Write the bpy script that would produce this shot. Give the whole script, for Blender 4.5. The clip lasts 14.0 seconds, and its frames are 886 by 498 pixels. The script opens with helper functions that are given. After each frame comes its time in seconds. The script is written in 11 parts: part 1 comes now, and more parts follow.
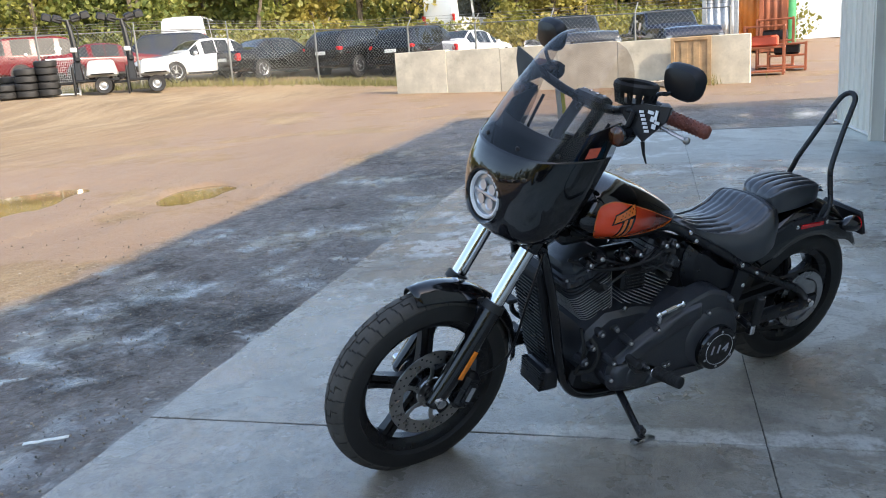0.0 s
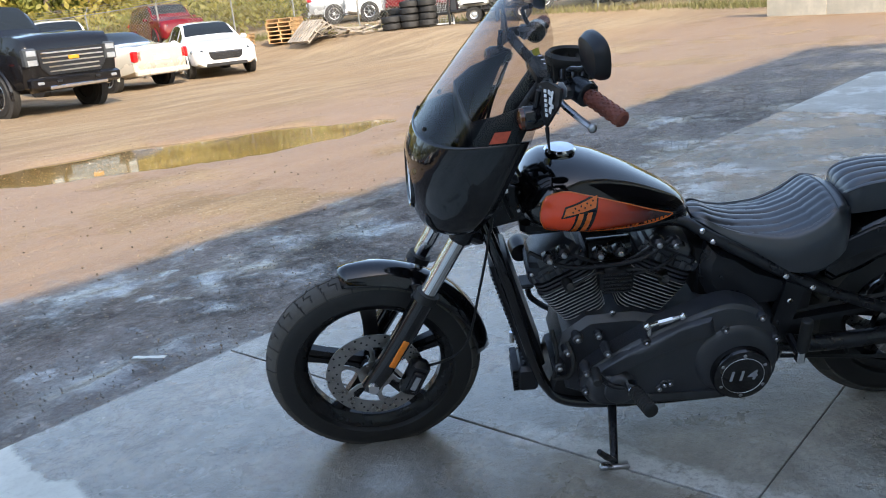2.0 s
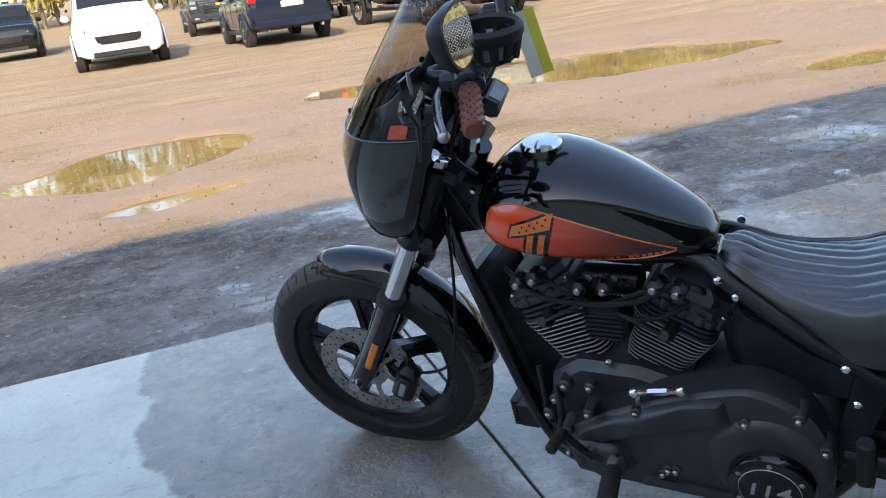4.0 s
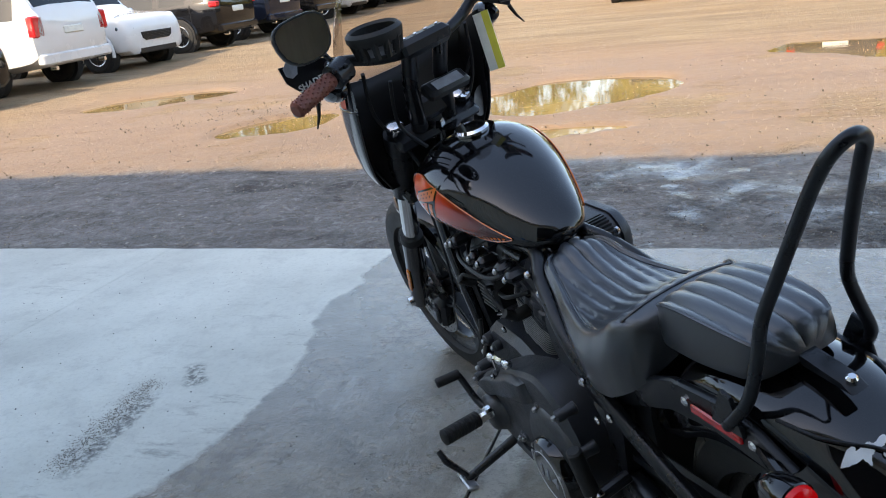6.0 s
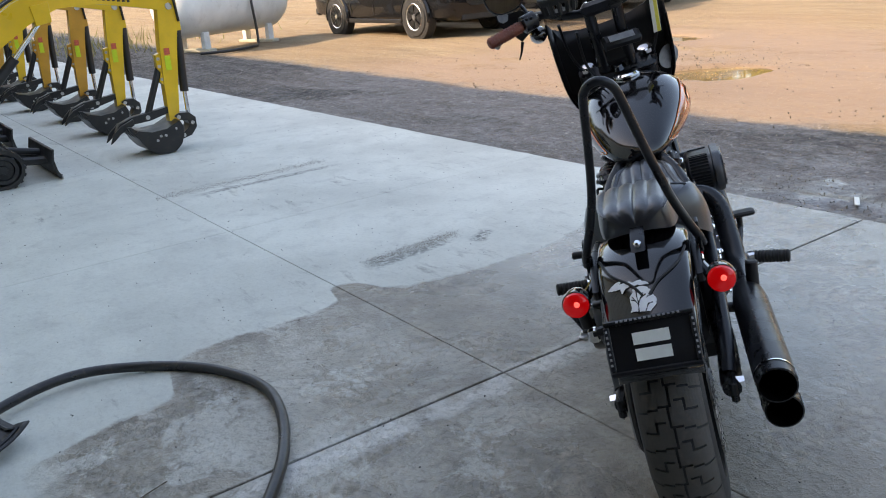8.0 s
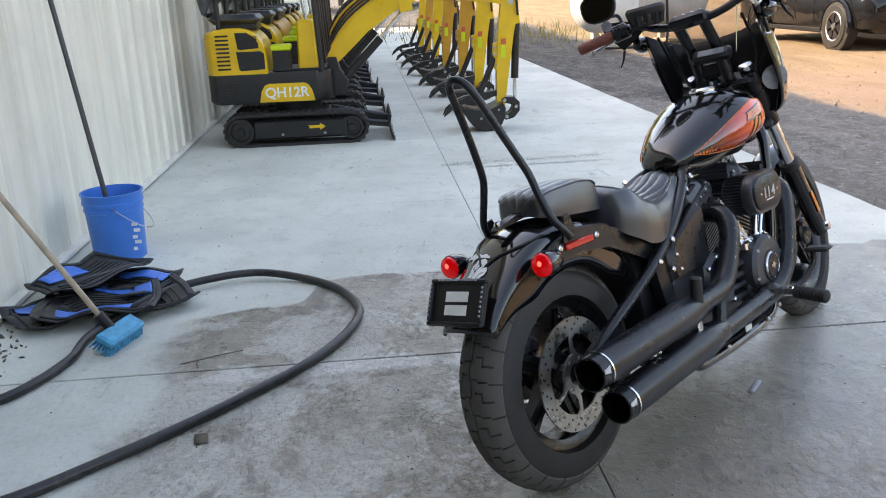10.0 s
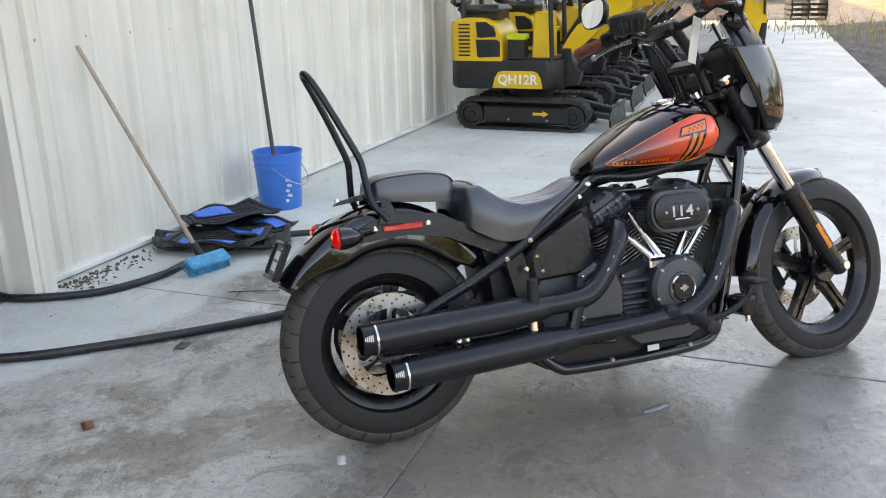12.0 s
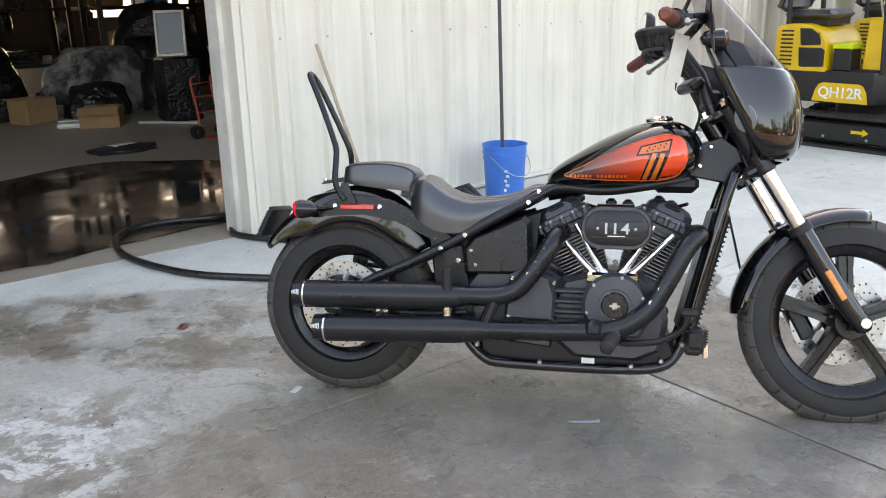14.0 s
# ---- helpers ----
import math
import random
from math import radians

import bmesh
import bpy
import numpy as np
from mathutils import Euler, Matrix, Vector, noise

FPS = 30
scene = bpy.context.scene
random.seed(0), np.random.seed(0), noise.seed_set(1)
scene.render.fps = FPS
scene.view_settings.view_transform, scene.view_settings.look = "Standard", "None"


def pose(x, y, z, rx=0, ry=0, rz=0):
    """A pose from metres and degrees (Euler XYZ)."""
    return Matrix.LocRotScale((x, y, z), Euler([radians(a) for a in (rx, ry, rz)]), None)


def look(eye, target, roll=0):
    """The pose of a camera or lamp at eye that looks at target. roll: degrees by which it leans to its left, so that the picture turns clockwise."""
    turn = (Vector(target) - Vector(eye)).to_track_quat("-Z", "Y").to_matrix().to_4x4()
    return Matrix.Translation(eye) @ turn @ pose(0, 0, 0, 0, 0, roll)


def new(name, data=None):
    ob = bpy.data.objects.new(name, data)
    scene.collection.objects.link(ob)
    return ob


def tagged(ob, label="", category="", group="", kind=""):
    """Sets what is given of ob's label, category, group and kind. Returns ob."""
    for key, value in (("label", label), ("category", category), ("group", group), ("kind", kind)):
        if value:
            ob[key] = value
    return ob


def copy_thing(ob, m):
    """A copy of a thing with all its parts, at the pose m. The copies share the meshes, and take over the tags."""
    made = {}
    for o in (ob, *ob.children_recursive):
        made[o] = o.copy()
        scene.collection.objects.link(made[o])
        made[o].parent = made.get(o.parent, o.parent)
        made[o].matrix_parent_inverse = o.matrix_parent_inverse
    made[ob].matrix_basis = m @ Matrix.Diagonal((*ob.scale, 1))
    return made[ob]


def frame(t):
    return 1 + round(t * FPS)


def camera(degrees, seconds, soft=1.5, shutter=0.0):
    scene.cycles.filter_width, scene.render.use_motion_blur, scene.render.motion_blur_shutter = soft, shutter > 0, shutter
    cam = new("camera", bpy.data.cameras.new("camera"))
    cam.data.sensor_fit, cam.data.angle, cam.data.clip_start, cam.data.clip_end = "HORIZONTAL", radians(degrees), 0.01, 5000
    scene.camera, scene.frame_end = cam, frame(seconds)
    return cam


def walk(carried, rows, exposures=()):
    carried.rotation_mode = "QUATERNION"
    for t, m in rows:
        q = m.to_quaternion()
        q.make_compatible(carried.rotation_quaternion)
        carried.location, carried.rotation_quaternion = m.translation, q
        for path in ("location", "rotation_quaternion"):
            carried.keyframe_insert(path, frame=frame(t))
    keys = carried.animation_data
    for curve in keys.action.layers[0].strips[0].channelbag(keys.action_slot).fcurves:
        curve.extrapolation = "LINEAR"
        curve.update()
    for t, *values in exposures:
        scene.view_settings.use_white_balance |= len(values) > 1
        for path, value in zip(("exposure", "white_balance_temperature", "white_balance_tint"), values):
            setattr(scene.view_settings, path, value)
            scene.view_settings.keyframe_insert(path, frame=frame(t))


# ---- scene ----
# ---------------------------------------------------------------- camera
cam = camera(55.64, 14.0, 1.0, 0.0)
PATH = [
    (0, (3.371, -0.498, 1.28), (1.486, -0.996, 0.833), -3.9),
    (0.5, (3.242, -0.243, 1.283), (1.427, -0.947, 0.823), -4.0),
    (1, (3.084, 0.06, 1.308), (1.374, -0.855, 0.821), -4.7),
    (1.5, (2.85, 0.3, 1.29), (1.265, -0.808, 0.781), -5.5),
    (2, (2.611, 0.542, 1.293), (1.176, -0.741, 0.751), -6.0),
    (2.5, (2.356, 0.778, 1.3), (1.099, -0.666, 0.72), -6.4),
    (5, (0.7, 0.943, 1.257), (0.737, -0.959, 0.639), -7.6),
    (5.5, (0.355, 1.065, 1.261), (0.711, -0.801, 0.637), -7.1),
    (6, (0.08, 1.213, 1.272), (0.749, -0.565, 0.646), -6.7),
    (6.5, (-0.227, 1.448, 1.283), (0.72, -0.191, 0.639), -6.2),
    (7, (-0.515, 1.468, 1.264), (0.671, -0.003, 0.61), -5.4),
    (7.5, (-0.827, 1.45, 1.267), (0.555, 0.157, 0.621), -4.4),
    (8, (-1.194, 1.399, 1.284), (0.355, 0.309, 0.642), -4.2),
    (8.5, (-1.473, 1.195, 1.283), (0.208, 0.321, 0.644), -4.0),
    (9, (-1.719, 0.943, 1.255), (0.072, 0.31, 0.629), -3.6),
    (11.5, (-2.137, -0.601, 1.264), (-0.286, -0.126, 0.676), -0.7),
    (12, (-2.119, -0.999, 1.275), (-0.334, -0.324, 0.676), -1.1),
    (12.5, (-1.979, -1.382, 1.274), (-0.291, -0.494, 0.672), -1.5),
    (13, (-1.884, -1.741, 1.277), (-0.325, -0.64, 0.68), -1.6),
    (13.5, (-1.716, -2.067, 1.267), (-0.336, -0.743, 0.681), -1.5),
    (14, (-1.485, -2.386, 1.301), (-0.312, -0.874, 0.719), -1.4),
]
EXPOSURE = [(0, 1.81, 7050, 10), (2.5, 1.83, 7000, 10), (5, 2.0, 7050, 10), (6.5, 1.9, 7900, 12), (8, 2.05, 8300, 14), (9, 2.2, 8500, 15), (11.5, 2.6, 9500, 18), (12.5, 2.62, 9600, 18), (14, 2.84, 10000, 19)]
walk(cam, [(t, look(eye, target, roll)) for t, eye, target, roll in PATH], EXPOSURE)

# ---------------------------------------------------------------- sky and sun
SUN_DIR = Vector((-0.34, -0.80, -0.60)).normalized()
world = bpy.data.worlds.new("sky")
scene.world = world
world.use_nodes = True
wn = world.node_tree
sky = wn.nodes.new("ShaderNodeTexSky")
sky.sky_type = "NISHITA"
sky.sun_disc = False
sky.sun_elevation = math.asin(-SUN_DIR.z)
sky.sun_rotation = math.atan2(-SUN_DIR.x, -SUN_DIR.y)
sky.air_density, sky.dust_density, sky.ozone_density = 1.0, 1.5, 1.0
wn.nodes["Background"].inputs["Strength"].default_value = 0.15
wn.links.new(sky.outputs["Color"], wn.nodes["Background"].inputs["Color"])
sun_data = bpy.data.lights.new("sun", "SUN")
sun_data.energy, sun_data.angle, sun_data.color = 2.0, radians(0.55), (1.0, 0.93, 0.83)
sun = new("sun", sun_data)
sun.matrix_world = look(-SUN_DIR * 50, (0, 0, 0))


# ---------------------------------------------------------------- materials
class N:
    """Small wrapper for node trees."""

    def __init__(self, name):
        self.m = bpy.data.materials.new(name)
        self.m.use_nodes = True
        self.t = self.m.node_tree
        self.b = self.t.nodes["Principled BSDF"]

    def node(self, kind, ins=None, operation="", data_type="", blend_type="", feature="", interpolation_type=""):
        n = self.t.nodes.new(kind)
        if operation:
            n.operation = operation
        if data_type:
            n.data_type = data_type
        if blend_type:
            n.blend_type = blend_type
        if feature:
            n.feature = feature
        if interpolation_type:
            n.interpolation_type = interpolation_type
        for k, v in (ins or {}).items():
            self.put(v, n.inputs[k])
        return n

    def put(self, v, socket):
        if isinstance(v, bpy.types.NodeSocket):
            self.t.links.new(v, socket)
        else:
            socket.default_value = v

    def pos(self, obj=True):
        if obj:
            return self.node("ShaderNodeTexCoord").outputs["Object"]
        return self.node("ShaderNodeNewGeometry").outputs["Position"]

    def noise(self, scale, detail=4.0, rough=0.55, vec=None, dist=0.0):
        n = self.node("ShaderNodeTexNoise", ins={"Scale": scale, "Detail": detail, "Roughness": rough, "Distortion": dist})
        self.put(vec if vec is not None else self.pos(), n.inputs["Vector"])
        return n.outputs["Fac"]

    def ramp(self, fac, a, b, lo=0.0, hi=1.0):
        n = self.node("ShaderNodeMapRange", interpolation_type="SMOOTHSTEP", ins={"From Min": a, "From Max": b, "To Min": lo, "To Max": hi})
        self.put(fac, n.inputs["Value"])
        return n.outputs["Result"]

    def ramp_line(self, fac, a, b):
        n = self.node("ShaderNodeMapRange", ins={"From Min": a, "From Max": b})
        self.put(fac, n.inputs["Value"])
        return n.outputs["Result"]

    def mix(self, fac, a, b, mode="MIX"):
        n = self.node("ShaderNodeMix", data_type="RGBA", blend_type=mode)
        self.put(fac, n.inputs["Factor"])
        self.put(a, n.inputs["A"])
        self.put(b, n.inputs["B"])
        return n.outputs["Result"]

    def math(self, op, a, b=0.0, c=0.0):
        n = self.node("ShaderNodeMath", operation=op)
        self.put(a, n.inputs[0])
        self.put(b, n.inputs[1])
        self.put(c, n.inputs[2])
        return n.outputs[0]

    def bump(self, height, strength=0.3, dist=0.01):
        n = self.node("ShaderNodeBump", ins={"Strength": strength, "Distance": dist})
        self.put(height, n.inputs["Height"])
        self.put(n.outputs["Normal"], self.b.inputs["Normal"])
        return n

    def set(self, **kw):
        names = dict(col="Base Color", rough="Roughness", metal="Metallic", ior="IOR", coat="Coat Weight", crough="Coat Roughness",
                     trans="Transmission Weight", alpha="Alpha", spec="Specular IOR Level", em="Emission Color", ems="Emission Strength")
        for k, v in kw.items():
            self.put(v, self.b.inputs[names[k]])
        return self


def rgb(r, g, b):
    return (r, g, b, 1.0)


def mat(name, col, rough=0.5, metal=0.0, var=0.18, scale=6.0, fine=80.0, bump=0.15, coat=0.0, rvar=0.12, dirt=0.0, dirt_col=(0.22, 0.16, 0.1)):
    """A plain surface with uneven colour, gloss and fine relief; dirt: specks and smears of dust."""
    n = N(name)
    p = n.pos()
    big, small = n.noise(scale, 4, 0.6, p), n.noise(fine, 3, 0.6, p)
    dark = rgb(*[c * (1 - var) for c in col])
    light = rgb(*[min(1, c * (1 + var * 0.8)) for c in col])
    c = n.mix(n.ramp(big, 0.3, 0.7), dark, light)
    c = n.mix(n.math("MULTIPLY", n.ramp(small, 0.35, 0.75), 0.25), c, dark)
    if dirt:
        c = n.mix(n.math("MULTIPLY", n.ramp(n.noise(scale * 2.7, 6, 0.7, p), 0.5, 0.78), dirt), c, rgb(*dirt_col))
    n.set(col=c, rough=n.ramp(big, 0.25, 0.75, max(0.02, rough - rvar), min(1, rough + rvar)), metal=metal, coat=coat, crough=0.03)
    if bump:
        n.bump(small, bump, 0.002)
    return n.m


def glow(name, col, base, strength):
    n = N(name)
    n.set(col=rgb(*base), rough=0.15, em=rgb(*col), ems=strength)
    return n.m


def smoked_glass(name, tint, gloss=0.06, low=None):
    """Thin see-through plastic or glass: tinted light passes straight, a clear reflection lies on top."""
    n = N(name)
    tr = n.node("ShaderNodeBsdfTransparent", ins={"Color": rgb(*tint)})
    if low:  # darker towards the foot of the screen
        z = n.node("ShaderNodeSeparateXYZ", ins={"Vector": n.pos()}).outputs[2]
        n.put(n.mix(n.ramp(z, 1.05, 1.14), rgb(*low), rgb(*tint)), tr.inputs["Color"])
    gl = n.node("ShaderNodeBsdfGlossy", ins={"Roughness": 0.03})
    fr = n.node("ShaderNodeLayerWeight", ins={"Blend": 0.5})
    mx = n.node("ShaderNodeMixShader")
    n.put(n.math("ADD", n.math("MULTIPLY", n.math("POWER", fr.outputs["Facing"], 4.0), 0.6), gloss * 0.7), mx.inputs[0])
    n.put(tr.outputs[0], mx.inputs[1])
    n.put(gl.outputs[0], mx.inputs[2])
    n.put(mx.outputs[0], n.t.nodes["Material Output"].inputs["Surface"])
    return n.m


def slab_material():
    """Trowelled concrete: dry and pale past x = 1.65 m, wet and dark on the bike's side, with white lime marks."""
    n = N("concrete_slab")
    p = n.pos(False)
    sep = n.node("ShaderNodeSeparateXYZ", ins={"Vector": p})
    x, y = sep.outputs[0], sep.outputs[1]
    # the wet stain's far edge wanders along the apron, pulled out where it follows the joint
    curve = n.node("ShaderNodeFloatCurve")
    n.put(n.ramp_line(y, -2.5, 1.5), curve.inputs["Value"])
    line = [(-2.5, 1.6), (-2.1, 1.7), (-1.9, 1.66), (-1.7, 1.72), (-1.5, 1.67), (-1.25, 1.585), (-0.9, 1.56), (-0.5, 1.6), (-0.32, 1.67), (-0.2, 1.85), (-0.14, 1.84), (-0.08, 1.68),
            (0.1, 1.65), (0.55, 1.655), (0.66, 1.58), (0.74, 1.36), (1.0, 1.3), (1.25, 1.2), (1.5, 1.1)]
    pts = curve.mapping.curves[0].points
    while len(pts) < len(line):
        pts.new(0.5, 0.5)
    for q, (yy, xx) in zip(pts, line):
        q.location = ((yy + 2.5) / 4.0, xx - 1.0)
    curve.mapping.update()
    edge = n.noise(1.5, 8, 0.66, p)
    fray = n.math("MULTIPLY", n.math("SUBTRACT", n.noise(7.0, 7, 0.68, p), 0.5), 0.13)
    lim = n.math("ADD", n.math("SUBTRACT", x, n.math("ADD", curve.outputs["Value"], 1.0)), fray)
    dry = n.ramp(lim, -0.012, 0.02)
    near_wall = n.math("ADD", n.math("ADD", y, n.math("MULTIPLY", n.ramp(x, 0.3, -1.2), -0.62)), n.math("MULTIPLY", n.math("SUBTRACT", n.noise(2.6, 7, 0.66, p), 0.5), 0.5))
    dry = n.math("MAXIMUM", dry, n.math("MULTIPLY", n.ramp(near_wall, 1.08, 1.24), 0.9))
    far = n.ramp(n.math("ADD", x, n.math("MULTIPLY", n.math("SUBTRACT", edge, 0.5), 0.5)), -6.05, -5.85, 1.0, 0.0)
    dry = n.math("MAXIMUM", dry, n.math("MULTIPLY", far, 0.45))
    cloud = n.noise(1.1, 5, 0.6, p)
    mott = n.noise(7, 6, 0.65, p)
    grain = n.noise(140, 3, 0.7, p)
    pale = n.mix(n.ramp(cloud, 0.3, 0.7), rgb(0.5, 0.51, 0.46), rgb(0.64, 0.65, 0.585))
    pale = n.mix(n.math("MULTIPLY", n.ramp(mott, 0.48, 0.72), 0.35), pale, rgb(0.36, 0.36, 0.335))
    stain = n.node("ShaderNodeMapping", ins={"Scale": (2.6, 9.0, 1.0), "Rotation": (0, 0, radians(14))})
    n.put(p, stain.inputs["Vector"])
    scuff = n.math("MULTIPLY", n.ramp(n.noise(1.0, 8, 0.75, stain.outputs[0]), 0.55, 0.68), n.ramp(n.noise(0.8, 3, 0.5, p), 0.5, 0.6))
    pale = n.mix(n.math("MULTIPLY", scuff, 0.6), pale, rgb(0.2, 0.195, 0.18))
    # two dark scrapes of tyre rubber on the dry bays
    for cx, cy, turn, half in ((1.965, -0.64, -82, 0.3), (1.93, -1.04, -50, 0.12), (3.95, -0.85, -89, 0.62)):
        mp = n.node("ShaderNodeMapping", ins={"Location": (cx, cy, 0), "Rotation": (0, 0, radians(turn))})
        mp.vector_type = "TEXTURE"
        n.put(p, mp.inputs["Vector"])
        q = n.node("ShaderNodeSeparateXYZ", ins={"Vector": mp.outputs[0]})
        wob = n.math("MULTIPLY", n.math("SUBTRACT", n.noise(9.0, 6, 0.7, p), 0.5), 0.1)
        inside = n.math("MULTIPLY", n.ramp(n.math("ABSOLUTE", q.outputs[0]), half, half * 0.5), n.ramp(n.math("ABSOLUTE", n.math("ADD", q.outputs[1], wob)), 0.05, 0.015))
        inside = n.math("MULTIPLY", inside, n.ramp(n.noise(38, 5, 0.75, p), 0.4, 0.58))
        pale = n.mix(n.math("MULTIPLY", inside, 0.85), pale, rgb(0.1, 0.1, 0.095))
    wetc = n.mix(n.ramp(mott, 0.32, 0.68), rgb(0.205, 0.187, 0.156), rgb(0.358, 0.32, 0.26))
    brown = n.ramp(n.noise(0.9, 5, 0.65, p), 0.42, 0.68)
    wetc = n.mix(n.math("ADD", n.math("MULTIPLY", brown, 0.4), n.ramp(x, 0.5, -0.5, 0.0, 0.5)), wetc, rgb(0.222, 0.175, 0.127))
    ring = n.ramp(n.noise(1.9, 7, 0.7, p, 0.6), 0.5, 0.66)
    wetc = n.mix(n.math("MULTIPLY", ring, 0.28), wetc, rgb(0.135, 0.126, 0.112))
    blotch = n.noise(4.2, 10, 0.74, p, 0.7)
    wetc = n.mix(n.math("MULTIPLY", n.ramp(blotch, 0.47, 0.4), 0.5), wetc, rgb(0.11, 0.094, 0.075))
    wetc = n.mix(n.math("MULTIPLY", n.ramp(blotch, 0.55, 0.63), 0.45), wetc, rgb(0.42, 0.395, 0.345))
    spread_lime = n.ramp(x, -0.4, -0.95, 0.58, 0.47)
    lime = n.math("MULTIPLY", n.ramp(n.math("SUBTRACT", n.noise(3.3, 7, 0.72, p), spread_lime), 0.0, 0.07), n.ramp(n.noise(1.3, 3, 0.5, p), 0.47, 0.6))
    wetc = n.mix(n.math("MULTIPLY", lime, n.ramp(x, -0.3, -1.0, 0.35, 0.85)), wetc, rgb(0.62, 0.62, 0.59))
    # drying patches towards the wall, paler where the water has gone
    worn = n.noise(1.25, 9, 0.68, p, 0.5)
    wetc = n.mix(n.math("MULTIPLY", n.ramp(y, -0.7, 0.2, 0.0, 0.45), n.ramp(worn, 0.42, 0.52)), wetc, rgb(0.4, 0.37, 0.315))
    wetc = n.mix(n.math("MULTIPLY", n.ramp(y, 0.1, 0.7, 0.0, 0.75), n.ramp(worn, 0.46, 0.52)), wetc, rgb(0.48, 0.46, 0.4))
    drying = n.math("MULTIPLY", n.ramp(n.noise(3.1, 9, 0.72, p, 0.5), 0.5, 0.56), n.ramp(y, -0.3, 0.2))
    wetc = n.mix(n.math("MULTIPLY", drying, 0.7), wetc, rgb(0.52, 0.505, 0.45))
    # white lime crust that the water left on both sides of the cross joint
    off = n.math("ABSOLUTE", n.math("SUBTRACT", n.math("ADD", x, n.math("MULTIPLY", n.math("SUBTRACT", n.noise(5.0, 6, 0.7, p), 0.5), 0.16)), 0.7))
    broken = n.ramp(n.noise(3.1, 6, 0.7, p), 0.38, 0.5)
    crust = n.math("MULTIPLY", n.math("MULTIPLY", n.ramp(off, 0.085, 0.03), broken), n.math("MULTIPLY", n.ramp(y, -1.05, -0.85), n.ramp(y, 1.3, 0.9)))
    wetc = n.mix(n.math("MULTIPLY", crust, 0.9), wetc, rgb(0.6, 0.585, 0.54))
    # a cluster of white lime patches at the edge of the washed area
    gap = n.node("ShaderNodeVectorMath", operation="DISTANCE", ins={0: p, 1: (-1.2, 0.2, 0.0)}).outputs["Value"]
    flakes = n.math("MULTIPLY", n.ramp(n.noise(4.6, 9, 0.74, p, 0.35), 0.5, 0.54), n.ramp(gap, 0.58, 0.28))
    wetc = n.mix(n.math("MULTIPLY", flakes, 0.9), wetc, rgb(0.68, 0.67, 0.63))
    sheet = n.math("MULTIPLY", n.math("SUBTRACT", 1.0, dry), n.math("MULTIPLY", n.ramp(n.noise(1.7, 6, 0.65, p), 0.3, 0.42), n.math("MULTIPLY", n.ramp(y, -0.2, -1.1), n.ramp(x, -1.6, -0.4))))
    wetc = n.mix(n.math("MULTIPLY", sheet, 0.3), wetc, rgb(0.1, 0.1, 0.102))
    col = n.mix(dry, wetc, pale)
    damp_share = n.math("SUBTRACT", 1.0, n.math("MULTIPLY", dry, 0.72))
    spot = n.node("ShaderNodeTexVoronoi", feature="F1", ins={"Scale": 30.0, "Randomness": 1.0})
    n.put(p, spot.inputs["Vector"])
    drop = n.math("MULTIPLY", n.ramp(spot.outputs["Distance"], 0.2, 0.12), n.ramp(n.noise(1.6, 4, 0.6, p), 0.5, 0.6))
    col = n.mix(n.math("MULTIPLY", drop, n.math("MULTIPLY", damp_share, 0.4)), col, rgb(0.15, 0.148, 0.14))
    col = n.mix(n.math("MULTIPLY", n.ramp(n.noise(45, 4, 0.7, p), 0.48, 0.66), n.math("MULTIPLY", damp_share, 0.4)), col, rgb(0.15, 0.145, 0.13))
    col = n.mix(n.math("MULTIPLY", n.ramp(grain, 0.56, 0.74), n.math("MULTIPLY", damp_share, 0.4)), col, rgb(0.12, 0.12, 0.11))
    fleck = n.math("MULTIPLY", n.ramp(n.noise(60, 3, 0.7, p), 0.66, 0.72), n.ramp(n.noise(2.3, 5, 0.65, p), 0.42, 0.6))
    col = n.mix(n.math("MULTIPLY", fleck, 0.5), col, rgb(0.13, 0.125, 0.115))
    film = n.ramp(n.noise(2.2, 5, 0.6, p), 0.38, 0.62)
    wet_rough = n.math("ADD", n.math("MULTIPLY", film, 0.26), n.ramp(y, -0.4, -1.6, 0.2, 0.1))
    rough = n.math("ADD", n.math("MULTIPLY", dry, n.math("SUBTRACT", 0.8, wet_rough)), wet_rough)
    n.b.inputs["Coat IOR"].default_value = 1.33
    n.set(col=col, rough=rough, coat=sheet, crough=n.ramp(n.noise(6.0, 4, 0.6, p), 0.35, 0.7, 0.04, 0.14))
    ripple = n.node("ShaderNodeBump", ins={"Strength": 0.35, "Distance": 0.004})
    n.put(n.math("ADD", n.noise(64, 5, 0.7, p), n.math("MULTIPLY", n.noise(9, 3, 0.5, p), 1.5)), ripple.inputs["Height"])
    n.put(ripple.outputs["Normal"], n.b.inputs["Coat Normal"])
    h = n.math("ADD", n.math("MULTIPLY", grain, 0.5), n.math("MULTIPLY", n.noise(22, 5, 0.65, p), 1.4))
    h = n.math("ADD", h, n.math("MULTIPLY", n.ramp(n.noise(34, 5, 0.7, p), 0.45, 0.7), 0.9))
    n.bump(h, n.math("MULTIPLY", damp_share, 0.6), 0.006)
    return n.m


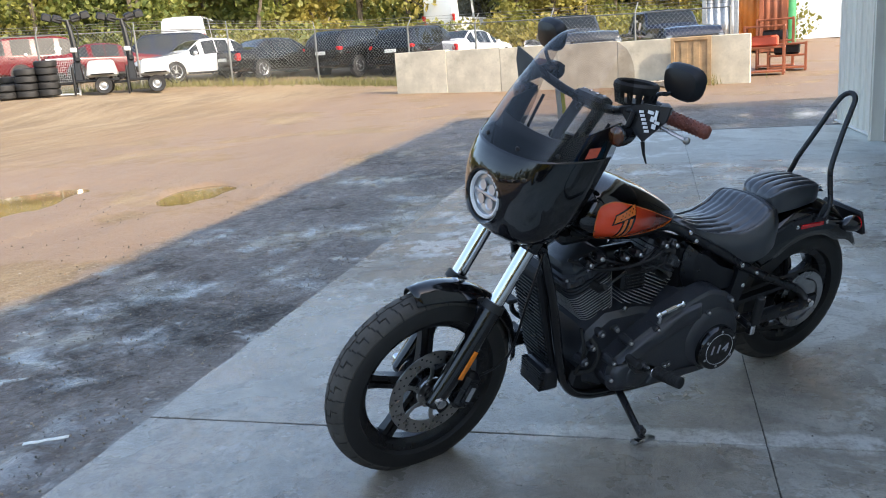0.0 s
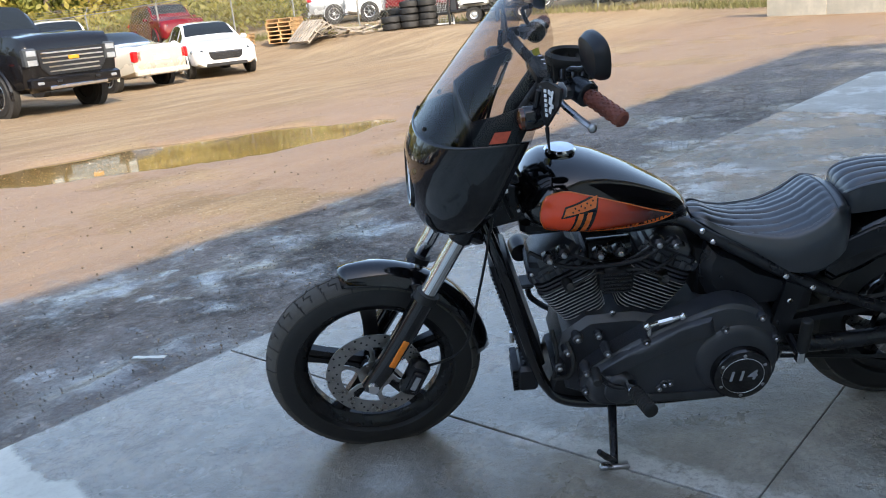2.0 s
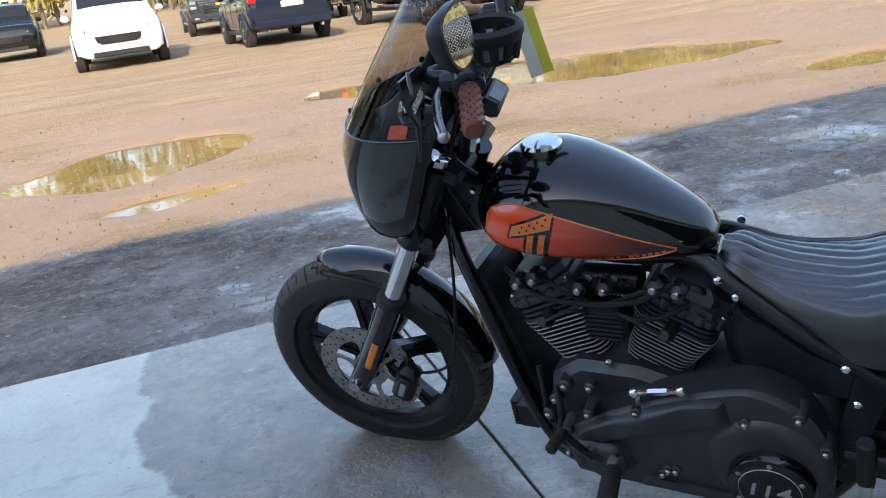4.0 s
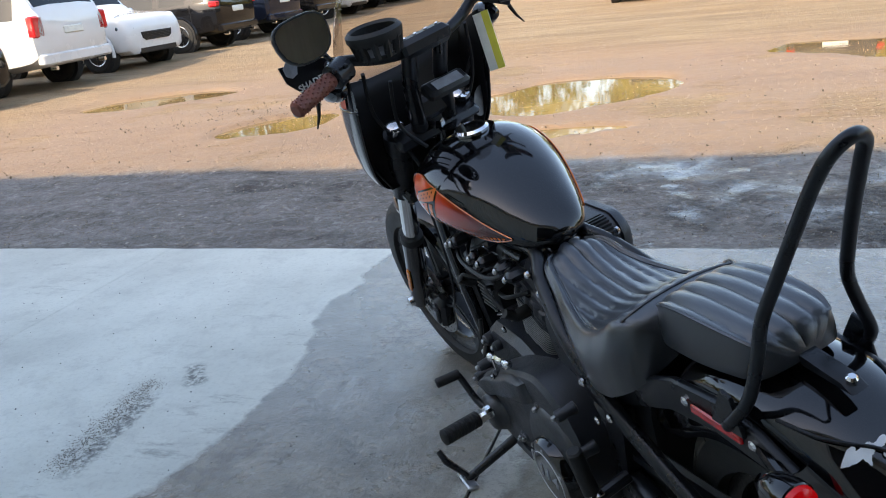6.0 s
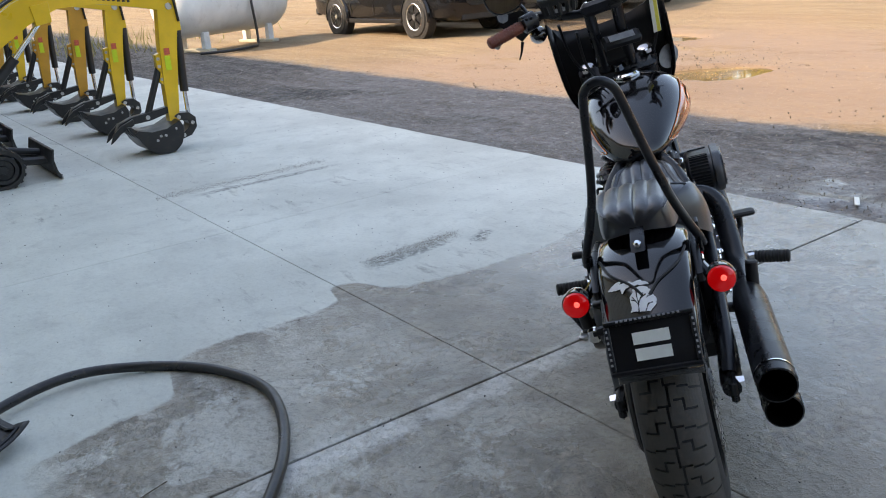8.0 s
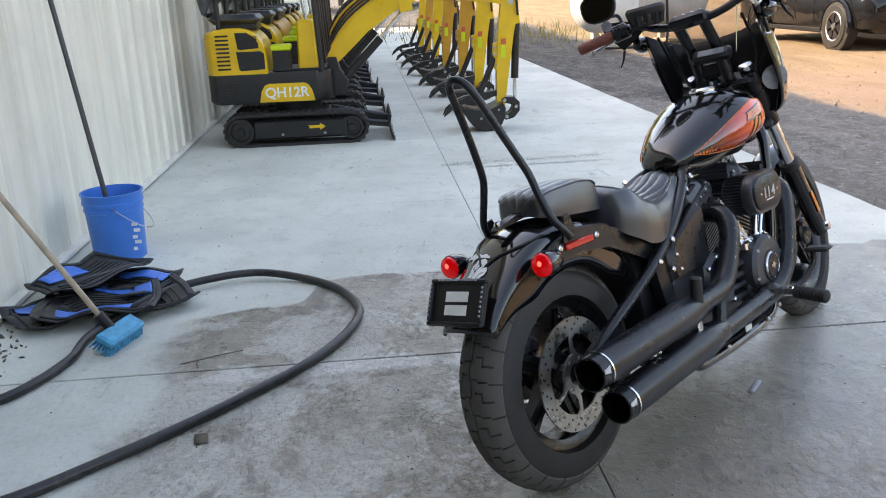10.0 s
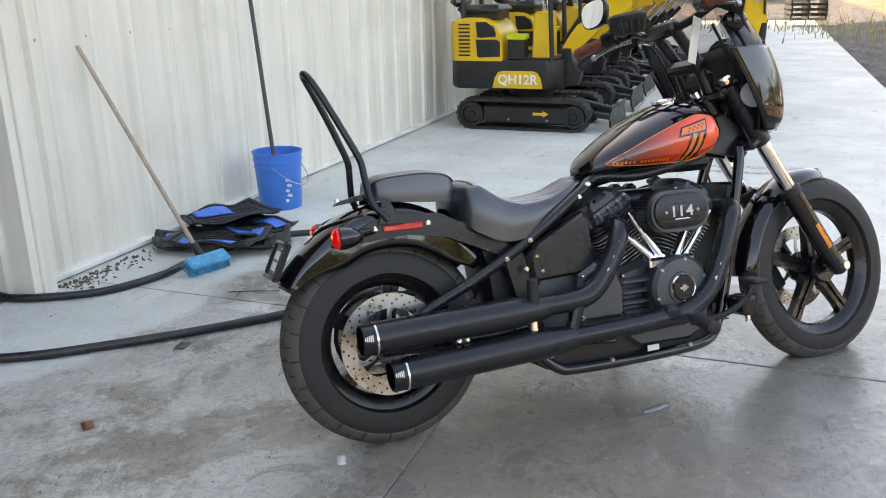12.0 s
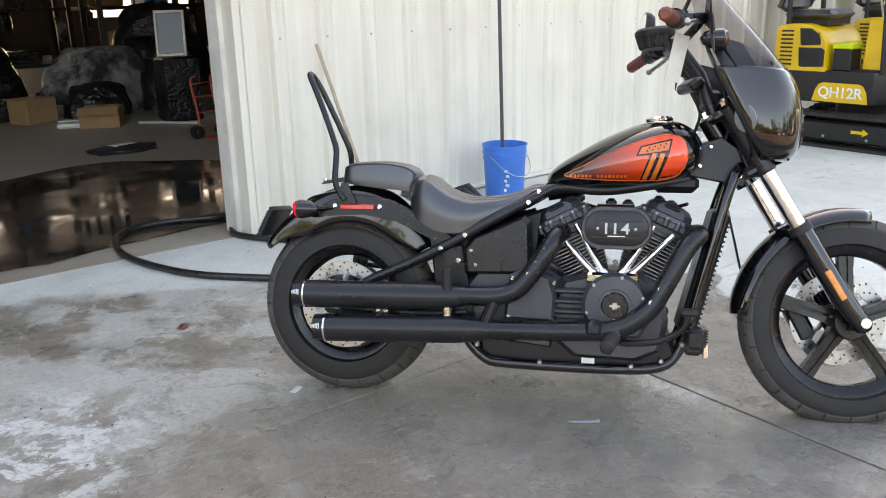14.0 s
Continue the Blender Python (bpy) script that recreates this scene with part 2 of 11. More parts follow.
def dirt_material():
    """Rolled dirt and gravel yard: tan where dry, grey and damp along the slab with the building's shade in the colour,
    stones and ruts.
    """
    n = N("yard_dirt")
    p = n.pos(False)
    sep = n.node("ShaderNodeSeparateXYZ", ins={"Vector": p})
    x, y = sep.outputs[0], sep.outputs[1]
    stretch = n.node("ShaderNodeMapping", ins={"Scale": (0.35, 1.3, 1.0), "Rotation": (0, 0, radians(25))})
    n.put(p, stretch.inputs["Vector"])
    big = n.noise(0.22, 5, 0.6, p)
    mid = n.noise(1.1, 6, 0.65, stretch.outputs[0])
    fine = n.noise(18, 5, 0.7, p)
    stone = n.node("ShaderNodeTexVoronoi", feature="F1", ins={"Scale": 55.0, "Randomness": 1.0})
    n.put(p, stone.inputs["Vector"])
    col = n.mix(n.ramp(mid, 0.3, 0.7), rgb(0.188, 0.124, 0.065), rgb(0.335, 0.24, 0.136))
    col = n.mix(n.math("MULTIPLY", n.ramp(big, 0.4, 0.65), 0.6), col, rgb(0.275, 0.174, 0.088))
    col = n.mix(n.math("MULTIPLY", n.ramp(fine, 0.5, 0.75), 0.35), col, rgb(0.38, 0.305, 0.22))
    col = n.mix(n.math("MULTIPLY", n.ramp(stone.outputs["Distance"], 0.0, 0.35, 1.0, 0.0), n.ramp(n.noise(2.0, 4, 0.6, p), 0.5, 0.65)), col, stone.outputs["Color"], "SOFT_LIGHT")
    # damp grey stops at the building's shadow edge, so it also paints that shade
    shaded_damp = n.ramp(n.math("ADD", y, n.math("MULTIPLY", n.math("SUBTRACT", n.noise(1.6, 6, 0.65, p), 0.5), 0.7)), -4.55, -4.2)
    shaded_damp = n.math("MULTIPLY", shaded_damp, n.ramp(n.math("ADD", x, n.noise(0.9, 5, 0.6, p)), -13.2, -11.6))
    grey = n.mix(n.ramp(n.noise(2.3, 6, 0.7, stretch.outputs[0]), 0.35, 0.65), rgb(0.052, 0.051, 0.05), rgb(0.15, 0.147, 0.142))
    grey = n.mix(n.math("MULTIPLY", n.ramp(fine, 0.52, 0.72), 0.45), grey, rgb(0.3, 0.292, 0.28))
    chips = n.node("ShaderNodeTexVoronoi", feature="F1", ins={"Scale": 38.0, "Randomness": 1.0})
    n.put(p, chips.inputs["Vector"])
    tone = n.node("ShaderNodeSeparateXYZ", ins={"Vector": chips.outputs["Color"]}).outputs[0]
    grey = n.mix(n.math("MULTIPLY", n.ramp(tone, 0.45, 1.0), 0.22), grey, rgb(0.29, 0.282, 0.27))
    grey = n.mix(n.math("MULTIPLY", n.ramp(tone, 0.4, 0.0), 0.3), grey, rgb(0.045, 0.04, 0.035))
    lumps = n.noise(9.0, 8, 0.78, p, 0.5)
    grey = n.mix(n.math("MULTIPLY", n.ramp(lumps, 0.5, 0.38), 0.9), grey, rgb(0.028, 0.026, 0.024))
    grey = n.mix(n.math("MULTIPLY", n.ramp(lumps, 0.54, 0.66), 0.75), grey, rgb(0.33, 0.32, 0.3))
    streaks = n.node("ShaderNodeMapping", ins={"Scale": (0.5, 4.5, 1.0), "Rotation": (0, 0, radians(-12))})
    n.put(p, streaks.inputs["Vector"])
    wheel_marks = n.noise(1.0, 7, 0.72, streaks.outputs[0])
    col = n.mix(n.math("MULTIPLY", n.ramp(wheel_marks, 0.5, 0.7), 0.55), col, rgb(0.19, 0.125, 0.07))
    col = n.mix(n.math("MULTIPLY", n.ramp(wheel_marks, 0.46, 0.3), 0.4), col, rgb(0.4, 0.3, 0.18))
    gravelly = n.ramp(n.noise(0.8, 5, 0.65, p), 0.42, 0.66)
    col = n.mix(n.math("MULTIPLY", n.math("MULTIPLY", n.ramp(tone, 0.75, 1.0), gravelly), 0.4), col, rgb(0.5, 0.42, 0.31))
    col = n.mix(n.math("MULTIPLY", n.math("MULTIPLY", n.ramp(tone, 0.25, 0.0), gravelly), 0.3), col, rgb(0.14, 0.1, 0.065))
    col = n.mix(shaded_damp, col, grey)
    pebble = n.node("ShaderNodeTexVoronoi", feature="F1", ins={"Scale": 17.0, "Randomness": 1.0})
    n.put(p, pebble.inputs["Vector"])
    pick = n.node("ShaderNodeSeparateXYZ", ins={"Vector": pebble.outputs["Color"]})
    spot = n.math("MULTIPLY", n.ramp(pebble.outputs["Distance"], 0.26, 0.16), n.ramp(pick.outputs[0], 0.72, 0.76))
    col = n.mix(n.math("MULTIPLY", spot, 0.7), col, n.mix(pick.outputs[1], rgb(0.16, 0.13, 0.1), rgb(0.5, 0.45, 0.38)))
    speck = n.noise(26, 7, 0.8, p)
    col = n.mix(n.math("MULTIPLY", n.ramp(speck, 0.52, 0.38), 0.5), col, rgb(0.13, 0.09, 0.055))
    col = n.mix(n.math("MULTIPLY", n.ramp(speck, 0.54, 0.68), 0.4), col, rgb(0.48, 0.39, 0.27))
    wet = n.math("MULTIPLY", n.ramp(n.noise(0.42, 8, 0.66, p), 0.38, 0.48), n.ramp(y, -13.0, -8.5))
    wet = n.math("MULTIPLY", wet, n.ramp(x, 11.0, 7.5))
    col = n.mix(n.math("MULTIPLY", wet, n.math("SUBTRACT", 0.62, n.math("MULTIPLY", shaded_damp, 0.45))), col, rgb(0.235, 0.142, 0.085))
    wm = n.math("MULTIPLY", n.ramp(n.math("ADD", n.noise(0.95, 8, 0.68, p), n.math("MULTIPLY", n.math("SUBTRACT", n.noise(6.0, 5, 0.7, p), 0.5), 0.4)), 0.46, 0.68), n.math("MULTIPLY", shaded_damp, n.ramp(x, 2.4, 0.8)))
    gloss = n.math("MAXIMUM", n.math("MULTIPLY", wet, 0.55), wm)
    # thin standing water in the low spots of the damp strip
    pool = n.math("MULTIPLY", n.ramp(n.noise(3.4, 7, 0.66, p), 0.6, 0.68), n.math("MULTIPLY", shaded_damp, n.ramp(x, 2.2, 1.2)))
    gloss = n.math("MAXIMUM", gloss, pool)
    n.set(col=col, rough=n.ramp(gloss, 0.0, 1.0, 0.92, 0.3), coat=n.math("MAXIMUM", n.math("MULTIPLY", wm, 0.7), n.math("MULTIPLY", pool, 0.75)), crough=n.ramp(pool, 0.0, 1.0, 0.16, 0.13))
    h = n.math("ADD", n.math("MULTIPLY", fine, 1.2), n.math("MULTIPLY", n.noise(60, 4, 0.7, p), 0.8))
    rubble = n.math("MULTIPLY", n.math("ADD", n.math("MULTIPLY", gravelly, 0.3), n.math("MULTIPLY", shaded_damp, 0.75)), -1.2)
    h = n.math("ADD", h, n.math("MULTIPLY", chips.outputs["Distance"], rubble))
    h = n.math("ADD", h, n.math("MULTIPLY", n.math("MULTIPLY", lumps, shaded_damp), 2.6))
    h = n.math("ADD", h, n.math("MULTIPLY", spot, 0.7))
    h = n.math("ADD", h, n.math("MULTIPLY", wheel_marks, 1.6))
    n.bump(h, n.math("SUBTRACT", 1.0, n.math("MULTIPLY", gloss, 0.8)), 0.02)
    return n.m


def leaf_material(name, a, b, c):
    n = N(name)
    r = n.node("ShaderNodeNewGeometry").outputs["Random Per Island"]
    big = n.noise(0.16, 3, 0.5, n.pos(False))
    col = n.mix(r, rgb(*a), rgb(*b))
    col = n.mix(n.ramp(big, 0.42, 0.62), col, rgb(*c))
    n.set(col=col, rough=0.6)
    tl = n.node("ShaderNodeBsdfTranslucent")
    n.put(col, tl.inputs[0])
    mx = n.node("ShaderNodeMixShader", ins={0: 0.4})
    n.put(n.b.outputs[0], mx.inputs[1])
    n.put(tl.outputs[0], mx.inputs[2])
    n.put(mx.outputs[0], n.t.nodes["Material Output"].inputs["Surface"])
    return n.m


def panel_material():
    """Cream steel wall sheet with rain streaks, dust towards the edges of sheets and small scuffs."""
    n = N("cream_wall_sheet")
    p = n.pos(False)
    st = n.node("ShaderNodeMapping", ins={"Scale": (9.0, 9.0, 0.5)})
    n.put(p, st.inputs["Vector"])
    streak = n.noise(1.0, 5, 0.6, st.outputs[0])
    blot = n.noise(1.7, 5, 0.6, p)
    col = n.mix(n.ramp(streak, 0.35, 0.7), rgb(0.78, 0.745, 0.645), rgb(0.68, 0.645, 0.55))
    col = n.mix(n.math("MULTIPLY", n.ramp(blot, 0.5, 0.75), 0.35), col, rgb(0.52, 0.48, 0.39))
    n.set(col=col, rough=n.ramp(blot, 0.3, 0.7, 0.35, 0.55), spec=0.4)
    n.bump(n.noise(14, 3, 0.5, p), 0.05, 0.01)
    return n.m


def fade_material():
    """Tank side panel: bright orange at the front fading to black at the back, under clear coat."""
    n = N("orange_fade_paint")
    sep = n.node("ShaderNodeSeparateXYZ", ins={"Vector": n.pos()})
    f = n.ramp(n.math("ADD", sep.outputs[0], n.math("MULTIPLY", n.noise(900, 2, 0.5), 0.03)), 0.795, 1.075)
    col = n.mix(f, rgb(0.03, 0.006, 0.005), rgb(0.92, 0.07, 0.012))
    n.set(col=col, rough=0.22, coat=1.0, crough=0.03, metal=0.0)
    return n.m


def car_paint(name, col, metal=0.0, rough=0.2, dust=0.18):
    n = N(name)
    p = n.pos()
    sep = n.node("ShaderNodeSeparateXYZ", ins={"Vector": p})
    d = n.math("MULTIPLY", n.ramp(n.noise(3.0, 5, 0.6, p), 0.35, 0.75), n.ramp(sep.outputs[2], 0.9, 0.25, 0.25, 1.0))
    c = n.mix(n.math("MULTIPLY", d, dust if sum(col) > 0.3 else dust * 0.08), rgb(*col), rgb(0.36, 0.29, 0.21))
    n.set(col=c, rough=n.ramp(d, 0, 1, rough, rough + (0.3 if sum(col) > 0.3 else 0.08)), metal=metal, coat=0.8 if sum(col) > 0.3 else 0.7, crough=0.03, spec=0.5 if sum(col) > 0.3 else 0.08)
    return n.m


M_SLAB, M_DIRT, M_PANEL = slab_material(), dirt_material(), panel_material()
M_BLACK = mat("gloss_black_paint", (0.004, 0.004, 0.005), 0.12, 0, 0.2, 3, 30, 0.0, 1.0, 0.05, 0.03)
M_SATIN = mat("satin_black_coat", (0.011, 0.012, 0.0148), 0.3, 0, 0.25, 9, 160, 0.12, 0, 0.08, 0.035)
M_WRINKLE = mat("wrinkle_black_casting", (0.023, 0.0255, 0.032), 0.42, 0, 0.25, 12, 420, 0.35, 0, 0.1, 0.09)
M_WHEEL = mat("satin_black_wheel_paint", (0.006, 0.006, 0.007), 0.28, 0, 0.2, 9, 120, 0.05, 0.15, 0.06, 0.05)
M_PLASTIC = mat("black_plastic", (0.009, 0.009, 0.0105), 0.4, 0, 0.2, 9, 220, 0.15)
M_RUBBER = mat("tyre_rubber", (0.0135, 0.013, 0.0125), 0.6, 0, 0.25, 7, 150, 0.3, 0, 0.1, 0.08, (0.12, 0.1, 0.08))
M_TREAD = mat("dusty_tread_rubber", (0.068, 0.062, 0.054), 0.8, 0, 0.3, 9, 150, 0.3, 0, 0.1, 0.3, (0.14, 0.115, 0.09))
M_CHROME = mat("chrome", (0.78, 0.79, 0.8), 0.1, 1, 0.06, 8, 90, 0.02, 0, 0.05)
M_STEEL = mat("brushed_steel", (0.42, 0.42, 0.42), 0.32, 1, 0.2, 14, 200, 0.1)
M_ROTOR = mat("brake_rotor_steel", (0.42, 0.41, 0.39), 0.33, 1, 0.2, 20, 120, 0.1)
M_FINEDGE = mat("machined_fin_edge", (0.5, 0.5, 0.49), 0.4, 0.35, 0.15, 30, 200, 0.05)
M_VINYL = mat("black_vinyl", (0.0155, 0.0185, 0.0245), 0.38, 0, 0.2, 10, 500, 0.3, 0.85, 0.06, 0.015)
M_VINYL.node_tree.nodes["Principled BSDF"].inputs["Coat Roughness"].default_value = 0.28
M_VINYL.node_tree.nodes["Principled BSDF"].inputs["Coat IOR"].default_value = 1.6
for m_, level in ((M_VINYL, 0.6), (M_SATIN, 0.42), (M_WRINKLE, 0.8), (M_PLASTIC, 0.38), (M_BLACK, 0.18), (M_WHEEL, 0.35)):
    m_.node_tree.nodes["Principled BSDF"].inputs["Specular IOR Level"].default_value = level
M_LEATHER = mat("brown_grip_rubber", (0.2, 0.055, 0.033), 0.5, 0, 0.25, 30, 300, 0.4)
M_FADE = fade_material()
M_ORANGE = mat("orange_stripe_paint", (0.78, 0.16, 0.02), 0.25, 0, 0.1, 8, 60, 0, 0.8)
M_REFLECT = mat("amber_reflector", (0.85, 0.22, 0.015), 0.2, 0, 0.15, 40, 260, 0.3, 0.6)
M_REDREF = mat("red_reflector", (0.62, 0.012, 0.014), 0.2, 0, 0.15, 40, 260, 0.3, 0.6)
M_TAIL = glow("lit_red_lens", (1.0, 0.006, 0.01), (0.3, 0.003, 0.005), 0.06)
M_HOTSPOT = glow("lens_hot_spot", (1.0, 0.1, 0.09), (0.6, 0.03, 0.03), 0.5)
M_AMBER = mat("amber_lens", (0.075, 0.02, 0.006), 0.12, 0, 0.2, 30, 200, 0.2, 0.8)
M_HEAD = N("headlamp_reflector").set(col=rgb(0.62, 0.64, 0.66), rough=0.2, metal=0.55).m
M_WIND = smoked_glass("smoked_windshield", (0.66, 0.62, 0.6), 0.06, (0.36, 0.36, 0.38))
M_CLEAR = smoked_glass("clear_lens", (0.9, 0.92, 0.94))
M_MIRROR = N("mirror_glass").set(col=rgb(0.9, 0.91, 0.92), rough=0.01, metal=1.0).m
M_WHITE = mat("white_vinyl_print", (0.78, 0.78, 0.77), 0.4, 0, 0.1, 20, 100, 0)
M_PAPER = mat("white_paper", (0.75, 0.76, 0.7), 0.8, 0, 0.08, 20, 100, 0.05)
M_YTAG = mat("yellow_tag_paper", (0.72, 0.66, 0.08), 0.7, 0, 0.1, 20, 100, 0.05)
M_STICKRED = mat("red_sticker", (0.6, 0.1, 0.05), 0.5, 0, 0.2, 40, 200, 0)
M_GREYPRINT = mat("grey_print", (0.3, 0.31, 0.33), 0.5, 0, 0.2, 40, 200, 0)
M_YELLOW = mat("machine_yellow", (0.76, 0.45, 0.012), 0.35, 0, 0.1, 4, 60, 0.03, 0.3, 0.08, 0.12)
M_OCHRE = mat("machine_ochre", (0.58, 0.27, 0.02), 0.4, 0, 0.12, 4, 60, 0.03, 0.2, 0.08, 0.15)
M_MBLACK = mat("machine_black", (0.009, 0.009, 0.01), 0.42, 0, 0.2, 5, 90, 0.1, 0, 0.1, 0.07)
# black without gloss paints the deep shade inside the muffler bores
M_BORESHADE = N("shaded_pipe_inside").set(col=rgb(0.003, 0.003, 0.003), rough=1.0, spec=0.0).m
M_TRACK = mat("rubber_track", (0.02, 0.0195, 0.019), 0.8, 0, 0.25, 8, 120, 0.3, 0, 0.1, 0.22)
M_BLUE = mat("blue_bucket_plastic", (0.012, 0.18, 0.6), 0.35, 0, 0.12, 6, 80, 0.03, 0, 0.08, 0.06)
M_WOOD = mat("bare_wood_handle", (0.4, 0.31, 0.22), 0.6, 0, 0.2, 18, 120, 0.15)
M_PALLET = mat("pallet_wood", (0.42, 0.26, 0.12), 0.85, 0, 0.35, 3, 50, 0.3)
M_GREYWOOD = mat("weathered_wood", (0.3, 0.26, 0.21), 0.9, 0, 0.35, 3, 50, 0.3)
M_PLY = mat("plywood_hoarding", (0.42, 0.275, 0.145), 0.8, 0, 0.3, 3, 30, 0.25, 0, 0.1, 0.5, (0.26, 0.19, 0.12))
M_CBLOCK = mat("cast_concrete", (0.58, 0.525, 0.41), 0.9, 0, 0.25, 1.1, 22, 0.4, 0, 0.05, 0.6, (0.33, 0.29, 0.22))
M_GALV = mat("galvanised_wire", (0.46, 0.47, 0.47), 0.45, 0.8, 0.15, 10, 60, 0.1)
M_WIRE = mat("fence_wire", (0.2, 0.2, 0.185), 0.6, 0.3, 0.15, 10, 60, 0.1)
M_HOSE = mat("black_hose", (0.014, 0.014, 0.015), 0.35, 0, 0.25, 10, 200, 0.1, 0, 0.1, 0.25)
M_MAT = mat("black_floor_mat", (0.014, 0.015, 0.017), 0.5, 0, 0.25, 12, 200, 0.3, 0, 0.1, 0.1)
M_MATBLUE = mat("blue_mat_print", (0.02, 0.16, 0.6), 0.35, 0, 0.15, 12, 200, 0.1)
M_BRISTLE = mat("blue_bristles", (0.02, 0.3, 0.5), 0.55, 0, 0.3, 40, 300, 0.3)
M_JOINT = mat("dirt_filled_joint", (0.026, 0.024, 0.021), 0.9, 0, 0.3, 6, 60, 0.2)
M_TRIM = mat("white_door_trim", (0.74, 0.715, 0.65), 0.45, 0, 0.15, 4, 60, 0.1, 0, 0.1, 0.3)
# dark tone carries the dimness of the unlit shop on its inner walls
M_DARKIN = mat("shade_dark_lining", (0.06, 0.055, 0.05), 0.85, 0, 0.3, 1.0, 20, 0.2)
M_INFLOOR = mat("shop_floor_concrete", (0.34, 0.29, 0.225), 0.45, 0, 0.25, 0.8, 12, 0.1, 0, 0.14)
M_BARK = mat("bark", (0.12, 0.095, 0.07), 0.9, 0, 0.35, 2, 20, 0.5)
M_LEAF = leaf_material("autumn_leaves", (0.1, 0.135, 0.03), (0.25, 0.25, 0.055), (0.33, 0.27, 0.06))
M_PINE = leaf_material("conifer_needles", (0.022, 0.04, 0.014), (0.05, 0.07, 0.022), (0.035, 0.055, 0.02))
M_GRASS = leaf_material("rough_grass", (0.12, 0.13, 0.04), (0.24, 0.22, 0.08), (0.3, 0.26, 0.11))
M_STONE = mat("loose_gravel", (0.33, 0.265, 0.19), 0.85, 0, 0.4, 30, 120, 0.2)
M_GLASS = N("dark_car_glass").set(col=rgb(0.012, 0.015, 0.017), rough=0.03, spec=0.35).m
M_LAMPW = N("headlamp_glass").set(col=rgb(0.5, 0.53, 0.56), rough=0.08, metal=0.6).m
M_CART = mat("weathered_white_steel", (0.5, 0.5, 0.48), 0.5, 0, 0.2, 2, 40, 0.05, 0, 0.1, 0.35)
M_LAMPD = N("smoked_headlamp_glass").set(col=rgb(0.05, 0.055, 0.06), rough=0.06, spec=0.7).m
M_RIM = mat("alloy_rim", (0.55, 0.56, 0.57), 0.28, 1, 0.12, 8, 60, 0.05, 0, 0.08, 0.15)
M_TANKW = mat("white_tank_paint", (0.74, 0.74, 0.72), 0.35, 0, 0.12, 1.5, 40, 0.05, 0, 0.1, 0.25)


def water_material():
    n = N("muddy_water")
    c = n.mix(n.ramp(n.noise(0.8, 4, 0.6, n.pos(False)), 0.35, 0.7), rgb(0.16, 0.1, 0.035), rgb(0.3, 0.205, 0.08))
    n.set(col=c, rough=0.035, ior=1.33, spec=0.25)
    n.bump(n.noise(5, 4, 0.6, n.pos(False)), 0.05, 0.012)
    return n.m


M_WATER = water_material()


